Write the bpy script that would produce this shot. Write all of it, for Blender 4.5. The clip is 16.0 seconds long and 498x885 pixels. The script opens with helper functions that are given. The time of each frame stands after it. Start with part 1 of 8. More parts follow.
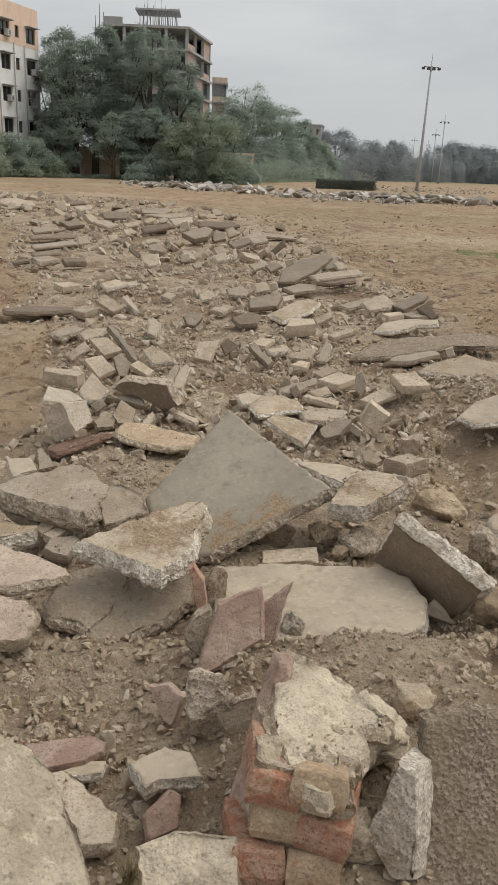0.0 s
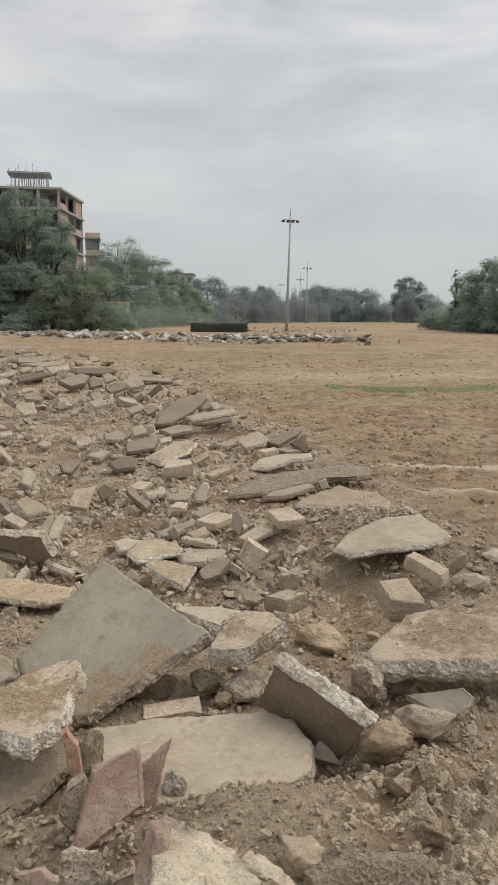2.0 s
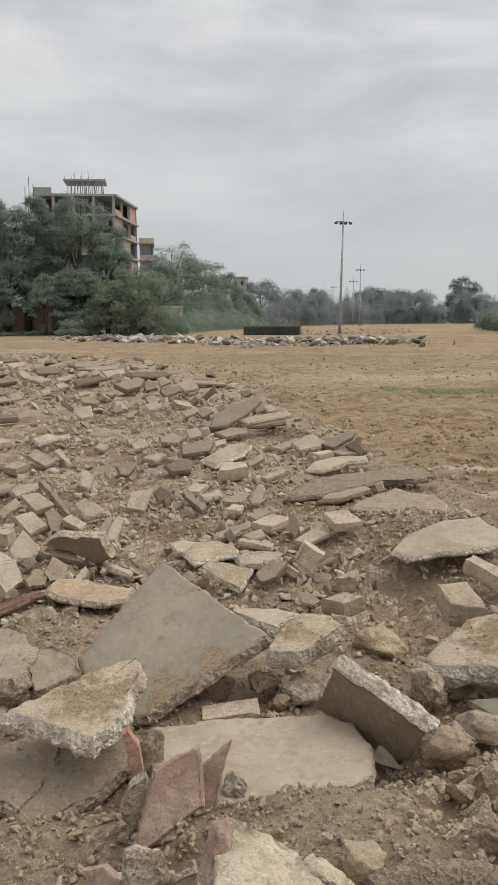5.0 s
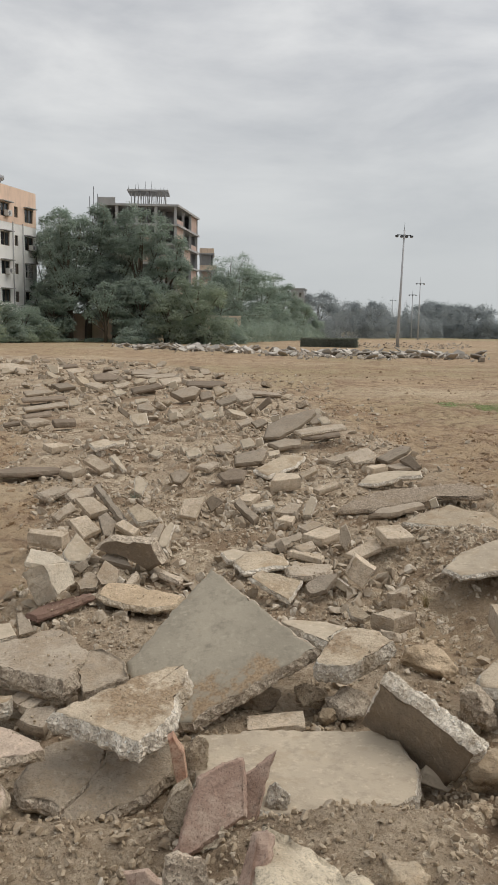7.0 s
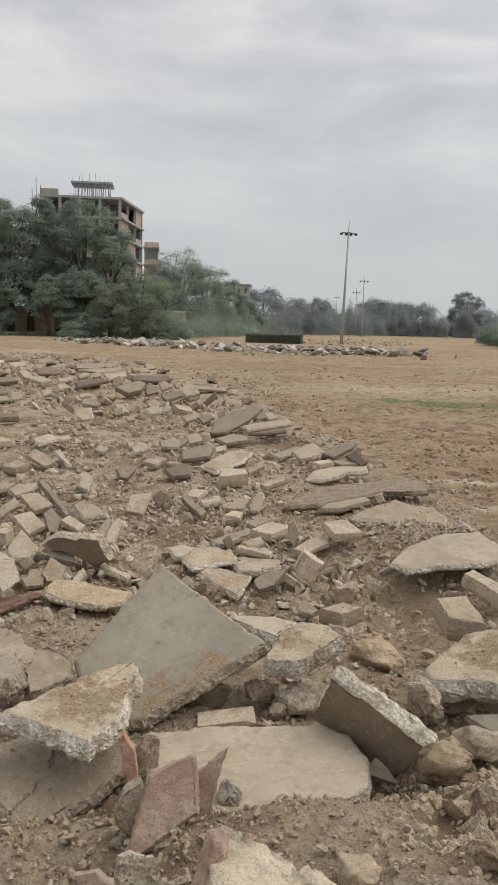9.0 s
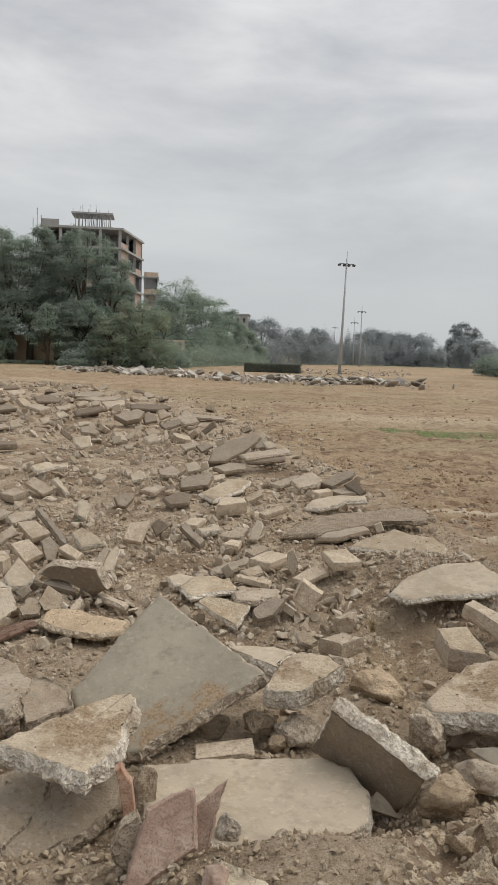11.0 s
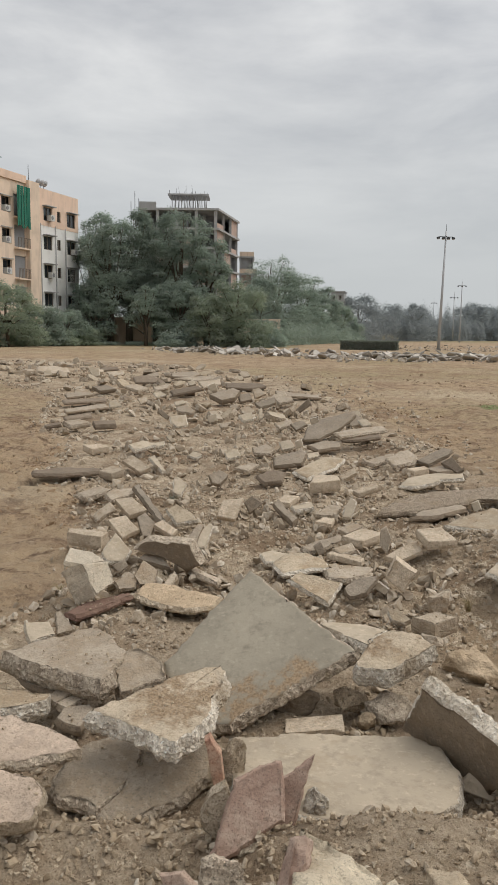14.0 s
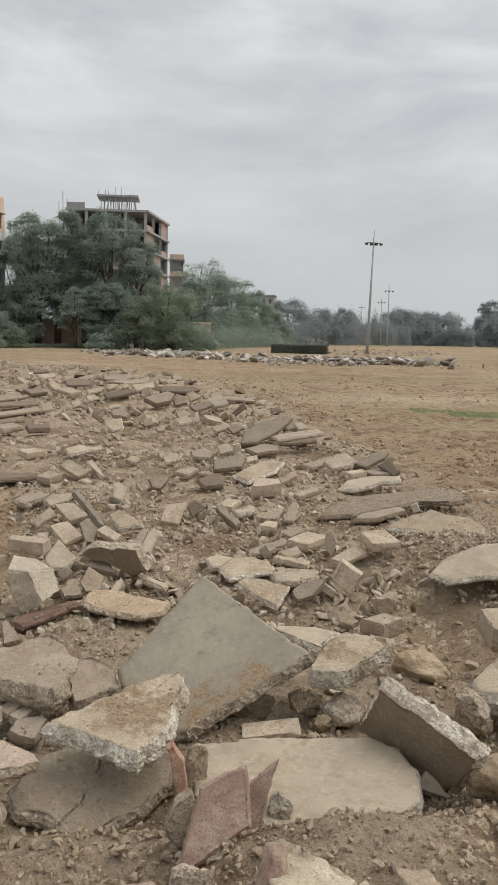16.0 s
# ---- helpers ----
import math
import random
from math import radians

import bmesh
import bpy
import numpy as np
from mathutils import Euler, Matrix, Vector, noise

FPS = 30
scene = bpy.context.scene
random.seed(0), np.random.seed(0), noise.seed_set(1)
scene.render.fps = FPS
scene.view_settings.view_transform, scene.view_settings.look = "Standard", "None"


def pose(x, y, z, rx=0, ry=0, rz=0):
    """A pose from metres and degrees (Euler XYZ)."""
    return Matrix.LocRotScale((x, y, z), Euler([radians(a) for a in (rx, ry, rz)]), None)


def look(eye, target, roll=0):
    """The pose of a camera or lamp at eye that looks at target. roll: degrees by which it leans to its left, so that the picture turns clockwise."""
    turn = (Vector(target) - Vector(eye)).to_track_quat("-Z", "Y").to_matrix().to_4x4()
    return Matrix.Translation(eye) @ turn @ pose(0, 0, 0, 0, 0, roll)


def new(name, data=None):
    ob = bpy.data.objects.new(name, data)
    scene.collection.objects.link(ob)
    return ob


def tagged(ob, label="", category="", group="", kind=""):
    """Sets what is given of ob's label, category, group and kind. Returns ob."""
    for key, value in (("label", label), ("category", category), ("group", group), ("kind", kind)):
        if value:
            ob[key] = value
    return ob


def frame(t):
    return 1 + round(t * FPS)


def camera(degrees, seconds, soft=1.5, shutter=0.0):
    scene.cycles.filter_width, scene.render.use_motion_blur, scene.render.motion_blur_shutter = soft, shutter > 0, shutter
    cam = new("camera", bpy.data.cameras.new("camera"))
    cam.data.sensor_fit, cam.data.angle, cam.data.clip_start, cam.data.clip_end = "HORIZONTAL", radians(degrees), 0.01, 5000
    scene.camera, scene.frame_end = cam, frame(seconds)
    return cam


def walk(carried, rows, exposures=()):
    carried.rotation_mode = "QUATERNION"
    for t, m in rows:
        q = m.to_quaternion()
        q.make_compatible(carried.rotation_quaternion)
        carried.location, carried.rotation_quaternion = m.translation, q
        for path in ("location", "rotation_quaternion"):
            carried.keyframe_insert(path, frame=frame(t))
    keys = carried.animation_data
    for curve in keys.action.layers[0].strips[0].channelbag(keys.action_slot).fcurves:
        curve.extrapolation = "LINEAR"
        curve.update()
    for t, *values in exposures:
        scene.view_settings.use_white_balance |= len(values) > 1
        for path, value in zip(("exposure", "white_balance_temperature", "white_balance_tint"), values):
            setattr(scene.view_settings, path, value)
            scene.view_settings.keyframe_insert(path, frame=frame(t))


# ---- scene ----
cam = camera(33.5, 16.0, soft=1.0)


def shot(x, y, z, yaw, pitch, roll):
    """A camera pose: turn to the left, tilt up, lean to the left."""
    return pose(x, y, z, 0, 0, yaw) @ pose(0, 0, 0, 90 + pitch, 0, 0) @ pose(0, 0, 0, 0, 0, roll)


walk(cam, [
    (0, shot(-0.000, -0.000, 1.600, -2.59, -18.33, 2.18)),
    (0.5, shot(0.014, 0.005, 1.607, -4.11, -15.49, 2.09)),
    (1, shot(0.038, 0.006, 1.621, -6.29, -11.57, 1.04)),
    (1.5, shot(0.060, -0.007, 1.634, -8.88, -9.46, 0.45)),
    (2, shot(0.072, -0.010, 1.633, -10.33, -8.72, 0.23)),
    (2.5, shot(0.079, -0.012, 1.630, -11.02, -8.35, 0.09)),
    (3, shot(0.080, -0.005, 1.628, -11.08, -8.34, 0.23)),
    (3.5, shot(0.076, -0.001, 1.627, -11.08, -8.37, 0.35)),
    (4, shot(0.060, 0.003, 1.628, -10.11, -8.58, 0.11)),
    (4.5, shot(0.051, -0.003, 1.630, -7.81, -8.59, -0.33)),
    (6.8, shot(0.053, -0.013, 1.627, -4.22, -8.13, 0.26)),
    (7, shot(0.051, -0.011, 1.628, -2.88, -7.78, 0.79)),
    (7.5, shot(0.062, -0.020, 1.622, -0.36, -7.83, 0.74)),
    (8, shot(0.060, -0.021, 1.623, -0.20, -7.77, 0.67)),
    (8.5, shot(0.036, -0.014, 1.625, -4.16, -8.20, 0.57)),
    (9, shot(0.026, 0.004, 1.625, -6.75, -8.01, 1.49)),
    (9.2, shot(0.024, -0.002, 1.631, -7.32, -7.48, 1.74)),
    (11.3, shot(0.018, 0.020, 1.616, -6.58, -5.99, 1.83)),
    (11.5, shot(0.023, 0.022, 1.615, -5.53, -6.24, 1.56)),
    (12, shot(0.038, 0.017, 1.613, -4.33, -6.71, 1.18)),
    (12.5, shot(0.040, 0.026, 1.609, -3.74, -7.19, 1.03)),
    (13, shot(0.040, 0.031, 1.608, -2.81, -7.35, 0.92)),
    (13.5, shot(0.048, 0.024, 1.609, -0.90, -7.48, 0.59)),
    (14, shot(0.053, 0.024, 1.606, -0.14, -7.59, 0.65)),
    (14.5, shot(0.031, 0.025, 1.612, 0.00, -7.74, 0.80)),
    (15, shot(-0.002, 0.021, 1.618, 0.07, -7.48, 0.90)),
    (15.5, shot(-0.026, 0.028, 1.616, -2.66, -7.21, 1.02)),
    (16, shot(-0.050, 0.031, 1.612, -5.00, -7.31, 1.09)),
], exposures=[(0.0, 0.32), (16.0, 0.32)])

# ---- light: overcast sky, sun veiled by cloud ahead and to the right ----
SUN_EL, SUN_AZ = 57.0, 82.0     # azimuth clockwise from +y
world = bpy.data.worlds.new("overcast")
scene.world = world
world.use_nodes = True
wn, wl = world.node_tree.nodes, world.node_tree.links
wn.clear()
w_out = wn.new("ShaderNodeOutputWorld")
w_bg = wn.new("ShaderNodeBackground")
w_sky = wn.new("ShaderNodeTexSky")
w_sky.sky_type = 'NISHITA'
w_sky.sun_disc = False
w_sky.sun_elevation, w_sky.sun_rotation = radians(SUN_EL), radians(SUN_AZ)
w_sky.dust_density = 4.0
w_co = wn.new("ShaderNodeTexCoord")
w_map = wn.new("ShaderNodeMapping")
w_map.inputs["Scale"].default_value = (1.5, 1.5, 5.0)
w_noise = wn.new("ShaderNodeTexNoise")
w_noise.inputs["Scale"].default_value = 2.2
w_noise.inputs["Detail"].default_value = 6.0
w_noise.inputs["Roughness"].default_value = 0.57
w_noise.inputs["Distortion"].default_value = 0.2
w_ramp = wn.new("ShaderNodeValToRGB")
w_ramp.color_ramp.elements[0].position, w_ramp.color_ramp.elements[0].color = 0.36, (0.475, 0.49, 0.515, 1)
w_ramp.color_ramp.elements[1].position, w_ramp.color_ramp.elements[1].color = 0.69, (0.725, 0.73, 0.73, 1)
w_up = wn.new("ShaderNodeSeparateXYZ")
w_hz = wn.new("ShaderNodeMapRange")
w_hz.inputs["From Min"].default_value, w_hz.inputs["From Max"].default_value = 0.02, 0.30
w_hmix = wn.new("ShaderNodeMixRGB")
w_hmix.inputs["Color1"].default_value = (0.53, 0.555, 0.565, 1)
w_mul = wn.new("ShaderNodeMixRGB")
w_mul.blend_type = 'MULTIPLY'
w_mul.inputs["Fac"].default_value = 1.0
w_mul.inputs["Color2"].default_value = (0.07, 0.07, 0.07, 1)
w_mix = wn.new("ShaderNodeMixRGB")
w_mix.inputs["Fac"].default_value = 0.93
wl.new(w_co.outputs["Generated"], w_map.inputs["Vector"])
wl.new(w_map.outputs["Vector"], w_noise.inputs["Vector"])
wl.new(w_noise.outputs["Fac"], w_ramp.inputs["Fac"])
wl.new(w_co.outputs["Generated"], w_up.inputs["Vector"])
wl.new(w_up.outputs["Z"], w_hz.inputs["Value"])
wl.new(w_hz.outputs["Result"], w_hmix.inputs["Fac"])
wl.new(w_ramp.outputs["Color"], w_hmix.inputs["Color2"])
wl.new(w_sky.outputs["Color"], w_mul.inputs["Color1"])
wl.new(w_mul.outputs["Color"], w_mix.inputs["Color1"])
wl.new(w_hmix.outputs["Color"], w_mix.inputs["Color2"])
# the cloud is brighter on the sun's side of the sky
w_dot = wn.new("ShaderNodeVectorMath")
w_dot.operation = 'DOT_PRODUCT'
w_dot.inputs[1].default_value = (math.sin(radians(SUN_AZ)) * math.cos(radians(SUN_EL)), math.cos(radians(SUN_AZ)) * math.cos(radians(SUN_EL)), math.sin(radians(SUN_EL)))
w_glow = wn.new("ShaderNodeMapRange")
w_glow.inputs["From Min"].default_value, w_glow.inputs["From Max"].default_value = 0.35, 1.0
w_glow.inputs["To Min"].default_value, w_glow.inputs["To Max"].default_value = 0.93, 1.14
w_side = wn.new("ShaderNodeMixRGB")
w_side.blend_type = 'MULTIPLY'
w_side.inputs["Fac"].default_value = 1.0
wl.new(w_co.outputs["Generated"], w_dot.inputs[0])
wl.new(w_dot.outputs["Value"], w_glow.inputs["Value"])
wl.new(w_mix.outputs["Color"], w_side.inputs["Color1"])
wl.new(w_glow.outputs["Result"], w_side.inputs["Color2"])
wl.new(w_side.outputs["Color"], w_bg.inputs["Color"])
w_bg.inputs["Strength"].default_value = 0.94
wl.new(w_bg.outputs["Background"], w_out.inputs["Surface"])
sun = new("sun", bpy.data.lights.new("sun", 'SUN'))
sun.data.energy, sun.data.angle, sun.data.color = 1.28, radians(50), (1.0, 0.93, 0.83)
sun.matrix_basis = look((0, 0, 60), (-40 * math.sin(radians(SUN_AZ)), -40 * math.cos(radians(SUN_AZ)), 60 - 40 * math.tan(radians(SUN_EL))))

# ---- materials ----
def surface(name, rough=0.9, metal=0.0):
    m = bpy.data.materials.new(name)
    m.use_nodes = True
    nt = m.node_tree
    b = nt.nodes["Principled BSDF"]
    b.inputs["Roughness"].default_value = rough
    b.inputs["Metallic"].default_value = metal
    b.inputs["Specular IOR Level"].default_value = 0.25
    return m, nt, b


def node(nt, kind, **values):
    n = nt.nodes.new(kind)
    for k, v in values.items():
        n.inputs[k.replace("_", " ")].default_value = v
    return n


def coords(nt, space="Object"):
    return nt.nodes.new("ShaderNodeTexCoord").outputs[space]


def fbm(nt, co, scale, detail=5.0, rough=0.55):
    n = node(nt, "ShaderNodeTexNoise", Scale=scale, Detail=detail, Roughness=rough)
    nt.links.new(co, n.inputs["Vector"])
    return n.outputs["Fac"]


def span(nt, val, lo, hi):
    n = node(nt, "ShaderNodeMapRange", From_Min=lo, From_Max=hi)
    nt.links.new(val, n.inputs["Value"])
    return n.outputs["Result"]


def blend(nt, fac, a, b, mode="MIX"):
    n = nt.nodes.new("ShaderNodeMixRGB")
    n.blend_type = mode
    for sock, v in (("Fac", fac), ("Color1", a), ("Color2", b)):
        if isinstance(v, (tuple, float, int)):
            n.inputs[sock].default_value = (*v, 1) if isinstance(v, tuple) else v
        else:
            nt.links.new(v, n.inputs[sock])
    return n.outputs["Color"]


def relief(nt, b, height, strength, dist=0.02):
    n = node(nt, "ShaderNodeBump", Strength=strength, Distance=dist)
    nt.links.new(height, n.inputs["Height"])
    nt.links.new(n.outputs["Normal"], b.inputs["Normal"])


def per_object(nt, col, amount=0.25):
    """Lighter and darker from one piece to the next."""
    info = nt.nodes.new("ShaderNodeObjectInfo")
    n = node(nt, "ShaderNodeMapRange", To_Min=1 - amount, To_Max=1 + amount)
    nt.links.new(info.outputs["Random"], n.inputs["Value"])
    return blend(nt, 1.0, col, n.outputs["Result"], "MULTIPLY")


def shifted(nt):
    """Places in metres, moved by a random amount for each object."""
    info = nt.nodes.new("ShaderNodeObjectInfo")
    n = nt.nodes.new("ShaderNodeVectorMath")
    n.operation = 'MULTIPLY_ADD'
    n.inputs[1].default_value = (1, 1, 1)
    k = node(nt, "ShaderNodeMath")
    k.operation = 'MULTIPLY'
    k.inputs[1].default_value = 37.0
    nt.links.new(info.outputs["Random"], k.inputs[0])
    nt.links.new(nt.nodes.new("ShaderNodeNewGeometry").outputs["Position"], n.inputs[0])
    nt.links.new(k.outputs[0], n.inputs[2])
    return n.outputs["Vector"]


def concrete(name, base, dirt, dirt_at=0.5, grain=0.5, vary=0.18, size=1.0, soil=()):
    """Cast concrete face: mottled, dusty, pitted. soil: patches of earth lying on it, as (x, y, z, reach)."""
    m, nt, b = surface(name, 0.92)
    co = shifted(nt)
    base = (0.995 * base[0], 0.98 * base[1], 0.965 * base[2])
    dirt = tuple(0.4 * u + 0.6 * v for u, v in zip(base, dirt))
    c = blend(nt, span(nt, fbm(nt, co, 3.0 * size, 4), 0.3, 0.7), tuple(v * 0.84 for v in base), tuple(min(1, v * 1.12) for v in base))
    c = blend(nt, span(nt, fbm(nt, co, 5.5 * size, 7, 0.66), dirt_at, dirt_at + 0.14), c, dirt)
    c = blend(nt, span(nt, fbm(nt, co, 1.7 * size, 7, 0.68), dirt_at + 0.04, dirt_at + 0.16), c, tuple(0.92 * v for v in dirt))
    c = blend(nt, span(nt, fbm(nt, co, 18 * size, 6, 0.7), 0.5, 0.68), c, tuple(v * 0.76 for v in base))
    c = blend(nt, span(nt, fbm(nt, co, 30, 6, 0.7), 0.55, 0.7), c, tuple(min(0.85, v * 1.22) for v in base))
    if grain > 0.1:
        c = blend(nt, span(nt, fbm(nt, co, 46, 5, 0.7), 0.56, 0.70), c, tuple(v * 0.6 for v in dirt))
    place = nt.nodes.new("ShaderNodeNewGeometry").outputs["Position"]
    for x, y, z, reach in soil:
        far = nt.nodes.new("ShaderNodeVectorMath")
        far.operation = 'DISTANCE'
        far.inputs[1].default_value = (x, y, z)
        nt.links.new(place, far.inputs[0])
        near = node(nt, "ShaderNodeMapRange", From_Min=reach, From_Max=reach * 0.35, To_Min=-0.16, To_Max=0.13)
        nt.links.new(far.outputs["Value"], near.inputs["Value"])
        add = nt.nodes.new("ShaderNodeMath")
        nt.links.new(near.outputs["Result"], add.inputs[0])
        nt.links.new(fbm(nt, co, 14, 8, 0.72), add.inputs[1])
        c = blend(nt, span(nt, add.outputs[0], 0.50, 0.64), c, blend(nt, span(nt, fbm(nt, co, 90, 4, 0.7), 0.4, 0.62), (0.22, 0.155, 0.098), (0.38, 0.28, 0.18)))
    if grain > 0.1:
        c = blend(nt, span(nt, fbm(nt, co, 150, 4, 0.6), 0.54, 0.68), c, tuple(v * 0.60 for v in base))
    c = per_object(nt, c, vary)
    nt.links.new(c, b.inputs["Base Color"])
    pits = node(nt, "ShaderNodeTexVoronoi", Scale=75.0)
    nt.links.new(blend(nt, 0.02, co, node_color(nt, co, 45)), pits.inputs["Vector"])
    relief(nt, b, blend(nt, 0.3, fbm(nt, co, 34, 8, 0.74), pits.outputs["Distance"]), min(0.8, 0.12 + 0.7 * grain), 0.022)
    return m


def broken(name, base, dark, scale=55.0, strength=0.9, vary=0.15, cover=0.42):
    """Broken concrete: aggregate stones in pale mortar."""
    m, nt, b = surface(name, 0.95)
    co = shifted(nt)
    v = node(nt, "ShaderNodeTexVoronoi", Scale=scale)
    warp = blend(nt, 0.014, co, node_color(nt, co, 40))
    nt.links.new(warp, v.inputs["Vector"])
    bw = nt.nodes.new("ShaderNodeSeparateColor")
    nt.links.new(v.outputs["Color"], bw.inputs["Color"])
    c = blend(nt, span(nt, bw.outputs["Red"], 0.1, 0.9), dark, base)
    c = blend(nt, span(nt, fbm(nt, co, 160, 3, 0.6), 0.52, 0.66), c, tuple(0.55 * v for v in dark))
    c = blend(nt, span(nt, fbm(nt, co, 110, 3, 0.6), 0.58, 0.70), c, tuple(min(0.85, 1.3 * v) for v in base))
    c = blend(nt, span(nt, fbm(nt, co, 22, 6, 0.65), cover + 0.08, cover + 0.3), c, base)
    c = blend(nt, span(nt, fbm(nt, co, 4, 4), 0.5, 0.75), c, (0.33, 0.255, 0.17))
    c = per_object(nt, c, vary)
    nt.links.new(c, b.inputs["Base Color"])
    h = blend(nt, 0.55, v.outputs["Distance"], fbm(nt, co, 60, 7, 0.7))
    relief(nt, b, h, strength, 0.022)
    return m


def node_color(nt, co, scale):
    n = node(nt, "ShaderNodeTexNoise", Scale=scale, Detail=2.0)
    nt.links.new(co, n.inputs["Vector"])
    return n.outputs["Color"]


def plain(name, base, rough=0.8, metal=0.0, var=0.12, scale=1.5, bump=0.1):
    m, nt, b = surface(name, rough, metal)
    co = coords(nt)
    c = blend(nt, span(nt, fbm(nt, co, scale, 6, 0.6), 0.3, 0.7), tuple(v * (1 - var) for v in base), tuple(min(1, v * (1 + var)) for v in base))
    c = blend(nt, span(nt, fbm(nt, co, scale * 12, 4), 0.35, 0.75), c, tuple(v * (1 - var) for v in base))
    nt.links.new(c, b.inputs["Base Color"])
    relief(nt, b, fbm(nt, co, scale * 20, 4), bump, 0.01)
    return m


def stained(name, base, stain, scale=0.5, at=0.52):
    """Weathered wall paint: streaks that run down and blotches."""
    m, nt, b = surface(name, 0.85)
    co = coords(nt)
    mp = node(nt, "ShaderNodeMapping", Scale=(1.6, 1.6, 0.22))
    nt.links.new(co, mp.inputs["Vector"])
    c = blend(nt, span(nt, fbm(nt, mp.outputs["Vector"], scale * 2.2, 7, 0.65), at, at + 0.25), base, stain)
    c = blend(nt, span(nt, fbm(nt, co, scale, 5), 0.5, 0.8), c, tuple(v * 0.72 for v in base))
    nt.links.new(c, b.inputs["Base Color"])
    return m


# haze goes into the leaf colour; dust is the weight of a hazy sheen
def foliage(name, dark, light, through_leaf=0.56, dust=0.75):
    m, nt, b = surface(name, 0.7)
    geo = nt.nodes.new("ShaderNodeNewGeometry")
    c = blend(nt, geo.outputs["Random Per Island"], dark, light)
    c = blend(nt, span(nt, fbm(nt, coords(nt), 0.35, 4), 0.4, 0.65), c, tuple(0.85 * v for v in dark))
    c = per_object(nt, c, 0.10)
    nt.links.new(c, b.inputs["Base Color"])
    # pale sheen standing in for haze over the leaves
    b.inputs["Sheen Weight"].default_value, b.inputs["Sheen Roughness"].default_value = dust, 0.6
    b.inputs["Sheen Tint"].default_value = (0.86, 0.9, 0.92, 1)
    tr = nt.nodes.new("ShaderNodeBsdfTranslucent")
    nt.links.new(c, tr.inputs["Color"])
    mx = nt.nodes.new("ShaderNodeMixShader")
    mx.inputs[0].default_value = through_leaf
    out = nt.nodes["Material Output"]
    nt.links.new(b.outputs[0], mx.inputs[1])
    nt.links.new(tr.outputs[0], mx.inputs[2])
    nt.links.new(mx.outputs[0], out.inputs["Surface"])
    return m


def ground_material():
    """Bare orange-brown earth; dusty wheel tracks, turf and crushed concrete where the sheet's own fields say so."""
    m, nt, b = surface("earth", 0.97)
    co = coords(nt)

    def field(name):
        a = nt.nodes.new("ShaderNodeAttribute")
        a.attribute_name = name
        return a.outputs["Fac"]
    big, mid, fine = fbm(nt, co, 0.22, 5), fbm(nt, co, 2.2, 7, 0.62), fbm(nt, co, 26, 7, 0.68)
    c = blend(nt, span(nt, big, 0.36, 0.64), (0.41, 0.295, 0.183), (0.47, 0.355, 0.232))
    c = blend(nt, span(nt, mid, 0.47, 0.62), c, (0.45, 0.335, 0.215))
    turf = blend(nt, span(nt, fine, 0.35, 0.65), (0.10, 0.155, 0.05), (0.21, 0.26, 0.095))
    c = blend(nt, field("turf"), c, turf)
    c = blend(nt, span(nt, fbm(nt, co, 0.9, 8, 0.7), 0.52, 0.60), c, (0.30, 0.20, 0.122))
    c = blend(nt, span(nt, fbm(nt, co, 3.6, 8, 0.72), 0.53, 0.62), c, (0.175, 0.115, 0.074))
    c = blend(nt, span(nt, fbm(nt, co, 12, 6, 0.68), 0.56, 0.66), c, (0.46, 0.358, 0.245))
    c = blend(nt, span(nt, fbm(nt, co, 0.55, 8, 0.72), 0.53, 0.6), c, (0.32, 0.222, 0.145))
    c = blend(nt, field("dust"), c, blend(nt, mid, (0.52, 0.42, 0.295), (0.66, 0.55, 0.40)))
    grit = blend(nt, span(nt, fine, 0.35, 0.65), (0.37, 0.285, 0.195), (0.57, 0.465, 0.345))
    grit = blend(nt, span(nt, fbm(nt, co, 1.3, 7, 0.65), 0.46, 0.6), grit, (0.27, 0.19, 0.122))
    c = blend(nt, field("grit"), c, grit)
    c = blend(nt, span(nt, fbm(nt, co, 85, 4, 0.7), 0.56, 0.68), c, (0.17, 0.12, 0.078))
    c = blend(nt, span(nt, fbm(nt, co, 130, 3, 0.6), 0.60, 0.72), c, (0.60, 0.51, 0.39))
    nt.links.new(c, b.inputs["Base Color"])
    clod = node(nt, "ShaderNodeTexVoronoi", Scale=8.0)
    nt.links.new(blend(nt, 0.06, co, node_color(nt, co, 6)), clod.inputs["Vector"])
    tone = nt.nodes.new("ShaderNodeSeparateColor")
    nt.links.new(clod.outputs["Color"], tone.inputs["Color"])
    loose = span(nt, fbm(nt, co, 0.8, 6, 0.65), 0.42, 0.6)
    soft = blend(nt, 1.0, loose, span(nt, tone.outputs["Red"], 0.55, 1.0), "MULTIPLY")
    c = blend(nt, blend(nt, 1.0, soft, blend(nt, 1.0, (0.75, 0.75, 0.75), field("grit"), "SUBTRACT"), "MULTIPLY"), c, (0.25, 0.165, 0.103))
    c = blend(nt, span(nt, field("dust"), 0.56, 0.95), c, blend(nt, fine, (0.58, 0.48, 0.355), (0.72, 0.615, 0.475)))
    nt.links.new(c, b.inputs["Base Color"])
    h = blend(nt, 0.5, fine, fbm(nt, co, 70, 6, 0.7))
    h = blend(nt, 0.4, h, fbm(nt, co, 9, 7, 0.7))
    h = blend(nt, 0.45, h, blend(nt, 1.0, (1, 1, 1), clod.outputs["Distance"], "SUBTRACT"))
    relief(nt, b, h, 1.0, 0.13)
    return m


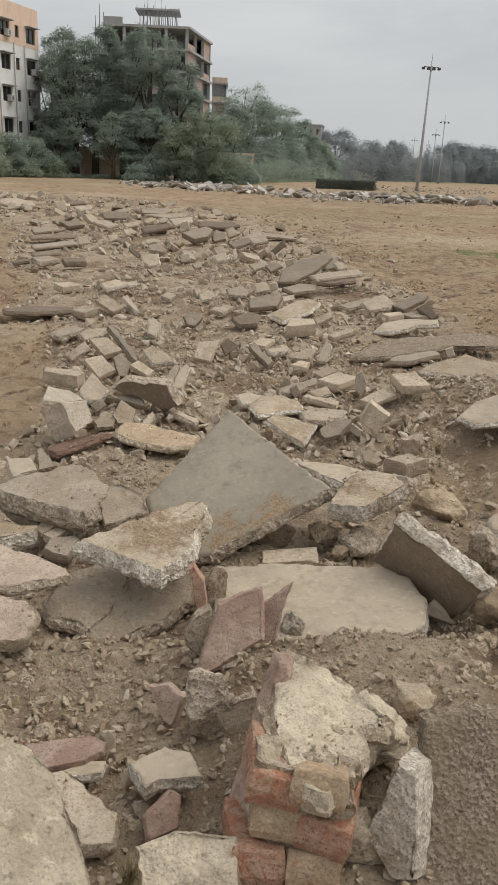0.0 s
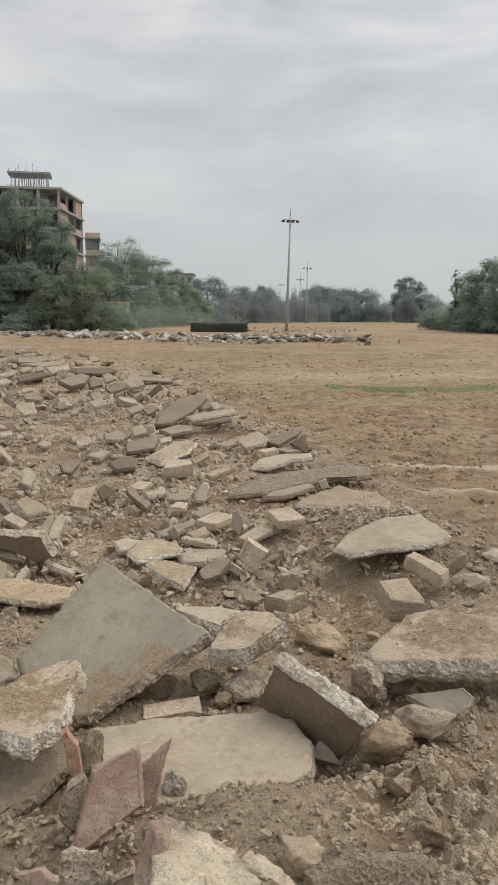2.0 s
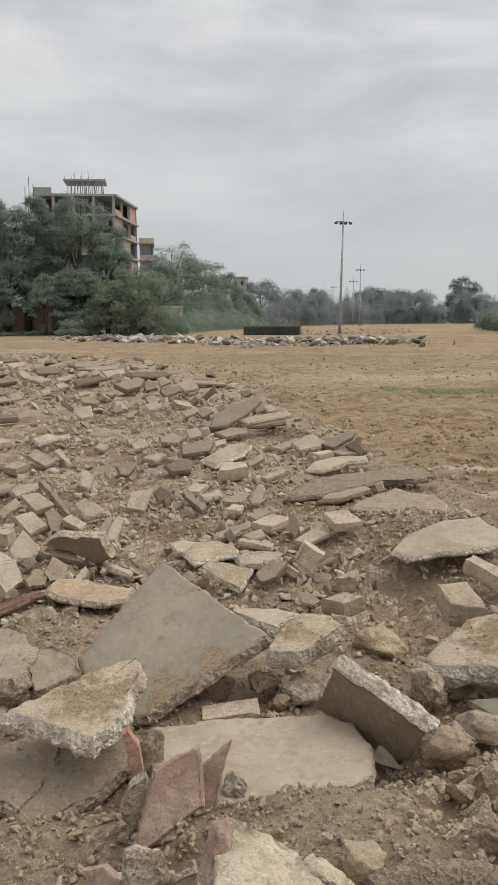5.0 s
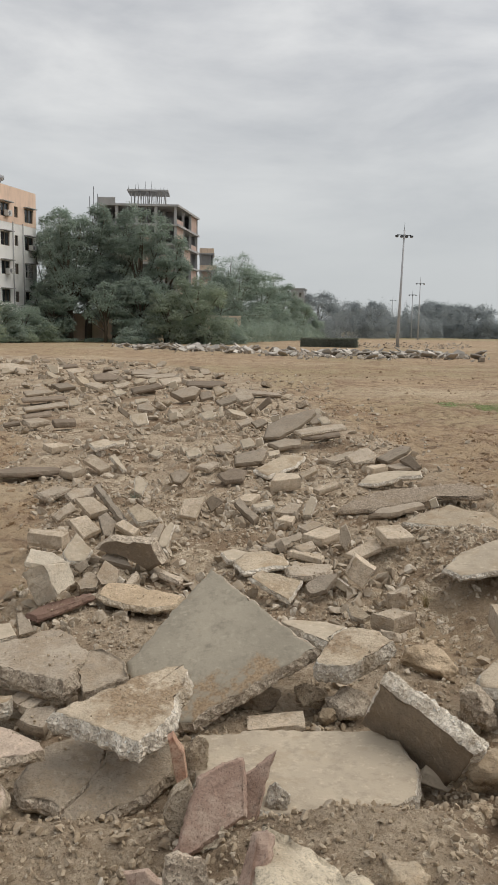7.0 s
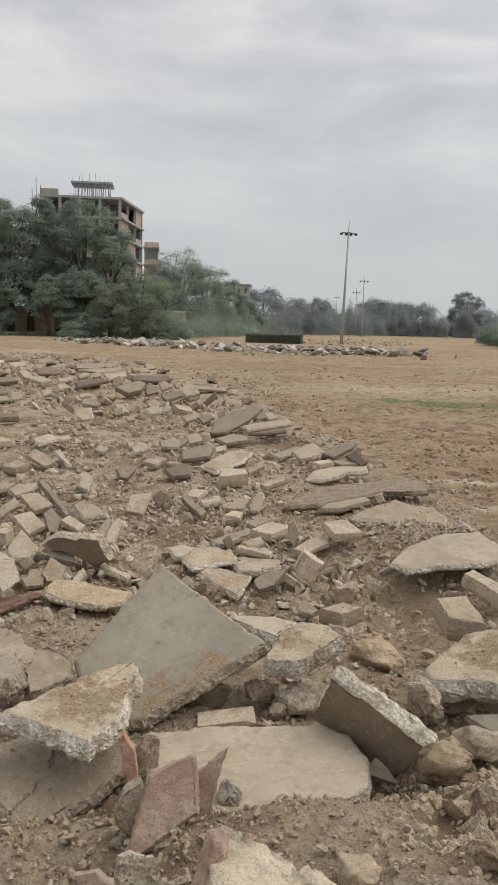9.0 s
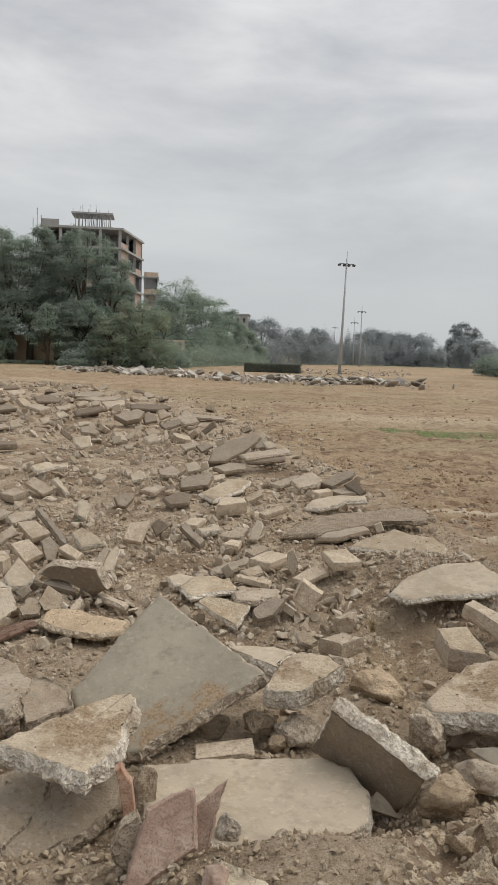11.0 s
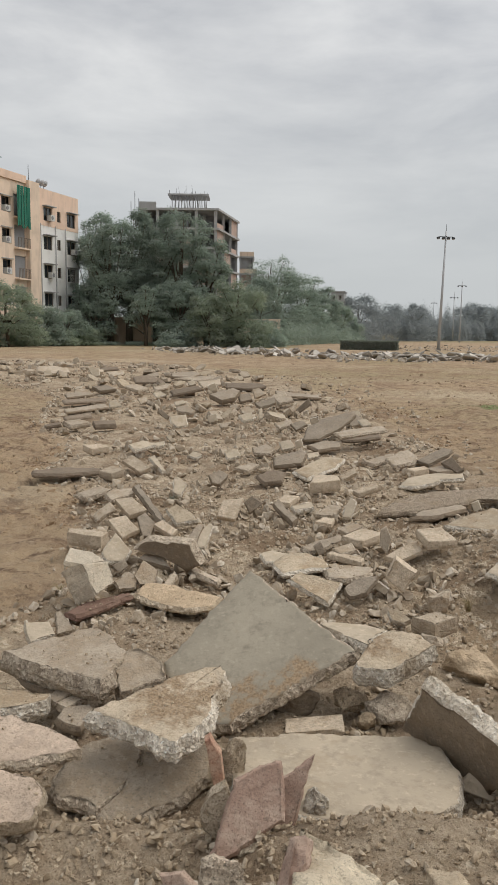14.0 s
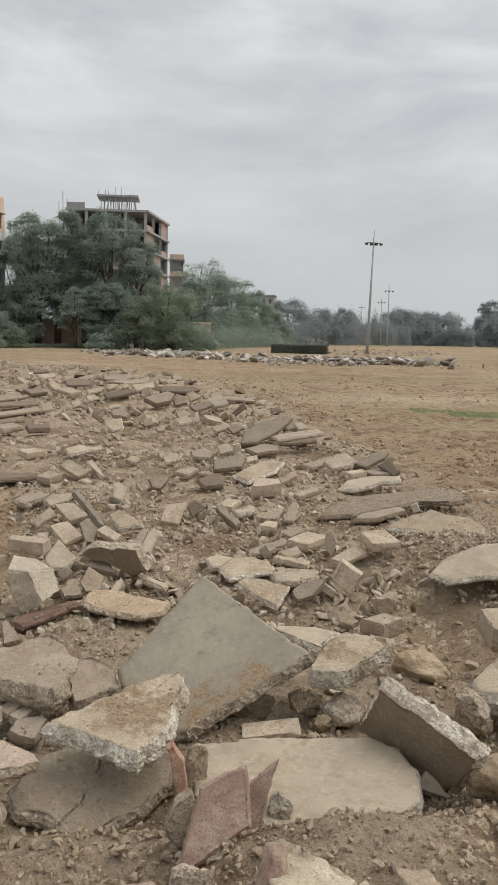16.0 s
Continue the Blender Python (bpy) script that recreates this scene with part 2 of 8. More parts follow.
def spoil_material():
    """Crushed concrete mixed with sandy earth: crumbs of many tones."""
    m, nt, b = surface("spoil", 0.97)
    co = coords(nt)
    v = node(nt, "ShaderNodeTexVoronoi", Scale=46.0)
    nt.links.new(blend(nt, 0.02, co, node_color(nt, co, 30)), v.inputs["Vector"])
    tone = nt.nodes.new("ShaderNodeSeparateColor")
    nt.links.new(v.outputs["Color"], tone.inputs["Color"])
    c = blend(nt, tone.outputs["Red"], (0.37, 0.29, 0.20), (0.64, 0.54, 0.41))
    c = blend(nt, span(nt, fbm(nt, co, 2.4, 6, 0.6), 0.46, 0.64), c, (0.54, 0.445, 0.325))
    c = blend(nt, span(nt, fbm(nt, co, 60, 5, 0.7), 0.54, 0.68), c, (0.26, 0.19, 0.125))
    c = blend(nt, span(nt, fbm(nt, co, 110, 4, 0.65), 0.58, 0.7), c, (0.60, 0.51, 0.40))
    nt.links.new(c, b.inputs["Base Color"])
    small = node(nt, "ShaderNodeTexVoronoi", Scale=105.0)
    nt.links.new(blend(nt, 0.015, co, node_color(nt, co, 60)), small.inputs["Vector"])
    dip = blend(nt, 0.5, v.outputs["Distance"], small.outputs["Distance"])
    relief(nt, b, blend(nt, 0.72, fbm(nt, co, 75, 6, 0.7), blend(nt, 1.0, (1, 1, 1), dip, "SUBTRACT")), 0.9, 0.028)
    return m


M_EARTH = ground_material()
M_SPOIL = spoil_material()
DIRT = (0.345, 0.25, 0.155)
M_CONC = concrete("concrete_dusty", (0.48, 0.41, 0.325), DIRT)
M_GREY = concrete("concrete_smooth_grey", (0.335, 0.302, 0.240), (0.25, 0.18, 0.115), 0.60, 0.02, 0.03, soil=[(0.12, 3.18, 0.10, 0.27), (0.27, 3.30, 0.20, 0.14)])
M_CREAM = concrete("concrete_cream", (0.49, 0.42, 0.325), (0.36, 0.28, 0.185), 0.53, 0.1, 0.1)
M_SANDY = concrete("concrete_sandy", (0.50, 0.42, 0.315), (0.335, 0.235, 0.14), 0.47, 0.7)
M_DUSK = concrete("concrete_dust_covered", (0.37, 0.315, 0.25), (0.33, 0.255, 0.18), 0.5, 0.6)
M_DUSTED = concrete("concrete_dust_coated", (0.43, 0.365, 0.285), (0.33, 0.25, 0.165), 0.46, 0.8, 0.05, 1.8)
M_BLOCK = concrete("kerb_block_soiled", (0.58, 0.49, 0.38), (0.37, 0.275, 0.18), 0.50, 0.6, 0.2, 2.8)
M_WASH = concrete("whitewashed_block", (0.66, 0.585, 0.47), (0.46, 0.37, 0.27), 0.52, 0.4, 0.08, 2.0)
# earth-stained brown, darkened further for shade on undersides and slab sides
M_UNDER = concrete("concrete_earth_and_shade", (0.27, 0.22, 0.165), (0.21, 0.155, 0.10), 0.45, 0.4)
M_DARK = concrete("concrete_dark_brown", (0.26, 0.21, 0.16), (0.20, 0.15, 0.105), 0.5, 0.6)
M_PALE = concrete("plaster_pale", (0.70, 0.61, 0.47), (0.40, 0.315, 0.215), 0.525, 0.9, 0.04)
M_PLASTER = concrete("plaster_pinkish", (0.52, 0.42, 0.335), (0.36, 0.27, 0.19), 0.52, 0.5)
M_SOILED = concrete("concrete_soiled_top", (0.54, 0.455, 0.345), (0.36, 0.26, 0.16), 0.50, 0.6, 0.06, soil=[(-0.19, 2.84, 0.30, 0.27), (0.60, 3.40, 0.30, 0.17), (1.60, 3.32, 0.23, 0.42)])
M_BREAK = broken("concrete_broken", (0.60, 0.51, 0.40), (0.33, 0.265, 0.20))
M_WHITEBREAK = broken("concrete_broken_pale", (0.80, 0.73, 0.62), (0.50, 0.43, 0.345), 60)
M_AGG = broken("aggregate_face", (0.47, 0.385, 0.295), (0.26, 0.205, 0.15), 85, 1.0, 0.05, 0.68)
M_ASH = concrete("concrete_ash_grey", (0.56, 0.525, 0.475), (0.44, 0.40, 0.35), 0.55, 0.3)
M_ASHD = concrete("concrete_dark_ash", (0.37, 0.345, 0.31), (0.30, 0.275, 0.24), 0.55, 0.3)
M_ASHW = concrete("concrete_whitish", (0.66, 0.615, 0.55), (0.50, 0.455, 0.40), 0.56, 0.3)
M_STONE = concrete("sandstone_red", (0.35, 0.245, 0.195), (0.54, 0.43, 0.345), 0.46, 0.3, 0.10, 1.6)
M_BRICK = concrete("brick_red", (0.42, 0.195, 0.12), (0.58, 0.46, 0.34), 0.43, 0.7, 0.12, 4.0)
M_BRICKM = concrete("brick_mortar_coated", (0.53, 0.405, 0.275), (0.38, 0.155, 0.08), 0.52, 0.9, 0.08, 3.0)
M_BRICKD = concrete("brick_dusty", (0.50, 0.285, 0.20), (0.60, 0.47, 0.35), 0.46, 0.5, 0.08, 3.0)
M_STONED = concrete("stone_dark_red", (0.21, 0.135, 0.105), (0.32, 0.235, 0.175), 0.50, 0.4, 0.08)
M_TANP = concrete("plaster_tan", (0.60, 0.475, 0.335), (0.40, 0.29, 0.18), 0.50, 0.9, 0.05)
M_MORTAR = broken("mortar", (0.58, 0.49, 0.375), (0.36, 0.285, 0.20), 40, 1.0)
M_CLOD = broken("earth_clod", (0.52, 0.415, 0.295), (0.32, 0.24, 0.16), 30, 0.9)
M_DRYGRASS = plain("dry_grass", (0.42, 0.34, 0.19), 0.9, 0, 0.3, 20)
M_TRUNK = plain("bark", (0.12, 0.095, 0.07), 0.95, 0, 0.35, 3, 0.6)
# leaf colours paled, and greyed in the far trees, to hold distance haze
M_LEAF = foliage("leaf_hazy_green", (0.265, 0.335, 0.265), (0.34, 0.415, 0.325))
M_LEAF_L = foliage("leaf_light_green", (0.26, 0.32, 0.215), (0.345, 0.405, 0.275))
M_LEAF_F = foliage("leaf_far_haze", (0.36, 0.395, 0.405), (0.40, 0.435, 0.44), 0.55, 0.3)
M_HEDGE = foliage("leaf_dark_hedge", (0.22, 0.245, 0.19), (0.28, 0.31, 0.24))
M_STEEL = plain("galvanised_steel", (0.45, 0.46, 0.475), 0.55, 0.2, 0.1, 2)
M_DSTEEL = plain("dark_steel", (0.10, 0.105, 0.11), 0.55, 0.4, 0.15, 2)
M_PEACH = stained("wall_peach", (0.80, 0.60, 0.47), (0.60, 0.46, 0.37))
M_WHITE = stained("wall_offwhite", (0.84, 0.84, 0.82), (0.60, 0.59, 0.56), 0.5, 0.60)
M_TAN = stained("wall_tan", (0.78, 0.63, 0.50), (0.55, 0.45, 0.36))
# frame grey and brick infill are paled for distance haze
M_RAW = stained("raw_concrete_frame", (0.41, 0.41, 0.41), (0.31, 0.31, 0.31))
M_INFILL = stained("brick_infill", (0.50, 0.375, 0.32), (0.39, 0.30, 0.265))
# the dimness of the rooms is put into this grey, lifted for haze
M_ROOM = plain("room_shade_grey", (0.27, 0.275, 0.285), 0.9)
M_GREEN = plain("green_shade_net", (0.04, 0.20, 0.14), 0.8, 0, 0.25, 1.2)
M_FRAME = plain("window_frame", (0.20, 0.17, 0.14), 0.6)
M_AC = plain("air_conditioner_white", (0.62, 0.62, 0.60), 0.5, 0, 0.06, 3)
M_GLASS, _nt, _b = surface("window_glass", 0.12)
_b.inputs["Base Color"].default_value = (0.035, 0.04, 0.045, 1)
_b.inputs["Specular IOR Level"].default_value = 0.6

# ---- mesh tools ----
def lattice_noise(x, y, seed=0):
    """Smooth value noise on a plane, -1..1."""
    xi, yi = np.floor(x).astype(np.int64), np.floor(y).astype(np.int64)
    fx, fy = x - xi, y - yi
    fx, fy = fx * fx * (3 - 2 * fx), fy * fy * (3 - 2 * fy)

    def corner(a, b):
        h = (a * 374761393 + b * 668265263 + seed * 974634541) & 0xFFFFFFFF
        h = ((h ^ (h >> 13)) * 1274126177) & 0xFFFFFFFF
        return ((h ^ (h >> 16)) & 0xFFFF) / 32767.5 - 1
    top = corner(xi, yi) * (1 - fx) + corner(xi + 1, yi) * fx
    bot = corner(xi, yi + 1) * (1 - fx) + corner(xi + 1, yi + 1) * fx
    return top * (1 - fy) + bot * fy


def octaves(x, y, n, seed=0, gain=0.5):
    total, amp = 0, 1.0
    for k in range(n):
        total = total + amp * lattice_noise(x * 2 ** k + 17.3 * k, y * 2 ** k - 9.1 * k, seed + k)
        amp *= gain
    return total


def crumbs(x, y, cell, seed, low=0.25, high=0.62):
    """Round crumbs on a scattered grid: 0 between them, up to 1 on their crowns."""
    gx, gy = x / cell, y / cell
    ix, iy = np.floor(gx).astype(np.int64), np.floor(gy).astype(np.int64)
    best = np.zeros_like(x)
    for a in (-1, 0, 1):
        for b in (-1, 0, 1):
            h = ((ix + a) * 374761393 + (iy + b) * 668265263 + seed * 974634541) & 0xFFFFFFFF
            h = ((h ^ (h >> 13)) * 1274126177) & 0xFFFFFFFF
            cx, cy, r = ix + a + (h & 1023) / 1023, iy + b + ((h >> 10) & 1023) / 1023, low + (high - low) * ((h >> 20) & 255) / 255
            best = np.maximum(best, r * np.sqrt(np.clip(1 - ((gx - cx) ** 2 + (gy - cy) ** 2) / r ** 2, 0, 1)))
    return best


EDGE_Y = (0, 3.6, 4.2, 5, 6.3, 7.8, 9, 10.8, 13.8, 20, 27.5, 33, 39, 46)
EDGE_L = (-6, -5, -1.30, -0.98, -1.15, -1.42, -2.05, -2.2, -3.3, -4.4, -8.4, -10.5, -13, -16)
EDGE_R = (6, 5, 3.6, 2.9, 2.75, 2.85, 2.75, 2.8, 2.4, 2.1, 1.1, -0.6, -4, -9)


def strip(x, y, soft=0.35):
    """1 inside the strip of broken paving, 0 outside it."""
    l, r = np.interp(y, EDGE_Y, EDGE_L), np.interp(y, EDGE_Y, EDGE_R)
    s = soft + 0.02 * np.abs(y)
    a = np.clip(np.minimum(x - l, r - x) / s + 0.5, 0, 1)
    return a * a * (3 - 2 * a) * (y < 46)


def hump(x, y, cx, cy, rx, ry):
    return np.exp(-((x - cx) / rx) ** 2 - ((y - cy) / ry) ** 2)


def height(x, y):
    """The lie of the land: a flat field, a low ridge of spoil, dips and heaps close by."""
    x, y = np.asarray(x, float), np.asarray(y, float)
    s = strip(x, y)
    near = np.exp(-np.maximum(0, np.hypot(x, y) - 10) / 14)
    far = np.clip((y - 3.2) / 3.0, 0, 1)
    z = s * (-0.012 + 0.055 * far + (0.018 + 0.03 * far) * octaves(x * 1.3, y * 1.3, 3, 5))
    z = z + s * near * 0.020 * octaves(x * 8, y * 8, 3, 9, 0.6)
    calm = 1 - 0.94 * np.exp(-((y - 7.75 + 0.23 * (x - 3.1)) / 1.2) ** 2) * np.clip(x - 2.2, 0, 1)
    z = z + calm * (1 - s) * (0.03 * octaves(x * 0.45, y * 0.45, 3, 21) + near * 0.03 * octaves(x * 2.6, y * 2.6, 5, 31, 0.62))
    clump = np.clip(octaves(x * 0.35, y * 0.5, 3, 91) + 0.35, 0, 1) * np.exp(-np.maximum(0, y - 12) / 16)
    z = z + calm * (1 - s) * clump * 0.06 * np.abs(octaves(x * 1.7, y * 2.2, 4, 93, 0.6))
    z = z + calm * (1 - s) * 0.09 * np.clip(octaves(x * 0.8, y * 0.8, 4, 41) - 0.1, 0, 1) * (np.abs(y) < 70)
    for y0 in (8.38, 7.16):
        rut = y - y0 + 0.23 * (x - 0.4 * y0)
        z = z + (0.016 * np.exp(-(rut / 0.06) ** 2) - 0.016 * np.exp(-((rut + 0.18) / 0.1) ** 2)) * np.clip((x - 2.7) * 3, 0, 1) * (x < 20)
    heap = hump(x, y, 1.18, 2.15, 0.32, 0.42)
    z = z + 0.19 * hump(x, y, 0.62, 2.12, 0.52, 0.42) + heap * (0.14 + 0.085 * octaves(x * 5.5, y * 5.5, 4, 15, 0.6))
    z = z - 0.20 * hump(x, y, 1.46, 4.30, 0.36, 0.50) + 0.27 * hump(x, y, 1.85, 5.45, 0.80, 0.42)
    z = z - 0.05 * hump(x, y, -0.25, 1.9, 0.30, 0.40) + 0.05 * hump(x, y, -0.95, 2.6, 0.4, 0.5)
    # earth banked against the front of the flat slab and of the cracked one
    z = z + 0.055 * hump(x, y, -0.36, 2.42, 0.34, 0.13)
    z = z + 0.075 * hump(x, y, 0.42, 2.30, 0.42, 0.10)
    return z


def ground_z(x, y):
    return float(height(x, y))


def part(name, bm, material, parent=None, label=""):
    """Links a bmesh as one mesh object, under a thing or a part if one is given."""
    me = bpy.data.meshes.new(name)
    bm.to_mesh(me)
    bm.free()
    for m in (material if isinstance(material, (list, tuple)) else [material]):
        me.materials.append(m)
    ob = new(name, me)
    if parent:
        ob.parent = parent
    return tagged(ob, label)


def empty(name, m, label="", category="", group="", kind=""):
    ob = new(name)
    ob.matrix_basis = m
    ob.empty_display_size = 0.2
    return tagged(ob, label, category, group, kind)


def add_box(bm, x0, x1, y0, y1, z0, z1, mat=0):
    vs = [bm.verts.new((x, y, z)) for z in (z0, z1) for y in (y0, y1) for x in (x0, x1)]
    for f in ((0, 2, 3, 1), (4, 5, 7, 6), (0, 1, 5, 4), (2, 6, 7, 3), (0, 4, 6, 2), (1, 3, 7, 5)):
        bm.faces.new([vs[i] for i in f]).material_index = mat


def box(x0, x1, y0, y1, z0, z1):
    bm = bmesh.new()
    add_box(bm, x0, x1, y0, y1, z0, z1)
    return bm


def add_tube(bm, pts, radii, n=8):
    """A round bar through the points, tapering, with closed ends."""
    rings = []
    for i, p in enumerate(pts):
        p = Vector(p)
        d = (Vector(pts[min(i + 1, len(pts) - 1)]) - Vector(pts[max(i - 1, 0)])).normalized()
        a = d.orthogonal().normalized()
        b = d.cross(a)
        rings.append([bm.verts.new(p + radii[i] * (math.cos(2 * math.pi * k / n) * a + math.sin(2 * math.pi * k / n) * b)) for k in range(n)])
    for r, s in zip(rings, rings[1:]):
        best = min(range(n), key=lambda o: sum((r[k].co - s[(k + o) % n].co).length for k in range(n)))
        for k in range(n):
            bm.faces.new((r[k], r[(k + 1) % n], s[(k + 1 + best) % n], s[(k + best) % n])).smooth = True
    bm.faces.new(rings[0][::-1])
    bm.faces.new(rings[-1])


def quads_mesh(name, verts, faces, material):
    me = bpy.data.meshes.new(name)
    n = faces.shape[1]
    me.vertices.add(len(verts))
    me.vertices.foreach_set("co", np.asarray(verts, np.float32).ravel())
    me.loops.add(faces.size)
    me.loops.foreach_set("vertex_index", faces.astype(np.int32).ravel())
    me.polygons.add(len(faces))
    me.polygons.foreach_set("loop_start", np.arange(0, faces.size, n, dtype=np.int32))
    me.polygons.foreach_set("use_smooth", np.zeros(len(faces), bool))
    me.update(calc_edges=True)
    me.materials.append(material)
    return me


# ---- broken pieces ----
def slab_mesh(name, outline, thick, mats, seed, step=0.045, rough=0.011, lump=0.005, fine=False):
    """A broken plate: outline in its own plane, chipped rim, ragged granular sides."""
    rnd = random.Random(seed)
    xs, ys = [p[0] for p in outline], [p[1] for p in outline]
    rough = min(rough, 0.035 * min(max(xs) - min(xs), max(ys) - min(ys)))
    area = sum(a[0] * b[1] - b[0] * a[1] for a, b in zip(outline, outline[1:] + outline[:1]))
    if area < 0:
        outline = outline[::-1]
    pts = []
    for (x0, y0), (x1, y1) in zip(outline, outline[1:] + outline[:1]):
        length = math.hypot(x1 - x0, y1 - y0)
        k = max(1, min(64 if fine else 26, round(length / step)))
        nx, ny = (y1 - y0) / (length + 1e-6), -(x1 - x0) / (length + 1e-6)
        for i in range(k):
            u = i / k
            x, y = x0 + (x1 - x0) * u, y0 + (y1 - y0) * u
            off = rough * (1.5 * noise.noise((x * 9, y * 9, seed)) + 0.35 * noise.noise((x * 30, y * 30, seed)) + rnd.uniform(-0.15, 0.15)) * (min(1, 6 * u, 6 * (1 - u)) if i else 0)
            pts.append((x + nx * off, y + ny * off))
    n = len(pts)
    cx, cy = sum(p[0] for p in pts) / n, sum(p[1] for p in pts) / n
    outw = []
    for k in range(n):
        dx, dy = pts[(k + 1) % n][0] - pts[k - 1][0], pts[(k + 1) % n][1] - pts[k - 1][1]
        d = math.hypot(dx, dy) + 1e-6
        outw.append((dy / d, -dx / d))
    rim = min(0.009, thick * 0.14) * min(1, rough / 0.008)
    steps = (0.1, 0.42, 0.5, 0.6, 0.7, 0.84, 1.0) if fine else (0.1, 0.45, 0.74, 1.0)
    levels = [(0.0, -rim)] + [(-thick * q, -0.9 * rim if q == 1.0 else 0.0) for q in steps]
    bm = bmesh.new()
    rings = []
    for li, (z, out) in enumerate(levels):
        ring = []
        for (x, y), (ox, oy) in zip(pts, outw):
            o = rough * (0.7 * noise.noise((x * 16, y * 16, z * 36 + seed)) + 0.8 * noise.noise((x * 50, y * 50, z * 95)) + rnd.uniform(-0.5, 0.5) * 0.35) if li > 1 else 0.0
            chip = max(0.12, 0.35 + 1.1 * noise.noise((x * 11, y * 11, seed + 9.0)) + 0.8 * noise.noise((x * 37, y * 37, seed + 4.0)))
            if li == 0:
                o -= 2.0 * rim * chip
            elif li == 1:
                z1 = -min(0.4 * thick, 1.5 * rim * chip)
                o -= 0.25 * rim
            else:
                o += 0.9 * rough * math.sin(math.pi * min(1.0, -z / thick)) + out
            ring.append(bm.verts.new((x + ox * o, y + oy * o, z1 if li == 1 else z + (rnd.uniform(-1, 1) * rough * 0.3 if li else 0))))
        rings.append(ring)
    for li, (a, b) in enumerate(zip(rings, rings[1:])):
        for k in range(n):
            f = bm.faces.new((a[k], b[k], b[(k + 1) % n], a[(k + 1) % n]))
            f.material_index = 1
    # the upper face: rings closing in on the middle, slightly uneven
    inner, shift = rings[0], rnd.uniform(0, 50)
    for q in ((0.93, 0.84, 0.75, 0.66, 0.56, 0.47, 0.37, 0.27, 0.18, 0.1) if fine else (0.84, 0.66, 0.47, 0.27, 0.1)):
        ring = []
        for x, y in pts:
            px, py = cx + (x - cx) * q, cy + (y - cy) * q
            ring.append(bm.verts.new((px, py, lump * (noise.noise((px * 6, py * 6, shift)) + 0.6 * noise.noise((px * 17, py * 17, shift))))))
        for k in range(n):
            f = bm.faces.new((inner[k], inner[(k + 1) % n], ring[(k + 1) % n], ring[k]))
            f.smooth = True
        inner = ring
    bm.faces.new(inner).material_index = 0
    bm.faces.new(rings[-1][::-1]).material_index = 0
    bmesh.ops.triangulate(bm, faces=[f for f in bm.faces if len(f.verts) > 4])
    me = bpy.data.meshes.new(name)
    bm.to_mesh(me)
    bm.free()
    for m in mats:
        me.materials.append(m)
    return me


SEED = [100]
CRUMBS = []     # where grit lies on top of the slabs


def inside(u, v, outline, shrink=1.0):
    cx, cy = sum(p[0] for p in outline) / len(outline), sum(p[1] for p in outline) / len(outline)
    pts = [(cx + (a - cx) * shrink, cy + (b - cy) * shrink) for a, b in outline]
    hit = False
    for (x0, y0), (x1, y1) in zip(pts, pts[1:] + pts[:1]):
        if (y0 > v) != (y1 > v) and u < (x1 - x0) * (v - y0) / (y1 - y0) + x0:
            hit = not hit
    return hit


PLACED = []     # where placed pieces lie, so that shards gather round them


def slab(name, x, y, z, yaw, tilt, outline, thick, mats, label, category="slab", group="broken paving", rough=0.011, lump=0.005):
    """A broken plate whose upper face has its middle at x, y, z; turned by yaw, then raised by tilt along its own y."""
    SEED[0] += 1
    PLACED.append((x, y, max(abs(p[0]) for p in outline)))
    ob = new(name, slab_mesh(name, outline, thick, mats, SEED[0], 0.012 if y < 3 else 0.018 if y < 5 else 0.04, rough * (1.25 if y < 5 else 1.0), lump, y < 5))
    ob.matrix_basis = m = pose(x, y, z, 0, 0, yaw) @ pose(0, 0, 0, tilt, 0, 0)
    if y < 6.5 and tilt < 30 and mats[0] not in (M_CREAM, M_GREY):
        rnd = random.Random(SEED[0])
        xs, ys = [p[0] for p in outline], [p[1] for p in outline]
        for _ in range(int(900 * (max(xs) - min(xs)) * (max(ys) - min(ys)))):
            u, v = rnd.uniform(min(xs), max(xs)), rnd.uniform(min(ys), max(ys))
            if noise.noise((u * 7, v * 7, SEED[0])) > -0.02 and inside(u, v, outline, 0.86):
                CRUMBS.append(tuple(m @ Vector((u, v, 0.001))))
    return tagged(ob, label, category, group)


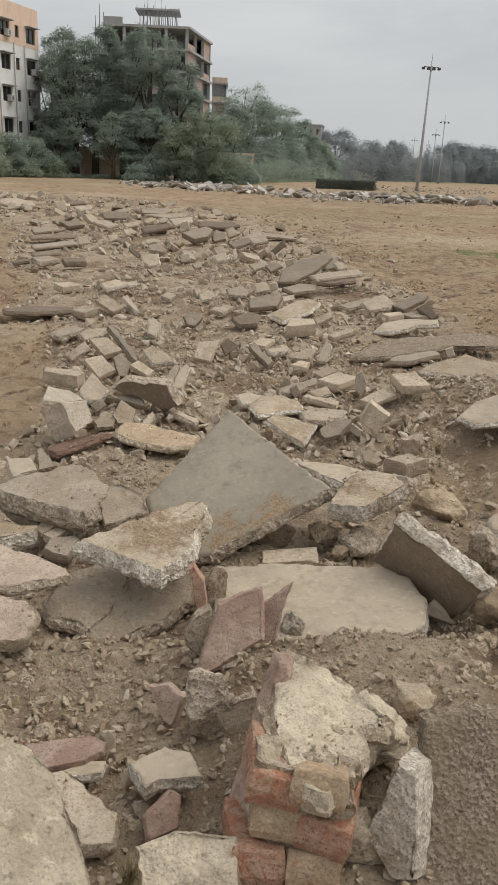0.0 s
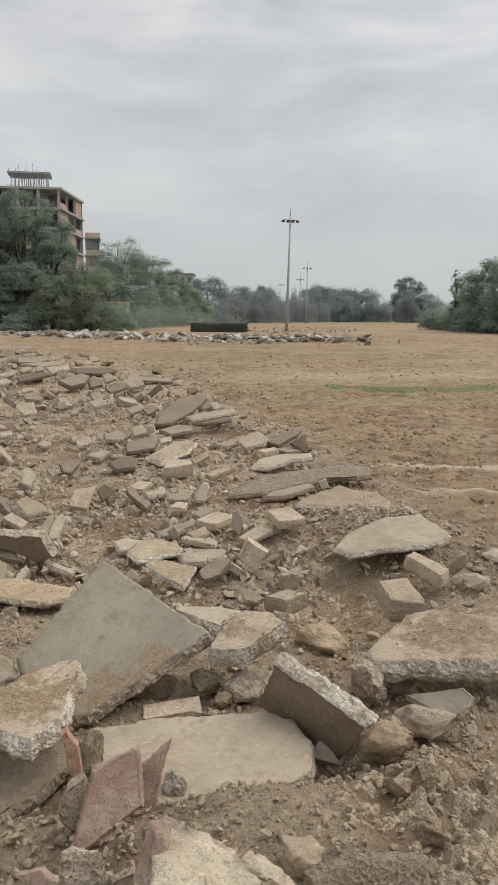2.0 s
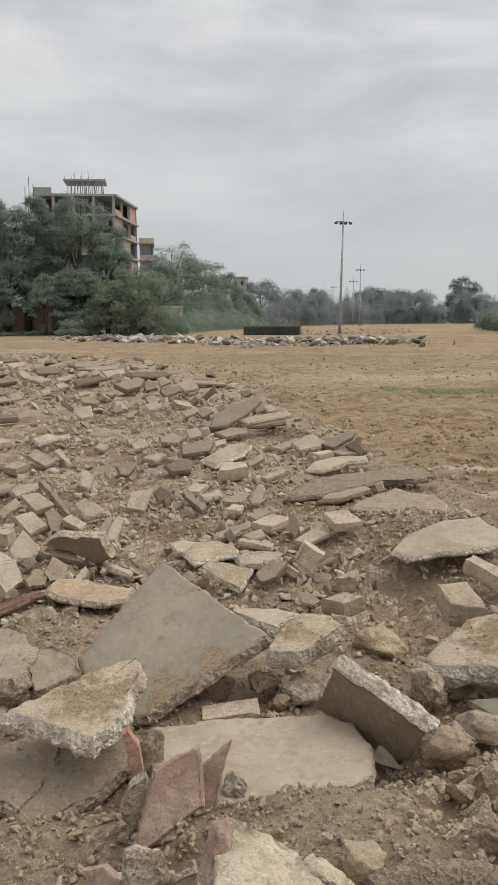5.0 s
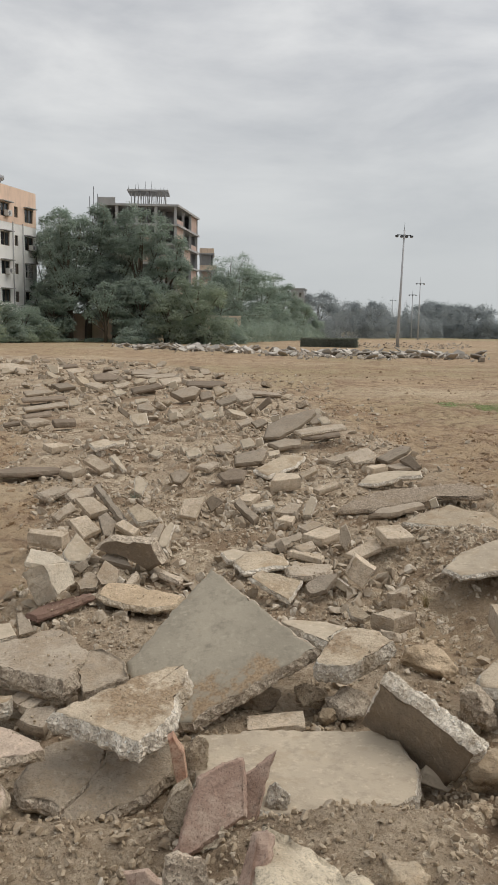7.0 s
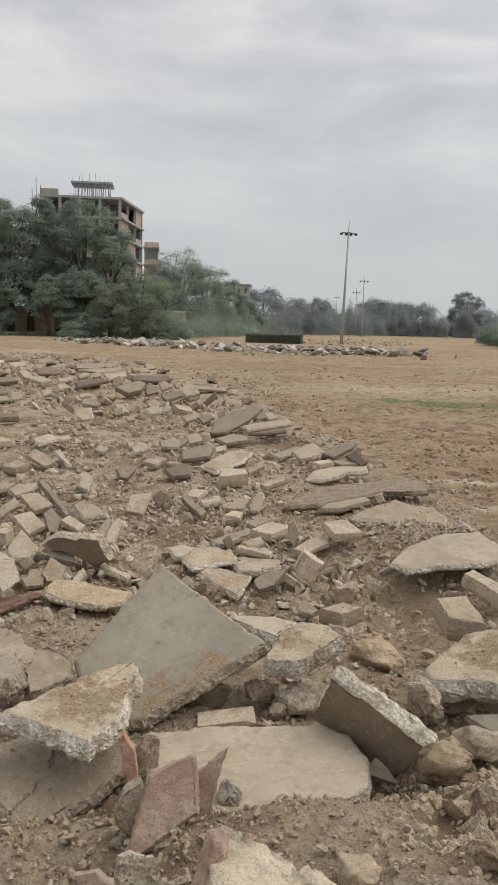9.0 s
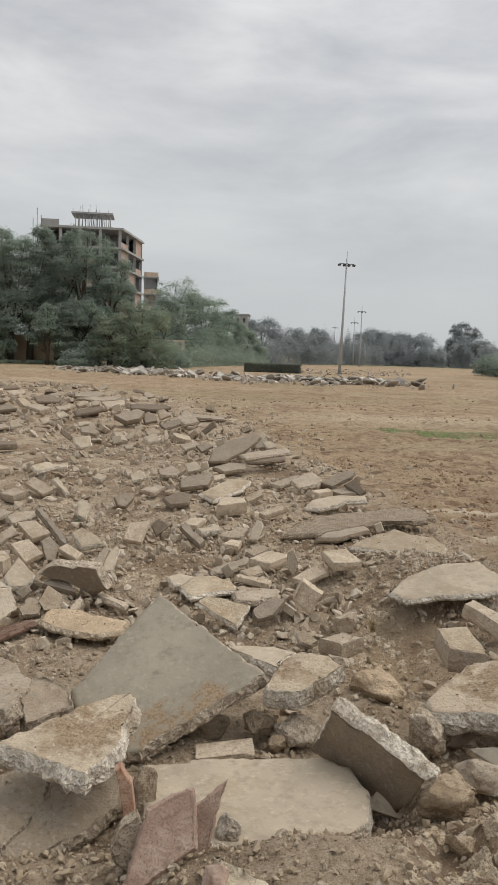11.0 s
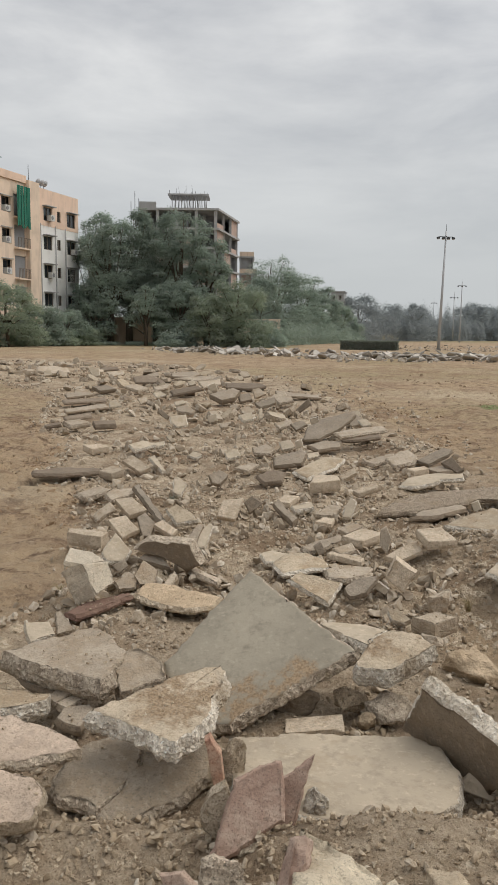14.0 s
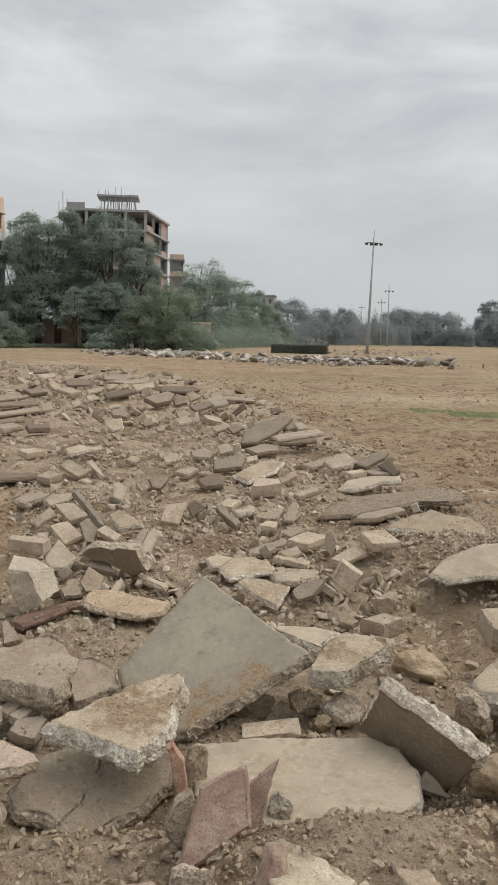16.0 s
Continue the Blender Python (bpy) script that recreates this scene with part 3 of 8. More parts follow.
def rock_mesh(name, seed, boxy=0.6, points=13, cuts=2, rough=0.10, mats=None):
    """An angular lump about 1 across: a hull of scattered points, its faces split and roughened."""
    rnd = random.Random(seed)
    bm = bmesh.new()
    for _ in range(points):
        v = Vector((rnd.gauss(0, 1), rnd.gauss(0, 1), rnd.gauss(0, 1))).normalized()
        m = max(abs(v.x), abs(v.y), abs(v.z))
        bm.verts.new(v.lerp(v / m, boxy) * 0.5 * rnd.uniform(0.82, 1.02))
    hull = bmesh.ops.convex_hull(bm, input=bm.verts[:])
    junk = list({g for g in hull["geom_interior"] + hull["geom_unused"] if isinstance(g, bmesh.types.BMVert)})
    bmesh.ops.delete(bm, geom=junk, context='VERTS')
    if cuts:
        bmesh.ops.subdivide_edges(bm, edges=bm.edges[:], cuts=cuts, use_grid_fill=True)
        bmesh.ops.triangulate(bm, faces=[f for f in bm.faces if len(f.verts) > 4])
        for v in bm.verts:
            n3 = noise.noise_vector(v.co * 3.1 + Vector((seed * 1.7, 0, 0)))
            n4 = noise.noise_vector(v.co * 9.0 + Vector((0, seed * 2.3, 0)))
            v.co += n3 * rough + n4 * rough * 0.45
            if cuts > 4:
                v.co += noise.noise_vector(v.co * 24.0) * rough * 0.28
    for f in bm.faces:
        f.smooth = cuts > 4
    me = bpy.data.meshes.new(name)
    bm.to_mesh(me)
    bm.free()
    for m in (mats or [M_BREAK]):
        me.materials.append(m)
    return me


def block_mesh(name, seed, mats):
    """A cast block about 1 across with worn arrises and a corner or two knocked off."""
    rnd = random.Random(seed)
    bm = bmesh.new()
    bmesh.ops.create_cube(bm, size=1.0)
    for _ in range(rnd.choice((1, 2, 2, 3))):
        c = Vector((rnd.choice((-1, 1)), rnd.choice((-1, 1)), rnd.choice((-1, 1))))
        n = Vector((c.x * rnd.uniform(0.3, 1), c.y * rnd.uniform(0.3, 1), c.z * rnd.uniform(0.3, 1))).normalized()
        cut = bmesh.ops.bisect_plane(bm, geom=bm.verts[:] + bm.edges[:] + bm.faces[:], plane_co=c * 0.5 - n * rnd.uniform(0.06, 0.22), plane_no=n, clear_outer=True)
        rim = [e for e in cut["geom_cut"] if isinstance(e, bmesh.types.BMEdge)]
        if rim:
            bmesh.ops.contextual_create(bm, geom=rim)
    bmesh.ops.bevel(bm, geom=bm.edges[:], offset=0.025, segments=1, affect='EDGES')
    bmesh.ops.triangulate(bm, faces=[f for f in bm.faces if len(f.verts) > 4])
    for v in bm.verts:
        v.co += noise.noise_vector(v.co * 2.5 + Vector((seed * 1.3, 0, 0))) * 0.03
    me = bpy.data.meshes.new(name)
    bm.to_mesh(me)
    bm.free()
    for m in mats:
        me.materials.append(m)
    return me


ROCKS = {}


def rock(name, x, y, z, sx, sy, sz, yaw, mat, label, category="rubble", group="broken paving", boxy=0.6, lean=(0, 0)):
    """A lump of rubble with its underside at z."""
    SEED[0] += 1
    kinds = 14
    key = (mat.name, boxy, SEED[0] % kinds) if y > 4.2 else (mat.name, boxy, SEED[0])
    if key not in ROCKS:
        ROCKS[key] = block_mesh(name, SEED[0], [mat]) if boxy > 0.75 else rock_mesh(name, SEED[0], boxy, 16 if y < 4.2 else 13, 8 if y < 4.2 else 3, 0.12 if mat in (M_CLOD, M_MORTAR) else 0.075, [mat])
    ob = new(name, ROCKS[key])
    ob.matrix_basis = pose(x, y, z + sz * 0.5, lean[0], lean[1], yaw)
    ob.scale = (sx, sy, sz) if boxy <= 0.75 else (0.9 * sx, 0.9 * sy, 0.9 * sz)
    return tagged(ob, label, category, group)


# ---- ground: one sheet to the horizon, finest where the camera stands ----
def spaced(lo, hi, step, reach, grow, back=None):
    mid = list(np.arange(lo, hi + 1e-6, step))
    up, down, s = [], [], step
    while (up[-1] if up else hi) < reach:
        s *= grow
        up.append((up[-1] if up else hi) + s)
    s = step
    while (down[-1] if down else lo) > -reach:
        s *= back or grow
        down.append((down[-1] if down else lo) - s)
    return np.array(down[::-1] + mid + up)


def build_ground():
    gx, gy = spaced(-4.0, 8.0, 0.05, 2500, 1.06), spaced(1.0, 8.0, 0.05, 2500, 1.012, 1.15)
    X, Y = np.meshgrid(gx, gy)
    Z = height(X, Y)
    # turned earth: clods in patches, thickest beside the strip
    turned = np.clip(0.35 + 0.9 * octaves(X * 0.5, Y * 0.7, 3, 95), 0, 1) * (1 - strip(X, Y)) * np.exp(-np.maximum(0, Y - 11) / 9) * (Y > 2)
    track = np.exp(-((Y - 7.75 + 0.23 * (X - 3.1)) / 0.75) ** 2) * np.clip((X - 2.6) * 2, 0, 1)
    wx, wy = X + 0.05 * lattice_noise(X * 9, Y * 9, 6), Y + 0.05 * lattice_noise(X * 9, Y * 9, 7)
    Z = Z + turned * (1 - 0.96 * track) * (0.085 * crumbs(wx, wy, 0.19, 8, 0.15, 0.6) + 0.09 * crumbs(wx, wy, 0.42, 9, 0.15, 0.5) + 0.03 * octaves(X * 5, Y * 5, 3, 96, 0.6))
    nx, ny = len(gx), len(gy)
    idx = np.arange(nx * ny).reshape(ny, nx)
    faces = np.stack([idx[:-1, :-1], idx[:-1, 1:], idx[1:, 1:], idx[1:, :-1]], -1).reshape(-1, 4)
    me = quads_mesh("ground", np.stack([X, Y, Z], -1).reshape(-1, 3), faces, M_EARTH)
    me.polygons.foreach_set("use_smooth", np.ones(len(faces), bool))
    ragged = octaves(X * 0.5, Y * 0.5, 4, 77)
    grit = np.clip(strip(X, Y, 0.6) * 1.15 + 0.15 * ragged * (strip(X, Y) > 0.02), 0, 1) * 0.92
    grit = grit * (1 - 0.85 * hump(X, Y, 1.42, 4.3, 0.42, 0.6))
    turf = np.clip(2.6 * np.exp(-((Y - 17.6 - 0.25 * ragged) / 0.75) ** 2) * np.clip((X - 4.3) / 1.5, 0, 1) * (0.6 + 0.7 * octaves(X * 1.3, Y * 1.3, 4, 78)), 0, 1.0)
    turf = np.maximum(turf, np.clip(0.04 + 0.25 * octaves(X * 0.12, Y * 0.12, 3, 88), 0, 0.25) * ((Y > 14) & (Y < 90)))
    verge = np.clip((Y - 84) / 10, 0, 1) * np.clip((8 - X) / 6, 0, 1) * 0.8
    far = np.clip((Y - 150) / 40, 0, 1) * 0.6
    turf = np.maximum(np.maximum(turf, verge), far)
    wob = 0.10 * octaves(X * 0.6, X * 0 + 3, 2, 61)
    dust = np.zeros_like(X)
    for y0, w in ((8.38, 0.10), (7.16, 0.10)):
        dust = np.maximum(dust, 1.2 * np.exp(-((Y - y0 - 0.02 * wob + 0.23 * (X - 0.4 * y0)) / w) ** 2) * np.clip((X - 2.7) * 3, 0, 1) * np.clip(1.0 + 0.25 * ragged, 0, 1))
    dust = np.maximum(dust, np.exp(-((Y - 21.5) / 1.8) ** 2) * np.clip((X - 2) / 3, 0, 1) * 0.55)
    dust = np.maximum(dust, np.clip(0.35 * octaves(X * 0.2, Y * 0.35, 3, 99), 0, 0.35) * (Y > 18))
    dust = np.maximum(dust, np.exp(-((Y - 7.9) / 0.5) ** 2) * (X < -1.7) * 0.4)
    for name, values in (("grit", grit), ("turf", turf), ("dust", np.clip(dust, 0, 1))):
        me.attributes.new(name, 'FLOAT', 'POINT').data.foreach_set("value", values.astype(np.float32).ravel())
    return tagged(new("ground", me), "bare orange-brown earth field with dusty tracks", "ground", kind="structure")


build_ground()


# ---- trees ----
def leaf_cloud(rng, lobes, count, size, droop=0.0):
    """Small bent leaves in clusters round the lobes of a crown: a list of (centre, radii)."""
    w = np.array([r[0] * r[1] + r[0] * r[2] for _, r in lobes])
    pick = rng.choice(len(lobes), count, p=w / w.sum())
    c = np.array([l[0] for l in lobes])[pick]
    r = np.array([l[1] for l in lobes])[pick]
    d = rng.normal(size=(count, 3))
    d /= np.linalg.norm(d, axis=1, keepdims=True)
    d[:, 2] = np.where(d[:, 2] < -0.35, -0.4 * d[:, 2], d[:, 2])
    bumps = 1 + 0.15 * np.sin(d[:, 0] * 7 + pick) * np.sin(d[:, 1] * 6 + 2 * pick) + 0.10 * np.sin(d[:, 2] * 11 + 3 * pick)
    rad = (0.55 + 0.5 * rng.random(count) ** 0.45) * bumps
    p = c + d * r * rad[:, None]
    p[:, 2] = np.maximum(p[:, 2], 0.05 + 0.3 * rng.random(count))
    n = d * 1.1 + rng.normal(size=(count, 3)) * 0.42 + np.array([0, 0, 0.75])
    n /= np.linalg.norm(n, axis=1, keepdims=True)
    a = np.cross(n, rng.normal(size=(count, 3)))
    a /= np.linalg.norm(a, axis=1, keepdims=True)
    b = np.cross(n, a)
    s = size * rng.uniform(0.55, 1.35, (count, 1))
    q = np.stack([p - a * s, p + a * s * 0.9 - b * s * 0.5 + n * s * 0.2, p + a * s * 0.6 + b * s * 0.75], 1)
    return q.reshape(-1, 3), np.arange(count * 3).reshape(-1, 3)


def tree(x, y, tall, wide, leaves, size, mat, seed, label, thin=False, low=0.12):
    """A tapered trunk with limbs and an uneven crown."""
    rng = np.random.default_rng(seed)
    root = empty("tree", pose(x, y, ground_z(x, y) - 0.05), label, "tree", "trees round the field")
    rx, tall = wide * 0.56, tall * 1.05
    lobes = []
    n = 34 if tall > 9 else 24
    for k in range(n):
        ang, h = rng.uniform(0, 6.28), low + (0.97 - low) * (k + rng.random()) / n
        reach = rx * rng.uniform(0.45, 0.86) * math.sqrt(max(0.06, 1 - max(0.0, (h - 0.50) / 0.52) ** 2 - max(0.0, (0.30 - h) / 0.6) ** 2))
        s = rng.uniform(0.20, 0.36) * rx * (1.0 - 0.3 * h)
        lobes.append(((math.cos(ang) * reach, math.sin(ang) * reach * 0.8, min(h * tall, tall - s * 0.7)), (s, s, s * rng.uniform(0.7, 1.25))))
    lobes.append(((0, 0, tall * 0.68), (rx * 0.62, rx * 0.55, tall * 0.27)))
    lobes.append(((0, 0, tall * (low + 0.25)), (rx * 0.78, rx * 0.62, tall * 0.23)))
    bm = bmesh.new()
    r0 = 0.018 * tall + 0.06
    add_tube(bm, [(0, 0, -0.2), (0.1, 0, tall * 0.25), (-0.1, 0.1, tall * 0.5), (0.05, 0, tall * 0.8)], [r0 * 1.3, r0, r0 * 0.7, r0 * 0.2])
    for c, r in lobes[:n:2]:
        z0 = tall * rng.uniform(0.18, 0.5)
        e = Vector(c)
        add_tube(bm, [(0, 0, z0), (e * 0.5 + Vector((0, 0, z0 * 0.5))), e], [r0 * 0.5, r0 * 0.3, r0 * 0.08], 6)
        for _ in range(3):
            t = e + Vector(rng.normal(size=3)) * r[0] * 0.7
            add_tube(bm, [e * 0.8 + Vector((0, 0, z0 * 0.2)), t], [r0 * 0.12, r0 * 0.03], 4)
    part("trunk", bm, M_TRUNK, root)
    v, f = leaf_cloud(rng, lobes, int(leaves * (0.45 if thin else 1)), size)
    crown = new("crown", quads_mesh("crown", v, f, mat))
    crown.parent = root
    return root


def undergrowth(name, x0, y0, x1, y1, tall, deep, count, size, mat, seed, label):
    """A run of bushes and saplings along a line."""
    rng = np.random.default_rng(seed)
    n = max(4, int(math.hypot(x1 - x0, y1 - y0) / 2.2))
    lobes = []
    for k in range(n):
        u = (k + rng.uniform(-0.4, 0.4)) / max(1, n - 1)
        h = tall * rng.uniform(0.45, 1.05)
        lobes.append(((x0 + (x1 - x0) * u, y0 + (y1 - y0) * u + rng.uniform(-deep, deep), h * 0.15), (rng.uniform(1.3, 2.3), rng.uniform(1.0, 1.9), h * 0.85)))
    v, f = leaf_cloud(rng, lobes, count, size)
    return tagged(new(name, quads_mesh(name, v, f, mat)), label, "bushes", kind="stuff")


tree(-15.6, 95, 14.1, 7.5, 36000, 0.10, M_LEAF, 1, "haze-paled green broadleaf tree at the edge of the field", low=0.2)
tree(-13.8, 97, 14.7, 8.0, 36000, 0.10, M_LEAF, 2, "haze-paled green broadleaf tree at the edge of the field", low=0.2)
tree(-10.8, 98, 14.1, 8.1, 36000, 0.10, M_LEAF, 3, "haze-paled green broadleaf tree at the edge of the field", low=0.16)
tree(-7.7, 96, 14.4, 8.6, 36000, 0.10, M_LEAF, 4, "haze-paled green broadleaf tree at the edge of the field", low=0.04)
tree(-4.7, 95, 11.5, 7.1, 35960, 0.10, M_LEAF, 5, "haze-paled green broadleaf tree at the edge of the field", low=0.04)
tree(-18.3, 99, 13.8, 6.6, 36000, 0.10, M_LEAF, 6, "haze-paled green broadleaf tree at the edge of the field", low=0.04)
tree(-11.0, 90, 6.2, 4.0, 9000, 0.10, M_LEAF, 7, "haze-paled green broadleaf tree at the edge of the field", True, low=0.3)
tree(-7.3, 91.5, 6.6, 6.8, 24000, 0.10, M_LEAF, 8, "haze-paled green broadleaf tree at the edge of the field", low=0.04)
tree(-1.1, 88, 6.5, 7.3, 20764, 0.10, M_LEAF_L, 9, "lighter green broadleaf tree, bushy to the ground", low=0.04)
tree(-4.0, 87, 5.3, 5.9, 13605, 0.10, M_LEAF_L, 10, "lighter green broadleaf tree, bushy to the ground", low=0.04)
tree(1.2, 104, 8.0, 7.0, 24618, 0.10, M_LEAF, 11, "haze-paled green broadleaf tree at the edge of the field", low=0.04)
tree(3.0, 128, 12.5, 10.6, 36000, 0.10, M_LEAF, 12, "tall haze-paled tree with a sparse twiggy top", True, low=0.04)
tree(4.6, 126, 10.5, 11.4, 36000, 0.10, M_LEAF, 13, "haze-paled green broadleaf tree at the edge of the field", low=0.04)
tree(8.4, 132, 9.9, 8.9, 36000, 0.10, M_LEAF, 14, "haze-paled green broadleaf tree at the edge of the field", low=0.04)
tree(12.1, 138, 8.7, 8.3, 27189, 0.11, M_LEAF, 15, "haze-paled green broadleaf tree at the edge of the field", low=0.04)
tree(16.7, 150, 6.8, 6.8, 14504, 0.12, M_LEAF, 16, "haze-paled green broadleaf tree at the edge of the field", low=0.04)
tree(24.3, 185, 9.5, 11.1, 21972, 0.15, M_LEAF_F, 17, "distant tree, haze in its grey-green leaf colour", low=0.04)
tree(33.1, 200, 8.2, 12.0, 17667, 0.16, M_LEAF_F, 18, "distant tree, haze in its grey-green leaf colour", low=0.04)
tree(41.1, 205, 8.6, 9.2, 13553, 0.16, M_LEAF_F, 19, "distant tree, haze in its grey-green leaf colour", low=0.04)
tree(40.0, 215, 7.4, 11.3, 12884, 0.17, M_LEAF_F, 20, "distant tree, haze in its grey-green leaf colour", low=0.04)
tree(63.0, 270, 6.5, 14.2, 9095, 0.21, M_LEAF_F, 21, "distant tree, haze in its grey-green leaf colour", low=0.04)
tree(67.6, 255, 10.4, 14.4, 16417, 0.20, M_LEAF_F, 22, "distant tree, haze in its grey-green leaf colour", low=0.04)
tree(76.9, 262, 9.5, 13.8, 13678, 0.21, M_LEAF_F, 23, "distant tree, haze in its grey-green leaf colour", low=0.04)
tree(56.0, 260, 5.8, 11.7, 7136, 0.20, M_LEAF_F, 24, "distant tree, haze in its grey-green leaf colour", low=0.04)
tree(80.5, 255, 9.6, 16.3, 17121, 0.20, M_LEAF_F, 25, "distant tree, haze in its grey-green leaf colour", low=0.04)
tree(93.3, 270, 5.7, 14.2, 7895, 0.21, M_LEAF_F, 26, "distant tree, haze in its grey-green leaf colour", low=0.04)
tree(91.9, 250, 4.7, 13.1, 7104, 0.20, M_LEAF_F, 27, "distant tree, haze in its grey-green leaf colour", low=0.04)
tree(70.3, 255, 9.8, 15.3, 16499, 0.20, M_LEAF_F, 28, "distant tree, haze in its grey-green leaf colour", low=0.04)
tree(78.0, 262, 6.9, 13.8, 9864, 0.21, M_LEAF_F, 29, "distant tree, haze in its grey-green leaf colour", low=0.04)
tree(95.8, 230, 5.7, 10.4, 7969, 0.18, M_LEAF_F, 30, "distant tree, haze in its grey-green leaf colour", low=0.04)
tree(65.1, 275, 5.1, 12.4, 6000, 0.22, M_LEAF_F, 31, "distant tree, haze in its grey-green leaf colour", low=0.04)
tree(69.7, 270, 4.7, 12.2, 5655, 0.21, M_LEAF_F, 32, "distant tree, haze in its grey-green leaf colour", low=0.04)
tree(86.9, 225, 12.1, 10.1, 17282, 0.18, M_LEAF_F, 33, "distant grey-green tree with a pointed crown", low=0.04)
tree(89.0, 222, 7.8, 11.7, 13257, 0.17, M_LEAF_F, 34, "distant tree, haze in its grey-green leaf colour", low=0.04)
tree(39.9, 80, 7.0, 7.2, 22300, 0.10, M_LEAF, 35, "haze-paled green broadleaf tree at the edge of the field", low=0.04)
tree(39.8, 74, 7.1, 7.2, 22703, 0.10, M_LEAF, 36, "haze-paled green broadleaf tree at the edge of the field", low=0.04)
tree(42.2, 92, 3.6, 6.2, 9853, 0.10, M_LEAF, 37, "haze-paled green broadleaf tree at the edge of the field", low=0.04)
tree(41.1, 86, 5.0, 5.2, 11364, 0.10, M_LEAF, 38, "haze-paled green broadleaf tree at the edge of the field", low=0.04)
tree(39.6, 88, 6.6, 2.0, 5739, 0.10, M_LEAF, 39, "slender haze-paled sapling above the treeline", True, low=0.04)
tree(42.0, 98, 2.3, 5.9, 6037, 0.10, M_LEAF, 40, "haze-paled green broadleaf tree at the edge of the field", low=0.04)
tree(40.0, 78, 3.9, 5.3, 9026, 0.10, M_LEAF, 41, "haze-paled green broadleaf tree at the edge of the field", low=0.04)
tree(39.6, 68, 6.6, 6.1, 17678, 0.10, M_LEAF, 42, "haze-paled green broadleaf tree at the edge of the field", low=0.04)
tree(-22.5, 78, 5.6, 6.4, 16000, 0.10, M_LEAF_L, 43, "lighter green broadleaf tree, bushy to the ground", low=0.04)
tree(-20.9, 84, 4.1, 5.0, 9046, 0.10, M_LEAF, 44, "haze-paled green broadleaf tree at the edge of the field", low=0.04)
tree(-19.3, 88, 3.6, 5.3, 8486, 0.10, M_LEAF, 45, "haze-paled green broadleaf tree at the edge of the field", low=0.04)
tree(-18.0, 94, 5.4, 4.7, 11005, 0.10, M_LEAF, 46, "haze-paled green broadleaf tree at the edge of the field", low=0.04)
tree(-16.9, 93, 5.1, 4.2, 7642, 0.10, M_LEAF, 47, "haze-paled green broadleaf tree at the edge of the field", low=0.04)
tree(-26.5, 80, 6.2, 6.6, 18093, 0.10, M_LEAF, 48, "haze-paled green broadleaf tree at the edge of the field", low=0.04)
undergrowth("undergrowth", -25.9, 76, -17.5, 88, 2.4, 0.8, 15200, 0.11, M_LEAF_L, 49, "scrub and saplings below the apartment building")
undergrowth("undergrowth", -19.1, 93, -7.6, 91, 0.7, 0.4, 4750, 0.11, M_LEAF, 50, "low haze-paled scrub under the trees")
undergrowth("undergrowth", -8.9, 86, 2.3, 90, 2.6, 1.0, 15200, 0.11, M_LEAF, 51, "dense haze-paled scrub under the trees")
undergrowth("undergrowth", 1.1, 95, 20.0, 150, 4.2, 2.0, 22800, 0.11, M_LEAF, 52, "dense haze-paled scrub under the trees")
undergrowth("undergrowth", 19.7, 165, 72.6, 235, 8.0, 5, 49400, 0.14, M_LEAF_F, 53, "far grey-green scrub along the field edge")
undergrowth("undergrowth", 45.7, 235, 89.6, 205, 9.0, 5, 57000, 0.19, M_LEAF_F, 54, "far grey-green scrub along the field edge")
undergrowth("undergrowth", 43.9, 105, 37.6, 64, 3.0, 1.5, 19000, 0.11, M_LEAF, 55, "dense haze-paled scrub under the trees")


# ---- hedge ----
def hedge():
    """A clipped hedge: woody core under a shell of small leaves."""
    root = empty("hedge", pose(12.05, 82.3, -0.02, 0, 0, -16), "low clipped dark green box hedge", "hedge")
    for k in range(9):
        bm = bmesh.new()
        add_tube(bm, [(-2.4 + 0.6 * k, 0, 0), (-2.35 + 0.6 * k, 0.05, 0.65)], [0.05, 0.03], 6)
        part("stem", bm, M_TRUNK, root)
    rng = np.random.default_rng(5)
    n = 9000
    p = rng.uniform((-2.8, -0.65, 0.03), (2.8, 0.65, 0.88), (n, 3))
    face = rng.integers(0, 4, n)
    p[face == 0, 1] = -0.65 + rng.uniform(0, 0.1, (face == 0).sum())
    p[face == 1, 2] = 0.86 + rng.uniform(-0.1, 0.05, (face == 1).sum())
    q = rng.normal(size=(n, 3))
    a = q / np.linalg.norm(q, axis=1, keepdims=True)
    b = np.cross(a, rng.normal(size=(n, 3)))
    b /= np.linalg.norm(b, axis=1, keepdims=True)
    s = rng.uniform(0.05, 0.11, (n, 1))
    v = np.stack([p - a * s, p - b * s * 0.6, p + a * s, p + b * s * 0.6], 1).reshape(-1, 3)
    crown = new("leaves", quads_mesh("leaves", v, np.arange(n * 4).reshape(-1, 4), M_HEDGE))
    crown.parent = root


hedge()


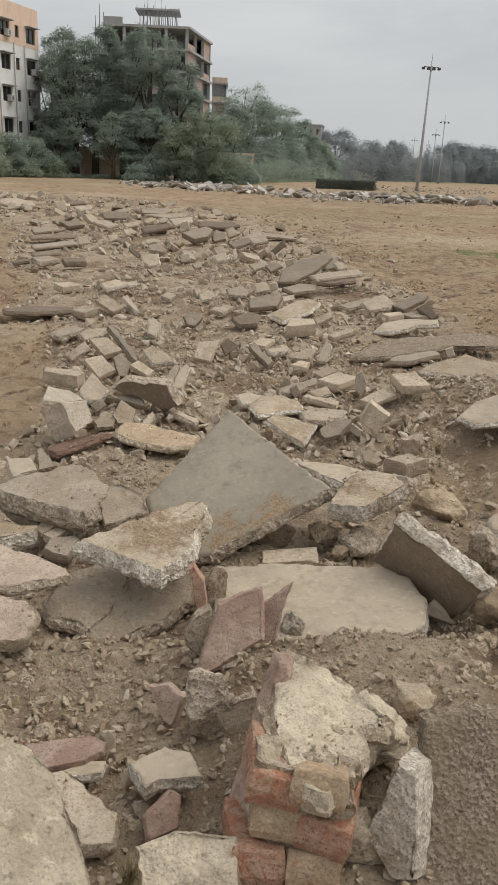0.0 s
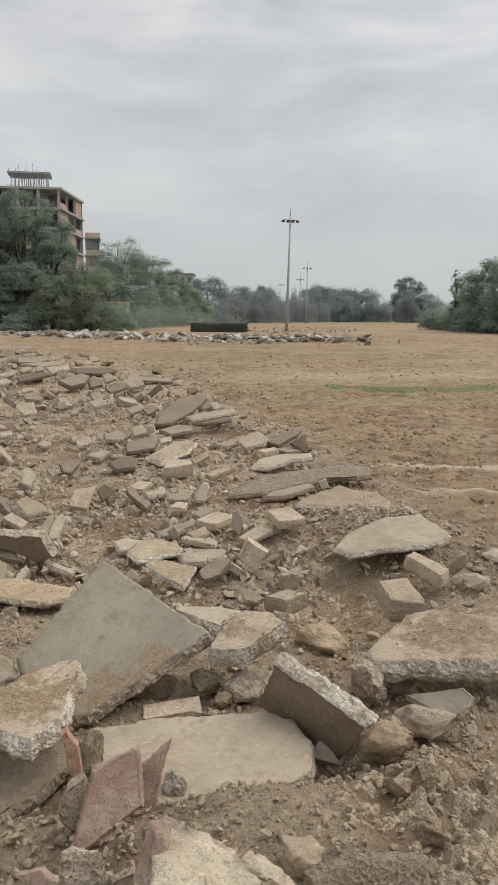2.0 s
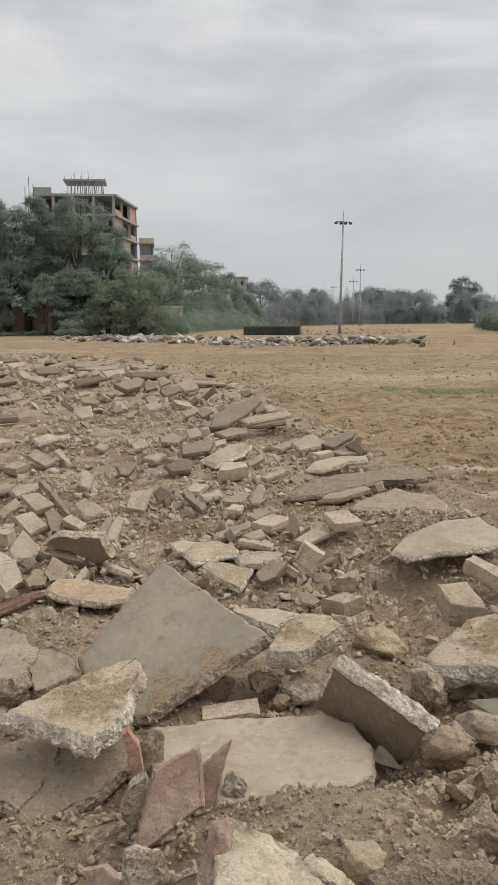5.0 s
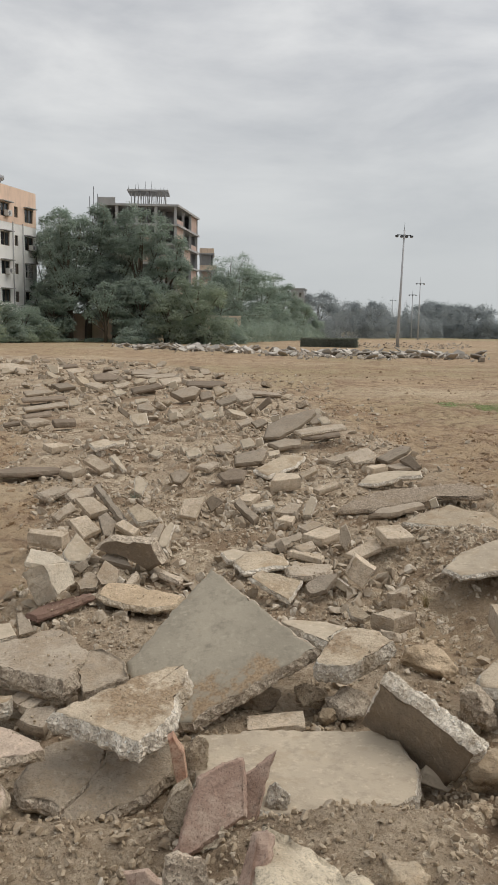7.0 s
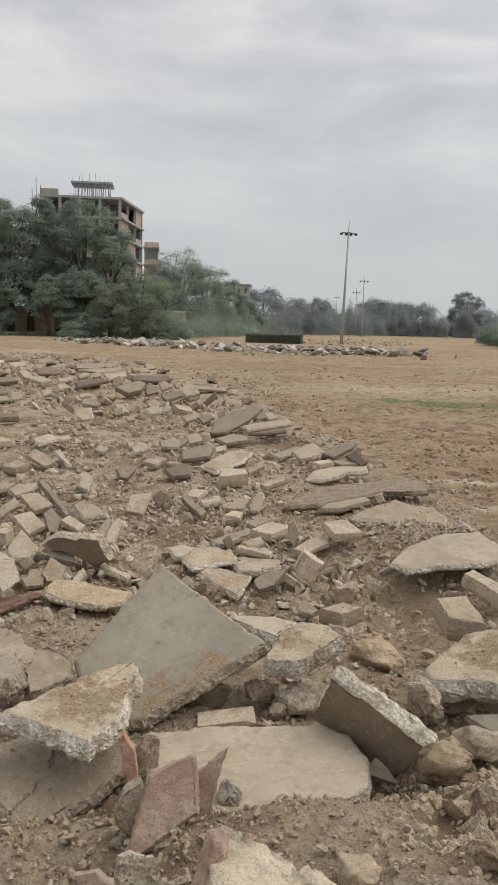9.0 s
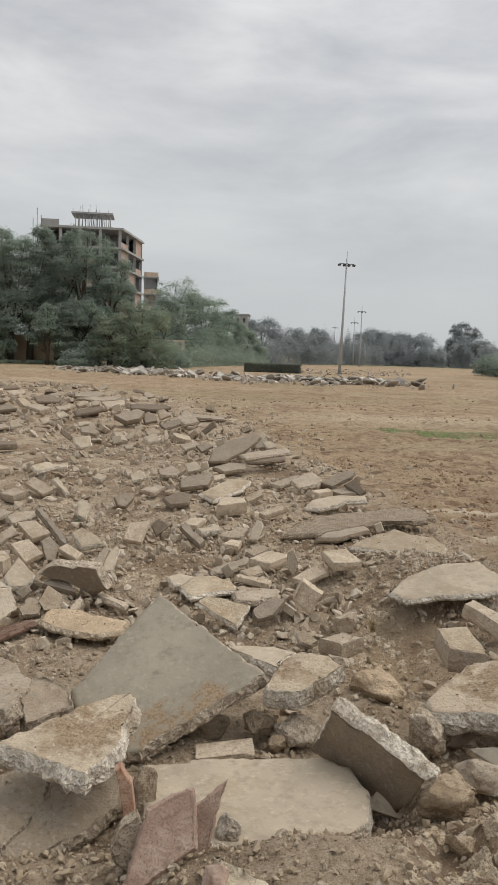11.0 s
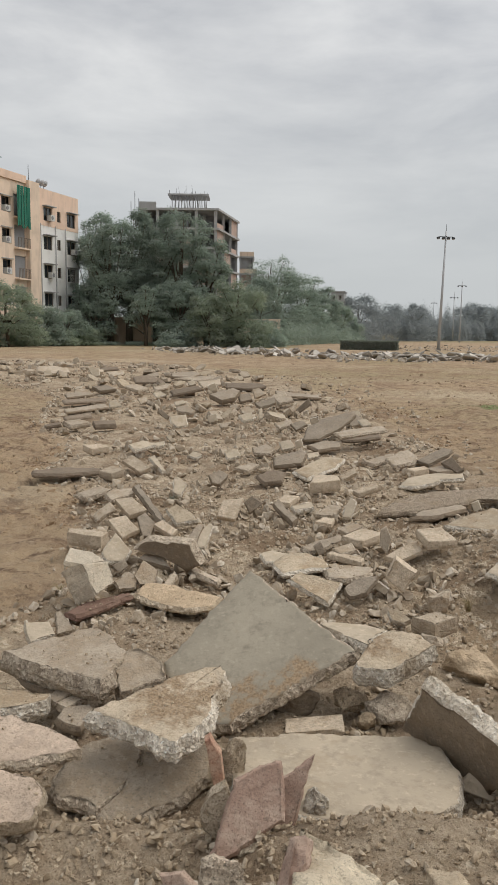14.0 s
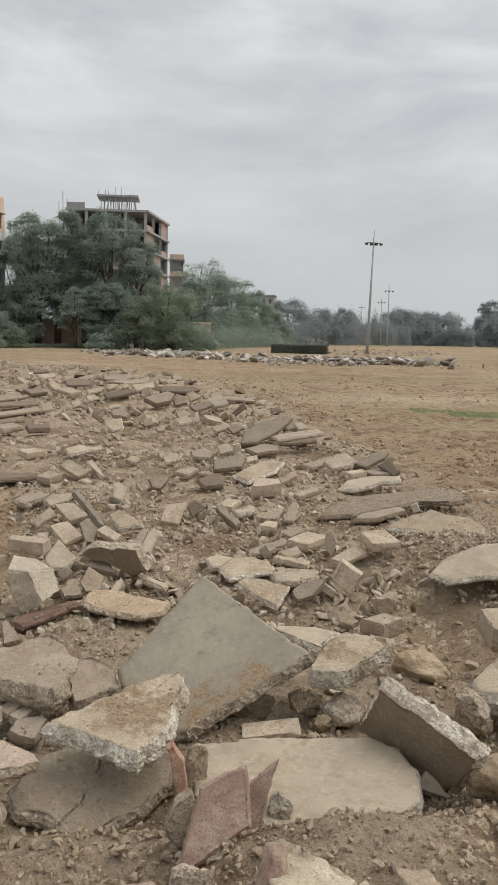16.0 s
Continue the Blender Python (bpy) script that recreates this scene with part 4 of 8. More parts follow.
# ---- floodlight masts ----
def mast(x, y, tall, lean, label, lamps=4):
    root = empty("floodlight_mast", pose(x, y, -0.05, 0, lean, 0), label, "light mast", "floodlight masts")
    bm = bmesh.new()
    add_tube(bm, [(0, 0, 0), (0, 0, tall * 0.5), (0, 0, tall)], [0.17, 0.12, 0.075], 10)
    part("pole", bm, M_STEEL, root)
    part("base_plate", box(-0.28, 0.28, -0.28, 0.28, 0, 0.07), M_DSTEEL, root)
    bm = bmesh.new()
    add_tube(bm, [(0, 0, tall), (0, 0, tall + 0.75)], [0.025, 0.012], 6)
    part("lightning_rod", bm, M_DSTEEL, root)
    bm = bmesh.new()
    add_tube(bm, [(-0.75, 0, tall - 0.55), (0.75, 0, tall - 0.55)], [0.04, 0.04], 6)
    add_tube(bm, [(0, -0.4, tall - 0.55), (0, 0.4, tall - 0.55)], [0.04, 0.04], 6)
    part("crossarm", bm, M_DSTEEL, root)
    for k in range(lamps):
        u = -0.78 + 1.56 * k / (lamps - 1)
        bm = bmesh.new()
        add_box(bm, u - 0.15, u + 0.15, -0.22, 0.12, tall - 0.83 + 0.05 * abs(u), tall - 0.62 + 0.05 * abs(u))
        bmesh.ops.bevel(bm, geom=bm.edges[:], offset=0.04, segments=2, affect='EDGES')
        lamp = part("lamp_head", bm, M_DSTEEL, root)
        part("lens", box(u - 0.11, u + 0.11, -0.19, 0.09, tall - 0.85 + 0.05 * abs(u), tall - 0.832 + 0.05 * abs(u)), M_AC, lamp)


mast(20.05, 87.5, 12.2, 1.5, "tall grey steel floodlight mast with a crossarm, leaning slightly")
mast(43.8, 172.6, 12.2, 0.3, "distant grey steel floodlight mast with a crossarm", 3)
mast(48.8, 198.9, 11.0, 0.0, "far grey steel floodlight mast in haze", 3)
mast(58.0, 262.0, 12.0, 0.0, "far grey steel floodlight mast in haze", 3)


# ---- buildings ----
def holed_wall(length, tall, thick, holes):
    """A wall along x with rectangular openings (x0, x1, z0, z1) right through it; its outer face is at y = 0."""
    xs = sorted({0.0, length, *[h[0] for h in holes], *[h[1] for h in holes]})
    zs = sorted({0.0, tall, *[h[2] for h in holes], *[h[3] for h in holes]})
    bm = bmesh.new()
    for x0, x1 in zip(xs, xs[1:]):
        run = None
        for z0, z1 in zip(zs, zs[1:]):
            cx, cz = (x0 + x1) / 2, (z0 + z1) / 2
            solid = not any(h[0] < cx < h[1] and h[2] < cz < h[3] for h in holes)
            if solid and run is None:
                run = z0
            if run is not None and (not solid or z1 == tall):
                add_box(bm, x0, x1, 0, thick, run, z1 if solid else z0)
                run = None
    bmesh.ops.remove_doubles(bm, verts=bm.verts[:], dist=1e-5)
    return bm


def window(root, x0, x1, z0, z1, shade=True, glass=True, cooler=False, grille=False):
    """A framed window with its pane, concrete sunshade and perhaps a cooler below."""
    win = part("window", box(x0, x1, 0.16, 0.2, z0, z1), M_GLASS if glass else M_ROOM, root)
    bm = bmesh.new()
    t = 0.07
    for b in ((x0, x1, z0, z0 + t), (x0, x1, z1 - t, z1), (x0, x0 + t, z0 + t, z1 - t), (x1 - t, x1, z0 + t, z1 - t), ((x0 + x1) / 2 - t / 2, (x0 + x1) / 2 + t / 2, z0 + t, z1 - t)):
        add_box(bm, b[0], b[1], 0.08, 0.158, b[2], b[3])
    part("frame", bm, M_FRAME, win)
    if shade:
        bm = bmesh.new()
        add_box(bm, x0 - 0.2, x1 + 0.2, -0.55, -0.003, z1 + 0.06, z1 + 0.14)
        part("sunshade", bm, M_RAW, win)
    if grille:
        bm = bmesh.new()
        k = int((x1 - x0) / 0.22)
        for i in range(k + 1):
            u = x0 + (x1 - x0) * i / k
            add_box(bm, u - 0.02, u + 0.02, -0.30, -0.26, z0 - 0.1, z1 + 0.1)
        for z in (z0 - 0.1, (z0 + z1) / 2, z1 + 0.07):
            add_box(bm, x0, x1, -0.262, -0.003, z, z + 0.03)
        part("grille", bm, M_AC, win)
    if cooler:
        cx = x0 + 0.65 * (x1 - x0)
        ac = part("air_conditioner", box(cx - 0.42, cx + 0.42, -0.52, -0.04, z0 + 0.05, z0 + 0.65), M_AC, win)
        bm = bmesh.new()
        add_tube(bm, [(cx - 0.12, -0.56, z0 + 0.35), (cx - 0.12, -0.522, z0 + 0.35)], [0.2, 0.22], 12)
        part("fan_grille", bm, M_ROOM, ac)


def apartment_block():
    """Five storeys seen along the facade: an older tan half with balconies, a newer end with peach and off-white paint."""
    storey, tall = 3.05, 16.6
    root = empty("apartment_building", pose(-22.6, 89.9, 0, 0, 0, 71.9), "five-storey apartment building, peach top and stained off-white walls", "building")
    holes, wins = [], []
    for k in range(5):
        z = 0.9 + storey * k
        for x0, x1, dz, h in ((1.6, 3.3, 0.2, 1.45), (4.35, 5.1, 0.35, 1.15), (6.5, 8.3, 0.05, 1.5)):
            holes.append((x0, x1, z + dz, z + dz + h))
            wins.append((x0, x1, z + dz, z + dz + h, k))
    part("wall", holed_wall(9.0, 3.05 * 4 + 0.55, 0.25, [h for h in holes if h[2] < 12.6]), M_WHITE, root)
    up = bmesh.new()
    up = holed_wall(9.0, tall - 12.75, 0.25, [(a, b, c - 12.75, d - 12.75) for a, b, c, d in holes if c > 12.6])
    bmesh.ops.translate(up, verts=up.verts[:], vec=(0, -0.02, 12.75))
    part("top_wall", up, M_PEACH, root, "peach painted top storey")
    for x0, x1, z0, z1, k in wins:
        wide = x1 - x0 > 1
        window(root, x0, x1, z0, z1, shade=wide, cooler=wide and (k + int(x0)) % 2 == 1 or (x0 > 6 and k in (1, 3)), grille=(x0 > 6 and k == 2))
    part("end_wall", box(8.75, 9.0, 0.252, 12, 0, tall), M_PEACH, root)
    part("back_wall", box(-14, 9.0, 12.002, 12.25, 0, tall), M_PEACH, root)
    part("roof", box(-14, 8.74, 0.26, 11.99, tall - 0.9, tall - 0.65), M_RAW, root)
    for k in range(5):
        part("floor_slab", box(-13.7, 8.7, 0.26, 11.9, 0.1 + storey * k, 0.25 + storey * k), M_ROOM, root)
    # projecting stair tower and the older half
    part("stair_tower", box(-2.5, -0.5, -0.9, 0.24, 0, tall + 0.15), M_TAN, root, "tan projecting stair tower")
    holes2 = []
    for k in range(5):
        z = 0.7 + storey * k
        holes2 += [(2.6, 4.2, z + 0.4, z + 1.75), (7.3, 8.9, z + 0.3, z + 1.75), (9.4, 11.4, z + 0.1, z + 2.25)]
    old = holed_wall(11.48, tall + 0.4, 0.25, holes2)
    bmesh.ops.translate(old, verts=old.verts[:], vec=(-14.0, -0.45, 0))
    part("old_wall", old, M_TAN, root, "stained tan painted wall")
    for a, b, c, d in holes2:
        if b - a < 1.9:
            window(root, a - 14.0, b - 14.0, c, d, True, True, a > 7 and c > 4)
        else:
            part("balcony_slab", box(a - 14.1, b - 13.9, -1.0, -0.453, c - 0.25, c - 0.1), M_TAN, root)
            bm = bmesh.new()
            for i in range(9):
                u = a - 14.05 + (b - a + 0.1) * i / 8
                add_box(bm, u - 0.02, u + 0.02, -0.98, -0.94, c - 0.098, c + 0.85)
            add_box(bm, a - 14.1, b - 13.9, -0.99, -0.93, c + 0.852, c + 0.9)
            part("balcony_railing", bm, M_FRAME, root)
            part("balcony_door", box(a - 14.0, b - 14.0, -0.33, -0.29, c, d), M_ROOM, root)
    for x, z0, z1 in ((-4.9, 11.9, 15.9),):
        bm = bmesh.new()
        n = 14
        for i in range(n):
            u0, u1 = i / n, (i + 1) / n
            add_box(bm, x + 2.3 * u0, x + 2.3 * u1, -1.12 - 0.05 * math.sin(i * 1.9), -1.07 - 0.05 * math.sin(i * 1.9), z0 + 0.15 * math.sin(i * 0.8), z1)
        part("shade_net", bm, M_GREEN, root, "green shade net hung over a balcony")
    part("parapet_band", box(-14.2, -2.52, -0.62, -0.46, tall - 0.2, tall + 0.55), M_PEACH, root)
    bm = bmesh.new()
    for i in range(10):
        add_box(bm, -12 + 0.7 * i, -12 + 0.7 * i + 0.68, 0.5, 3.5, tall + 1.9 + 0.12 * math.sin(i), tall + 1.95 + 0.12 * math.sin(i))
    part("roof_net", bm, M_GREEN, root, "green net canopy on the roof")
    for x, h in ((-10, 4.5), (-0.2, 2.2), (-5.6, 2.2), (-11.9, 2.0), (-6, 2.0)):
        bm = bmesh.new()
        add_tube(bm, [(x, 0.6, tall - 0.7), (x, 0.6, tall + h)], [0.05, 0.03], 6)
        part("antenna_pole", bm, M_DSTEEL, root)
    for x in (1.2, 2.0, 2.6):
        bm = bmesh.new()
        bmesh.ops.create_uvsphere(bm, u_segments=14, v_segments=8, radius=0.42)
        bmesh.ops.delete(bm, geom=[v for v in bm.verts if v.co.z > -0.12], context='VERTS')
        bmesh.ops.solidify(bm, geom=bm.faces[:], thickness=0.03)
        bmesh.ops.rotate(bm, verts=bm.verts[:], matrix=Matrix.Rotation(radians(-60), 3, 'X'))
        bmesh.ops.translate(bm, verts=bm.verts[:], vec=(x, 0.5, tall + 0.75))
        add_tube(bm, [(x, 0.5, tall - 0.7), (x, 0.5, tall + 0.6)], [0.04, 0.04], 6)
        part("satellite_dish", bm, M_STEEL, root)
    for x in (0.9, 3.9, 6.0):
        bm = bmesh.new()
        add_tube(bm, [(x, -0.1, 0.2), (x, -0.1, 12.9)], [0.06, 0.06], 6)
        part("drain_pipe", bm, M_RAW, root)


def frame_building():
    """An unfinished seven-storey concrete frame with some brick infill and a skeleton on the roof."""
    root = empty("unfinished_building", pose(-5.2, 132.0, 0), "unfinished seven-storey concrete frame building with brick infill", "building")
    storey, n, wide, deep = 2.92, 7, 11.5, 15.0
    # the near long side runs to the left from the corner at the origin; the short side runs back and to the right
    xs = [-wide, -9.0, -6.0, -3.0, 0.0]
    ys = [0.0, 5.0, 10.0, deep - 0.3]

    def sk(y):
        return 0.205 * y
    for k in range(1, n + 1):
        bm = bmesh.new()
        vs = [bm.verts.new(p) for z in (storey * k - 0.22, storey * k + 0.1) for p in ((-wide - 0.5, -0.5, z), (0.5, -0.5, z), (0.5 + sk(deep), deep, z), (-wide - 0.5 + sk(deep), deep, z))]
        for f in ((3, 2, 1, 0), (4, 5, 6, 7), (0, 1, 5, 4), (1, 2, 6, 5), (2, 3, 7, 6), (3, 0, 4, 7)):
            bm.faces.new([vs[i] for i in f])
        part("floor_slab", bm, M_RAW, root)
    for i, y in enumerate(ys):
        for j, x in enumerate(xs):
            part("column", box(x + sk(y) - 0.22, x + sk(y) + 0.22, y - 0.22, y + 0.22, 0, storey * n - 0.222), M_RAW, root)
    for k in range(n):
        z = storey * k
        for j, (a, b) in enumerate(zip(xs, xs[1:])):
            if (k * 3 + j * 2) % 4 != 1 and k < 6:
                part("brick_infill", box(a + 0.23, b - 0.23, 0.0, 0.2, z + 0.11, z + (2.85 if (k + j) % 3 == 0 else 1.2)), M_INFILL, root)
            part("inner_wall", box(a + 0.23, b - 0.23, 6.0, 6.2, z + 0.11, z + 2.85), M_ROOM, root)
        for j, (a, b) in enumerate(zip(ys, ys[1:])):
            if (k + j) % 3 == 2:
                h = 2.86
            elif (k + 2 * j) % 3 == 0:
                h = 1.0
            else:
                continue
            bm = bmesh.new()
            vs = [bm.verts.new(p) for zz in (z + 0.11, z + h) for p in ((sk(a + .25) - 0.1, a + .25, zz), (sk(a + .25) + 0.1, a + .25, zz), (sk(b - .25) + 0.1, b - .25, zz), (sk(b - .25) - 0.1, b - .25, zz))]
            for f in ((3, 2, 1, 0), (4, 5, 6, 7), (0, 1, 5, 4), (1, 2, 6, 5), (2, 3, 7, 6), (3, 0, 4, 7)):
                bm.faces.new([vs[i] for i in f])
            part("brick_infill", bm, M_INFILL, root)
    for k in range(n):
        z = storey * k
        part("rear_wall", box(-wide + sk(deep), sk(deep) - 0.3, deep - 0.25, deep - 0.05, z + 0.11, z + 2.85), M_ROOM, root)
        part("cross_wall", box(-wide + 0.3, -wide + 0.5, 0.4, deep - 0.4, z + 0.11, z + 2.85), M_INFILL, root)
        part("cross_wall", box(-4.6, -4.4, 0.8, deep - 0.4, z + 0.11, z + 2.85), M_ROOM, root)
    top = storey * n + 0.1
    part("parapet", box(-wide - 0.4, -9.2, -0.4, -0.2, top, top + 0.9), M_RAW, root)
    props = random.Random(5)
    for k in range(11):
        for y in (2.5, 7.0):
            x, lean = -7.0 + 0.53 * k, props.uniform(-0.22, 0.22)
            bm = bmesh.new()
            add_tube(bm, [(x, y, top), (x + lean, y, top + 2.302)], [0.075, 0.06], 6)
            part("roof_prop", bm, M_RAW, root)
    part("roof_slab", box(-7.6, -1.2, 2.0, 7.5, top + 2.302, top + 2.55), M_RAW, root)
    rnd = random.Random(3)
    for k in range(12):
        x, y = -7.4 + 0.52 * k, rnd.choice((2.4, 7.0))
        bm = bmesh.new()
        add_tube(bm, [(x, y, top + 2.5), (x + rnd.uniform(-.15, .15), y, top + 2.5 + rnd.uniform(0.5, 1.4))], [0.035, 0.02], 5)
        part("rebar", bm, M_DSTEEL, root)
    for x in (-wide - 0.9, -wide - 1.5, -wide - 0.3):
        bm = bmesh.new()
        add_tube(bm, [(x, -0.9, 0), (x, -0.9, top + rnd.uniform(0.6, 2.4))], [0.06, 0.05], 6)
        part("scaffold_pole", bm, M_DSTEEL, root)
    # lower stepped wing behind
    for k in range(5):
        z = storey * k
        part("wing_slab", box(3.5, 8.2 - 0.5 * k, 16, 24, z + 2.85, z + 3.1), M_RAW, root)
        part("wing_wall", box(3.6, 7.8 - 0.5 * k, 16.6, 23.5, z, z + 2.848), M_INFILL if k % 2 else M_RAW, root)
        for x in (3.6, 5.6, 7.5 - 0.5 * k):
            part("wing_column", box(x, x + 0.35, 16.05, 16.4, z, z + 2.848), M_RAW, root)
        part("wing_rail", box(3.6, 8.1 - 0.5 * k, 16.02, 16.045, z + 3.101, z + 3.9), M_TAN, root)


def far_house(x, y, wide, deep, tall, wall, label, rows=2, cols=3):
    root = empty("house", pose(x, y, 0, 0, 0, -12), label, "building")
    holes = [(wide * (c + 0.3) / cols, wide * (c + 0.62) / cols, tall * (r + 0.35) / rows, tall * (r + 0.72) / rows) for r in range(rows) for c in range(cols)]
    part("front_wall", holed_wall(wide, tall, 0.25, holes), wall, root)
    for h in holes:
        window(root, *h, shade=True)
    part("side_wall", box(wide - 0.25, wide, 0.252, deep, 0, tall), wall, root)
    part("side_wall", box(0, 0.25, 0.252, deep, 0, tall), wall, root)
    part("roof", box(-0.2, wide + 0.2, -0.2, deep, tall + 0.002, tall + 0.25), M_RAW, root)
    if wide > 5:
        part("water_tank", box(wide * 0.3, wide * 0.5, 1.5, 3, tall + 0.252, tall + 1.5), M_RAW, root)


apartment_block()
frame_building()
far_house(17.9, 182.0, 2.8, 6, 10.4, M_RAW, "distant plain grey house with a flat roof", 4, 2)
far_house(38.3, 82.6, 1.0, 0.9, 0.95, M_RAW, "small grey concrete box hut under the trees", 0, 1)


def boundary_wall(x0, y0, x1, y1, tall):
    root = empty("boundary_wall", pose(x0, y0, -0.05, 0, 0, math.degrees(math.atan2(y1 - y0, x1 - x0))), "stained reddish plaster boundary wall behind the trees", "wall")
    length = math.hypot(x1 - x0, y1 - y0)
    part("panel", box(0, length, 0, 0.23, 0, tall), M_TAN, root)
    part("coping", box(-0.05, length + 0.05, -0.06, 0.29, tall + 0.002, tall + 0.1), M_TAN, root)
    for k in range(int(length / 3) + 1):
        part("pier", box(3 * k - 0.2, 3 * k + 0.2, -0.12, -0.003, 0, tall), M_TAN, root)


boundary_wall(-24, 97.5, 4, 103, 3.2)


# ---- the strip of broken paving ----

# the large slabs close by
slab("concrete_slab", 0.069, 3.463, 0.238, -22.7, 30.7, [(-0.163, 0.46), (-0.094, 0.43), (0.179, 0.254), (0.47, 0.09), (0.368, -0.018), (0.253, -0.144), (0.139, -0.261), (0.055, -0.369), (-0.021, -0.387), (-0.309, -0.205), (-0.353, -0.139), (-0.3, 0.022), (-0.223, 0.265)], 0.075, [M_GREY, M_BREAK], "large square smooth grey slab propped on one corner", "slab", rough=0.008)
slab("concrete_slab", -0.196, 2.792, 0.301, 4.1, 10.0, [(-0.299, -0.018), (-0.167, 0.059), (-0.021, 0.172), (0.111, 0.243), (0.179, 0.251), (0.195, 0.209), (0.185, 0.11), (0.14, 0.016), (0.126, -0.073), (0.08, -0.123), (0.04, -0.172), (0.01, -0.21), (-0.048, -0.196), (-0.109, -0.135), (-0.18, -0.083), (-0.242, -0.051)], 0.085, [M_SOILED, M_WHITEBREAK], "triangular tan concrete slab with a white broken edge", "slab", rough=0.012)
slab("concrete_slab", -0.468, 2.712, 0.088, 7.1, 14.1, [(-0.133, -0.011), (-0.113, 0.047), (-0.045, 0.146), (0.071, 0.184), (0.174, 0.172), (0.159, 0.03), (0.103, -0.065), (0.019, -0.182), (-0.005, -0.142), (-0.104, -0.108), (-0.126, -0.07)], 0.060, [M_DUSTED, M_BREAK], "cracked dusty concrete slab sloping into the grit", "slab", rough=0.006)
slab("concrete_slab", -0.245, 2.677, 0.073, 7.1, 14.1, [(-0.041, 0.236), (0.111, 0.194), (0.207, 0.172), (0.184, 0.033), (0.106, -0.044), (0.094, -0.072), (-0.018, -0.12), (-0.116, -0.192), (-0.16, -0.174), (-0.197, -0.121), (-0.113, -0.004), (-0.057, 0.091)], 0.060, [M_DUSTED, M_BREAK], "dusty concrete slab broken off along a crack", "slab", rough=0.006)
slab("concrete_slab", -0.669, 3.404, 0.236, 11.7, 6.0, [(-0.309, 0.075), (-0.206, 0.124), (-0.037, 0.21), (0.102, 0.249), (0.143, 0.186), (0.217, 0.005), (0.177, -0.1), (0.135, -0.207), (0.097, -0.246), (0.009, -0.185), (-0.105, -0.1), (-0.222, -0.011)], 0.100, [M_CONC, M_BREAK], "thick dusty concrete slab resting on smaller plates", "slab", rough=0.012)
slab("concrete_slab", -0.803, 3.380, 0.120, 14.0, 10.0, [(-0.114, 0.107), (0.051, 0.003), (0.092, -0.041), (0.038, -0.074), (-0.066, 0.005)], 0.040, [M_DUSK, M_UNDER], "dusty grey paving slab with shade-dark sides lying in rubble", "slab", rough=0.012)
slab("concrete_slab", -0.690, 3.268, 0.130, 12.5, 18.0, [(-0.062, -0.024), (-0.024, 0.028), (0.057, 0.049), (0.063, 0.008), (-0.035, -0.06)], 0.040, [M_CONC, M_BREAK], "dusty broken concrete paving slab lying in rubble", "slab", rough=0.012)
slab("concrete_slab", -0.649, 3.233, 0.110, 12.0, 8.0, [(-0.061, -0.009), (0.024, 0.049), (0.06, 0.015), (-0.023, -0.055)], 0.040, [M_CONC, M_BREAK], "dusty broken concrete paving slab lying in rubble", "slab", rough=0.012)
slab("concrete_slab", -0.845, 3.187, 0.140, 15.5, 4.0, [(-0.11, 0.122), (0.001, 0.059), (0.117, 0.011), (0.099, -0.041), (0.0, -0.07), (-0.107, -0.082)], 0.080, [M_SANDY, M_WHITEBREAK], "sandy tan broken slab with a pale edge", "slab", rough=0.012)
slab("concrete_slab", -0.621, 3.149, 0.090, 11.8, 16.0, [(-0.072, -0.009), (-0.043, 0.046), (0.062, 0.054), (0.075, 0.026), (0.022, -0.074), (-0.043, -0.044)], 0.050, [M_DUSK, M_UNDER], "dusty grey paving slab with shade-dark sides lying in rubble", "slab", rough=0.012)
slab("concrete_slab", -0.966, 3.974, 0.130, 14.2, 26.0, [(-0.077, 0.056), (0.047, 0.056), (0.075, -0.036), (-0.045, -0.076)], 0.060, [M_CREAM, M_WHITEBREAK], "pale cream broken slab lying in rubble", "slab", rough=0.008)
slab("concrete_slab", -0.884, 4.099, 0.130, 12.7, 34.0, [(-0.033, 0.058), (-0.005, 0.074), (0.061, -0.055), (-0.023, -0.076)], 0.040, [M_CONC, M_BREAK], "dusty broken concrete paving slab lying in rubble", "slab", rough=0.012)
slab("concrete_slab", -0.394, 3.351, 0.201, 7.3, 24.0, [(-0.101, 0.017), (-0.04, 0.118), (0.001, 0.126), (0.103, 0.03), (0.115, -0.056), (-0.004, -0.111), (-0.073, -0.125)], 0.120, [M_CONC, M_BREAK], "rough broken concrete lump with a chipped face", "slab", rough=0.012, lump=0.02)
slab("concrete_slab", -0.656, 2.669, 0.236, 14.6, 12.0, [(-0.142, 0.15), (-0.066, 0.144), (-0.027, 0.098), (0.067, 0.034), (0.139, -0.04), (0.149, -0.081), (0.062, -0.097), (-0.046, -0.106), (-0.135, -0.102)], 0.045, [M_PLASTER, M_BREAK], "thin pinkish plaster slab strewn with crumbs", "slab", rough=0.012)
slab("concrete_slab", -0.635, 2.416, 0.161, 15.6, 24.0, [(-0.088, 0.142), (0.042, 0.08), (0.073, 0.031), (0.045, -0.035), (0.034, -0.07), (-0.021, -0.074), (-0.086, -0.075)], 0.060, [M_PLASTER, M_MORTAR], "crumbling plaster slab under a thinner one", "slab", rough=0.012, lump=0.015)
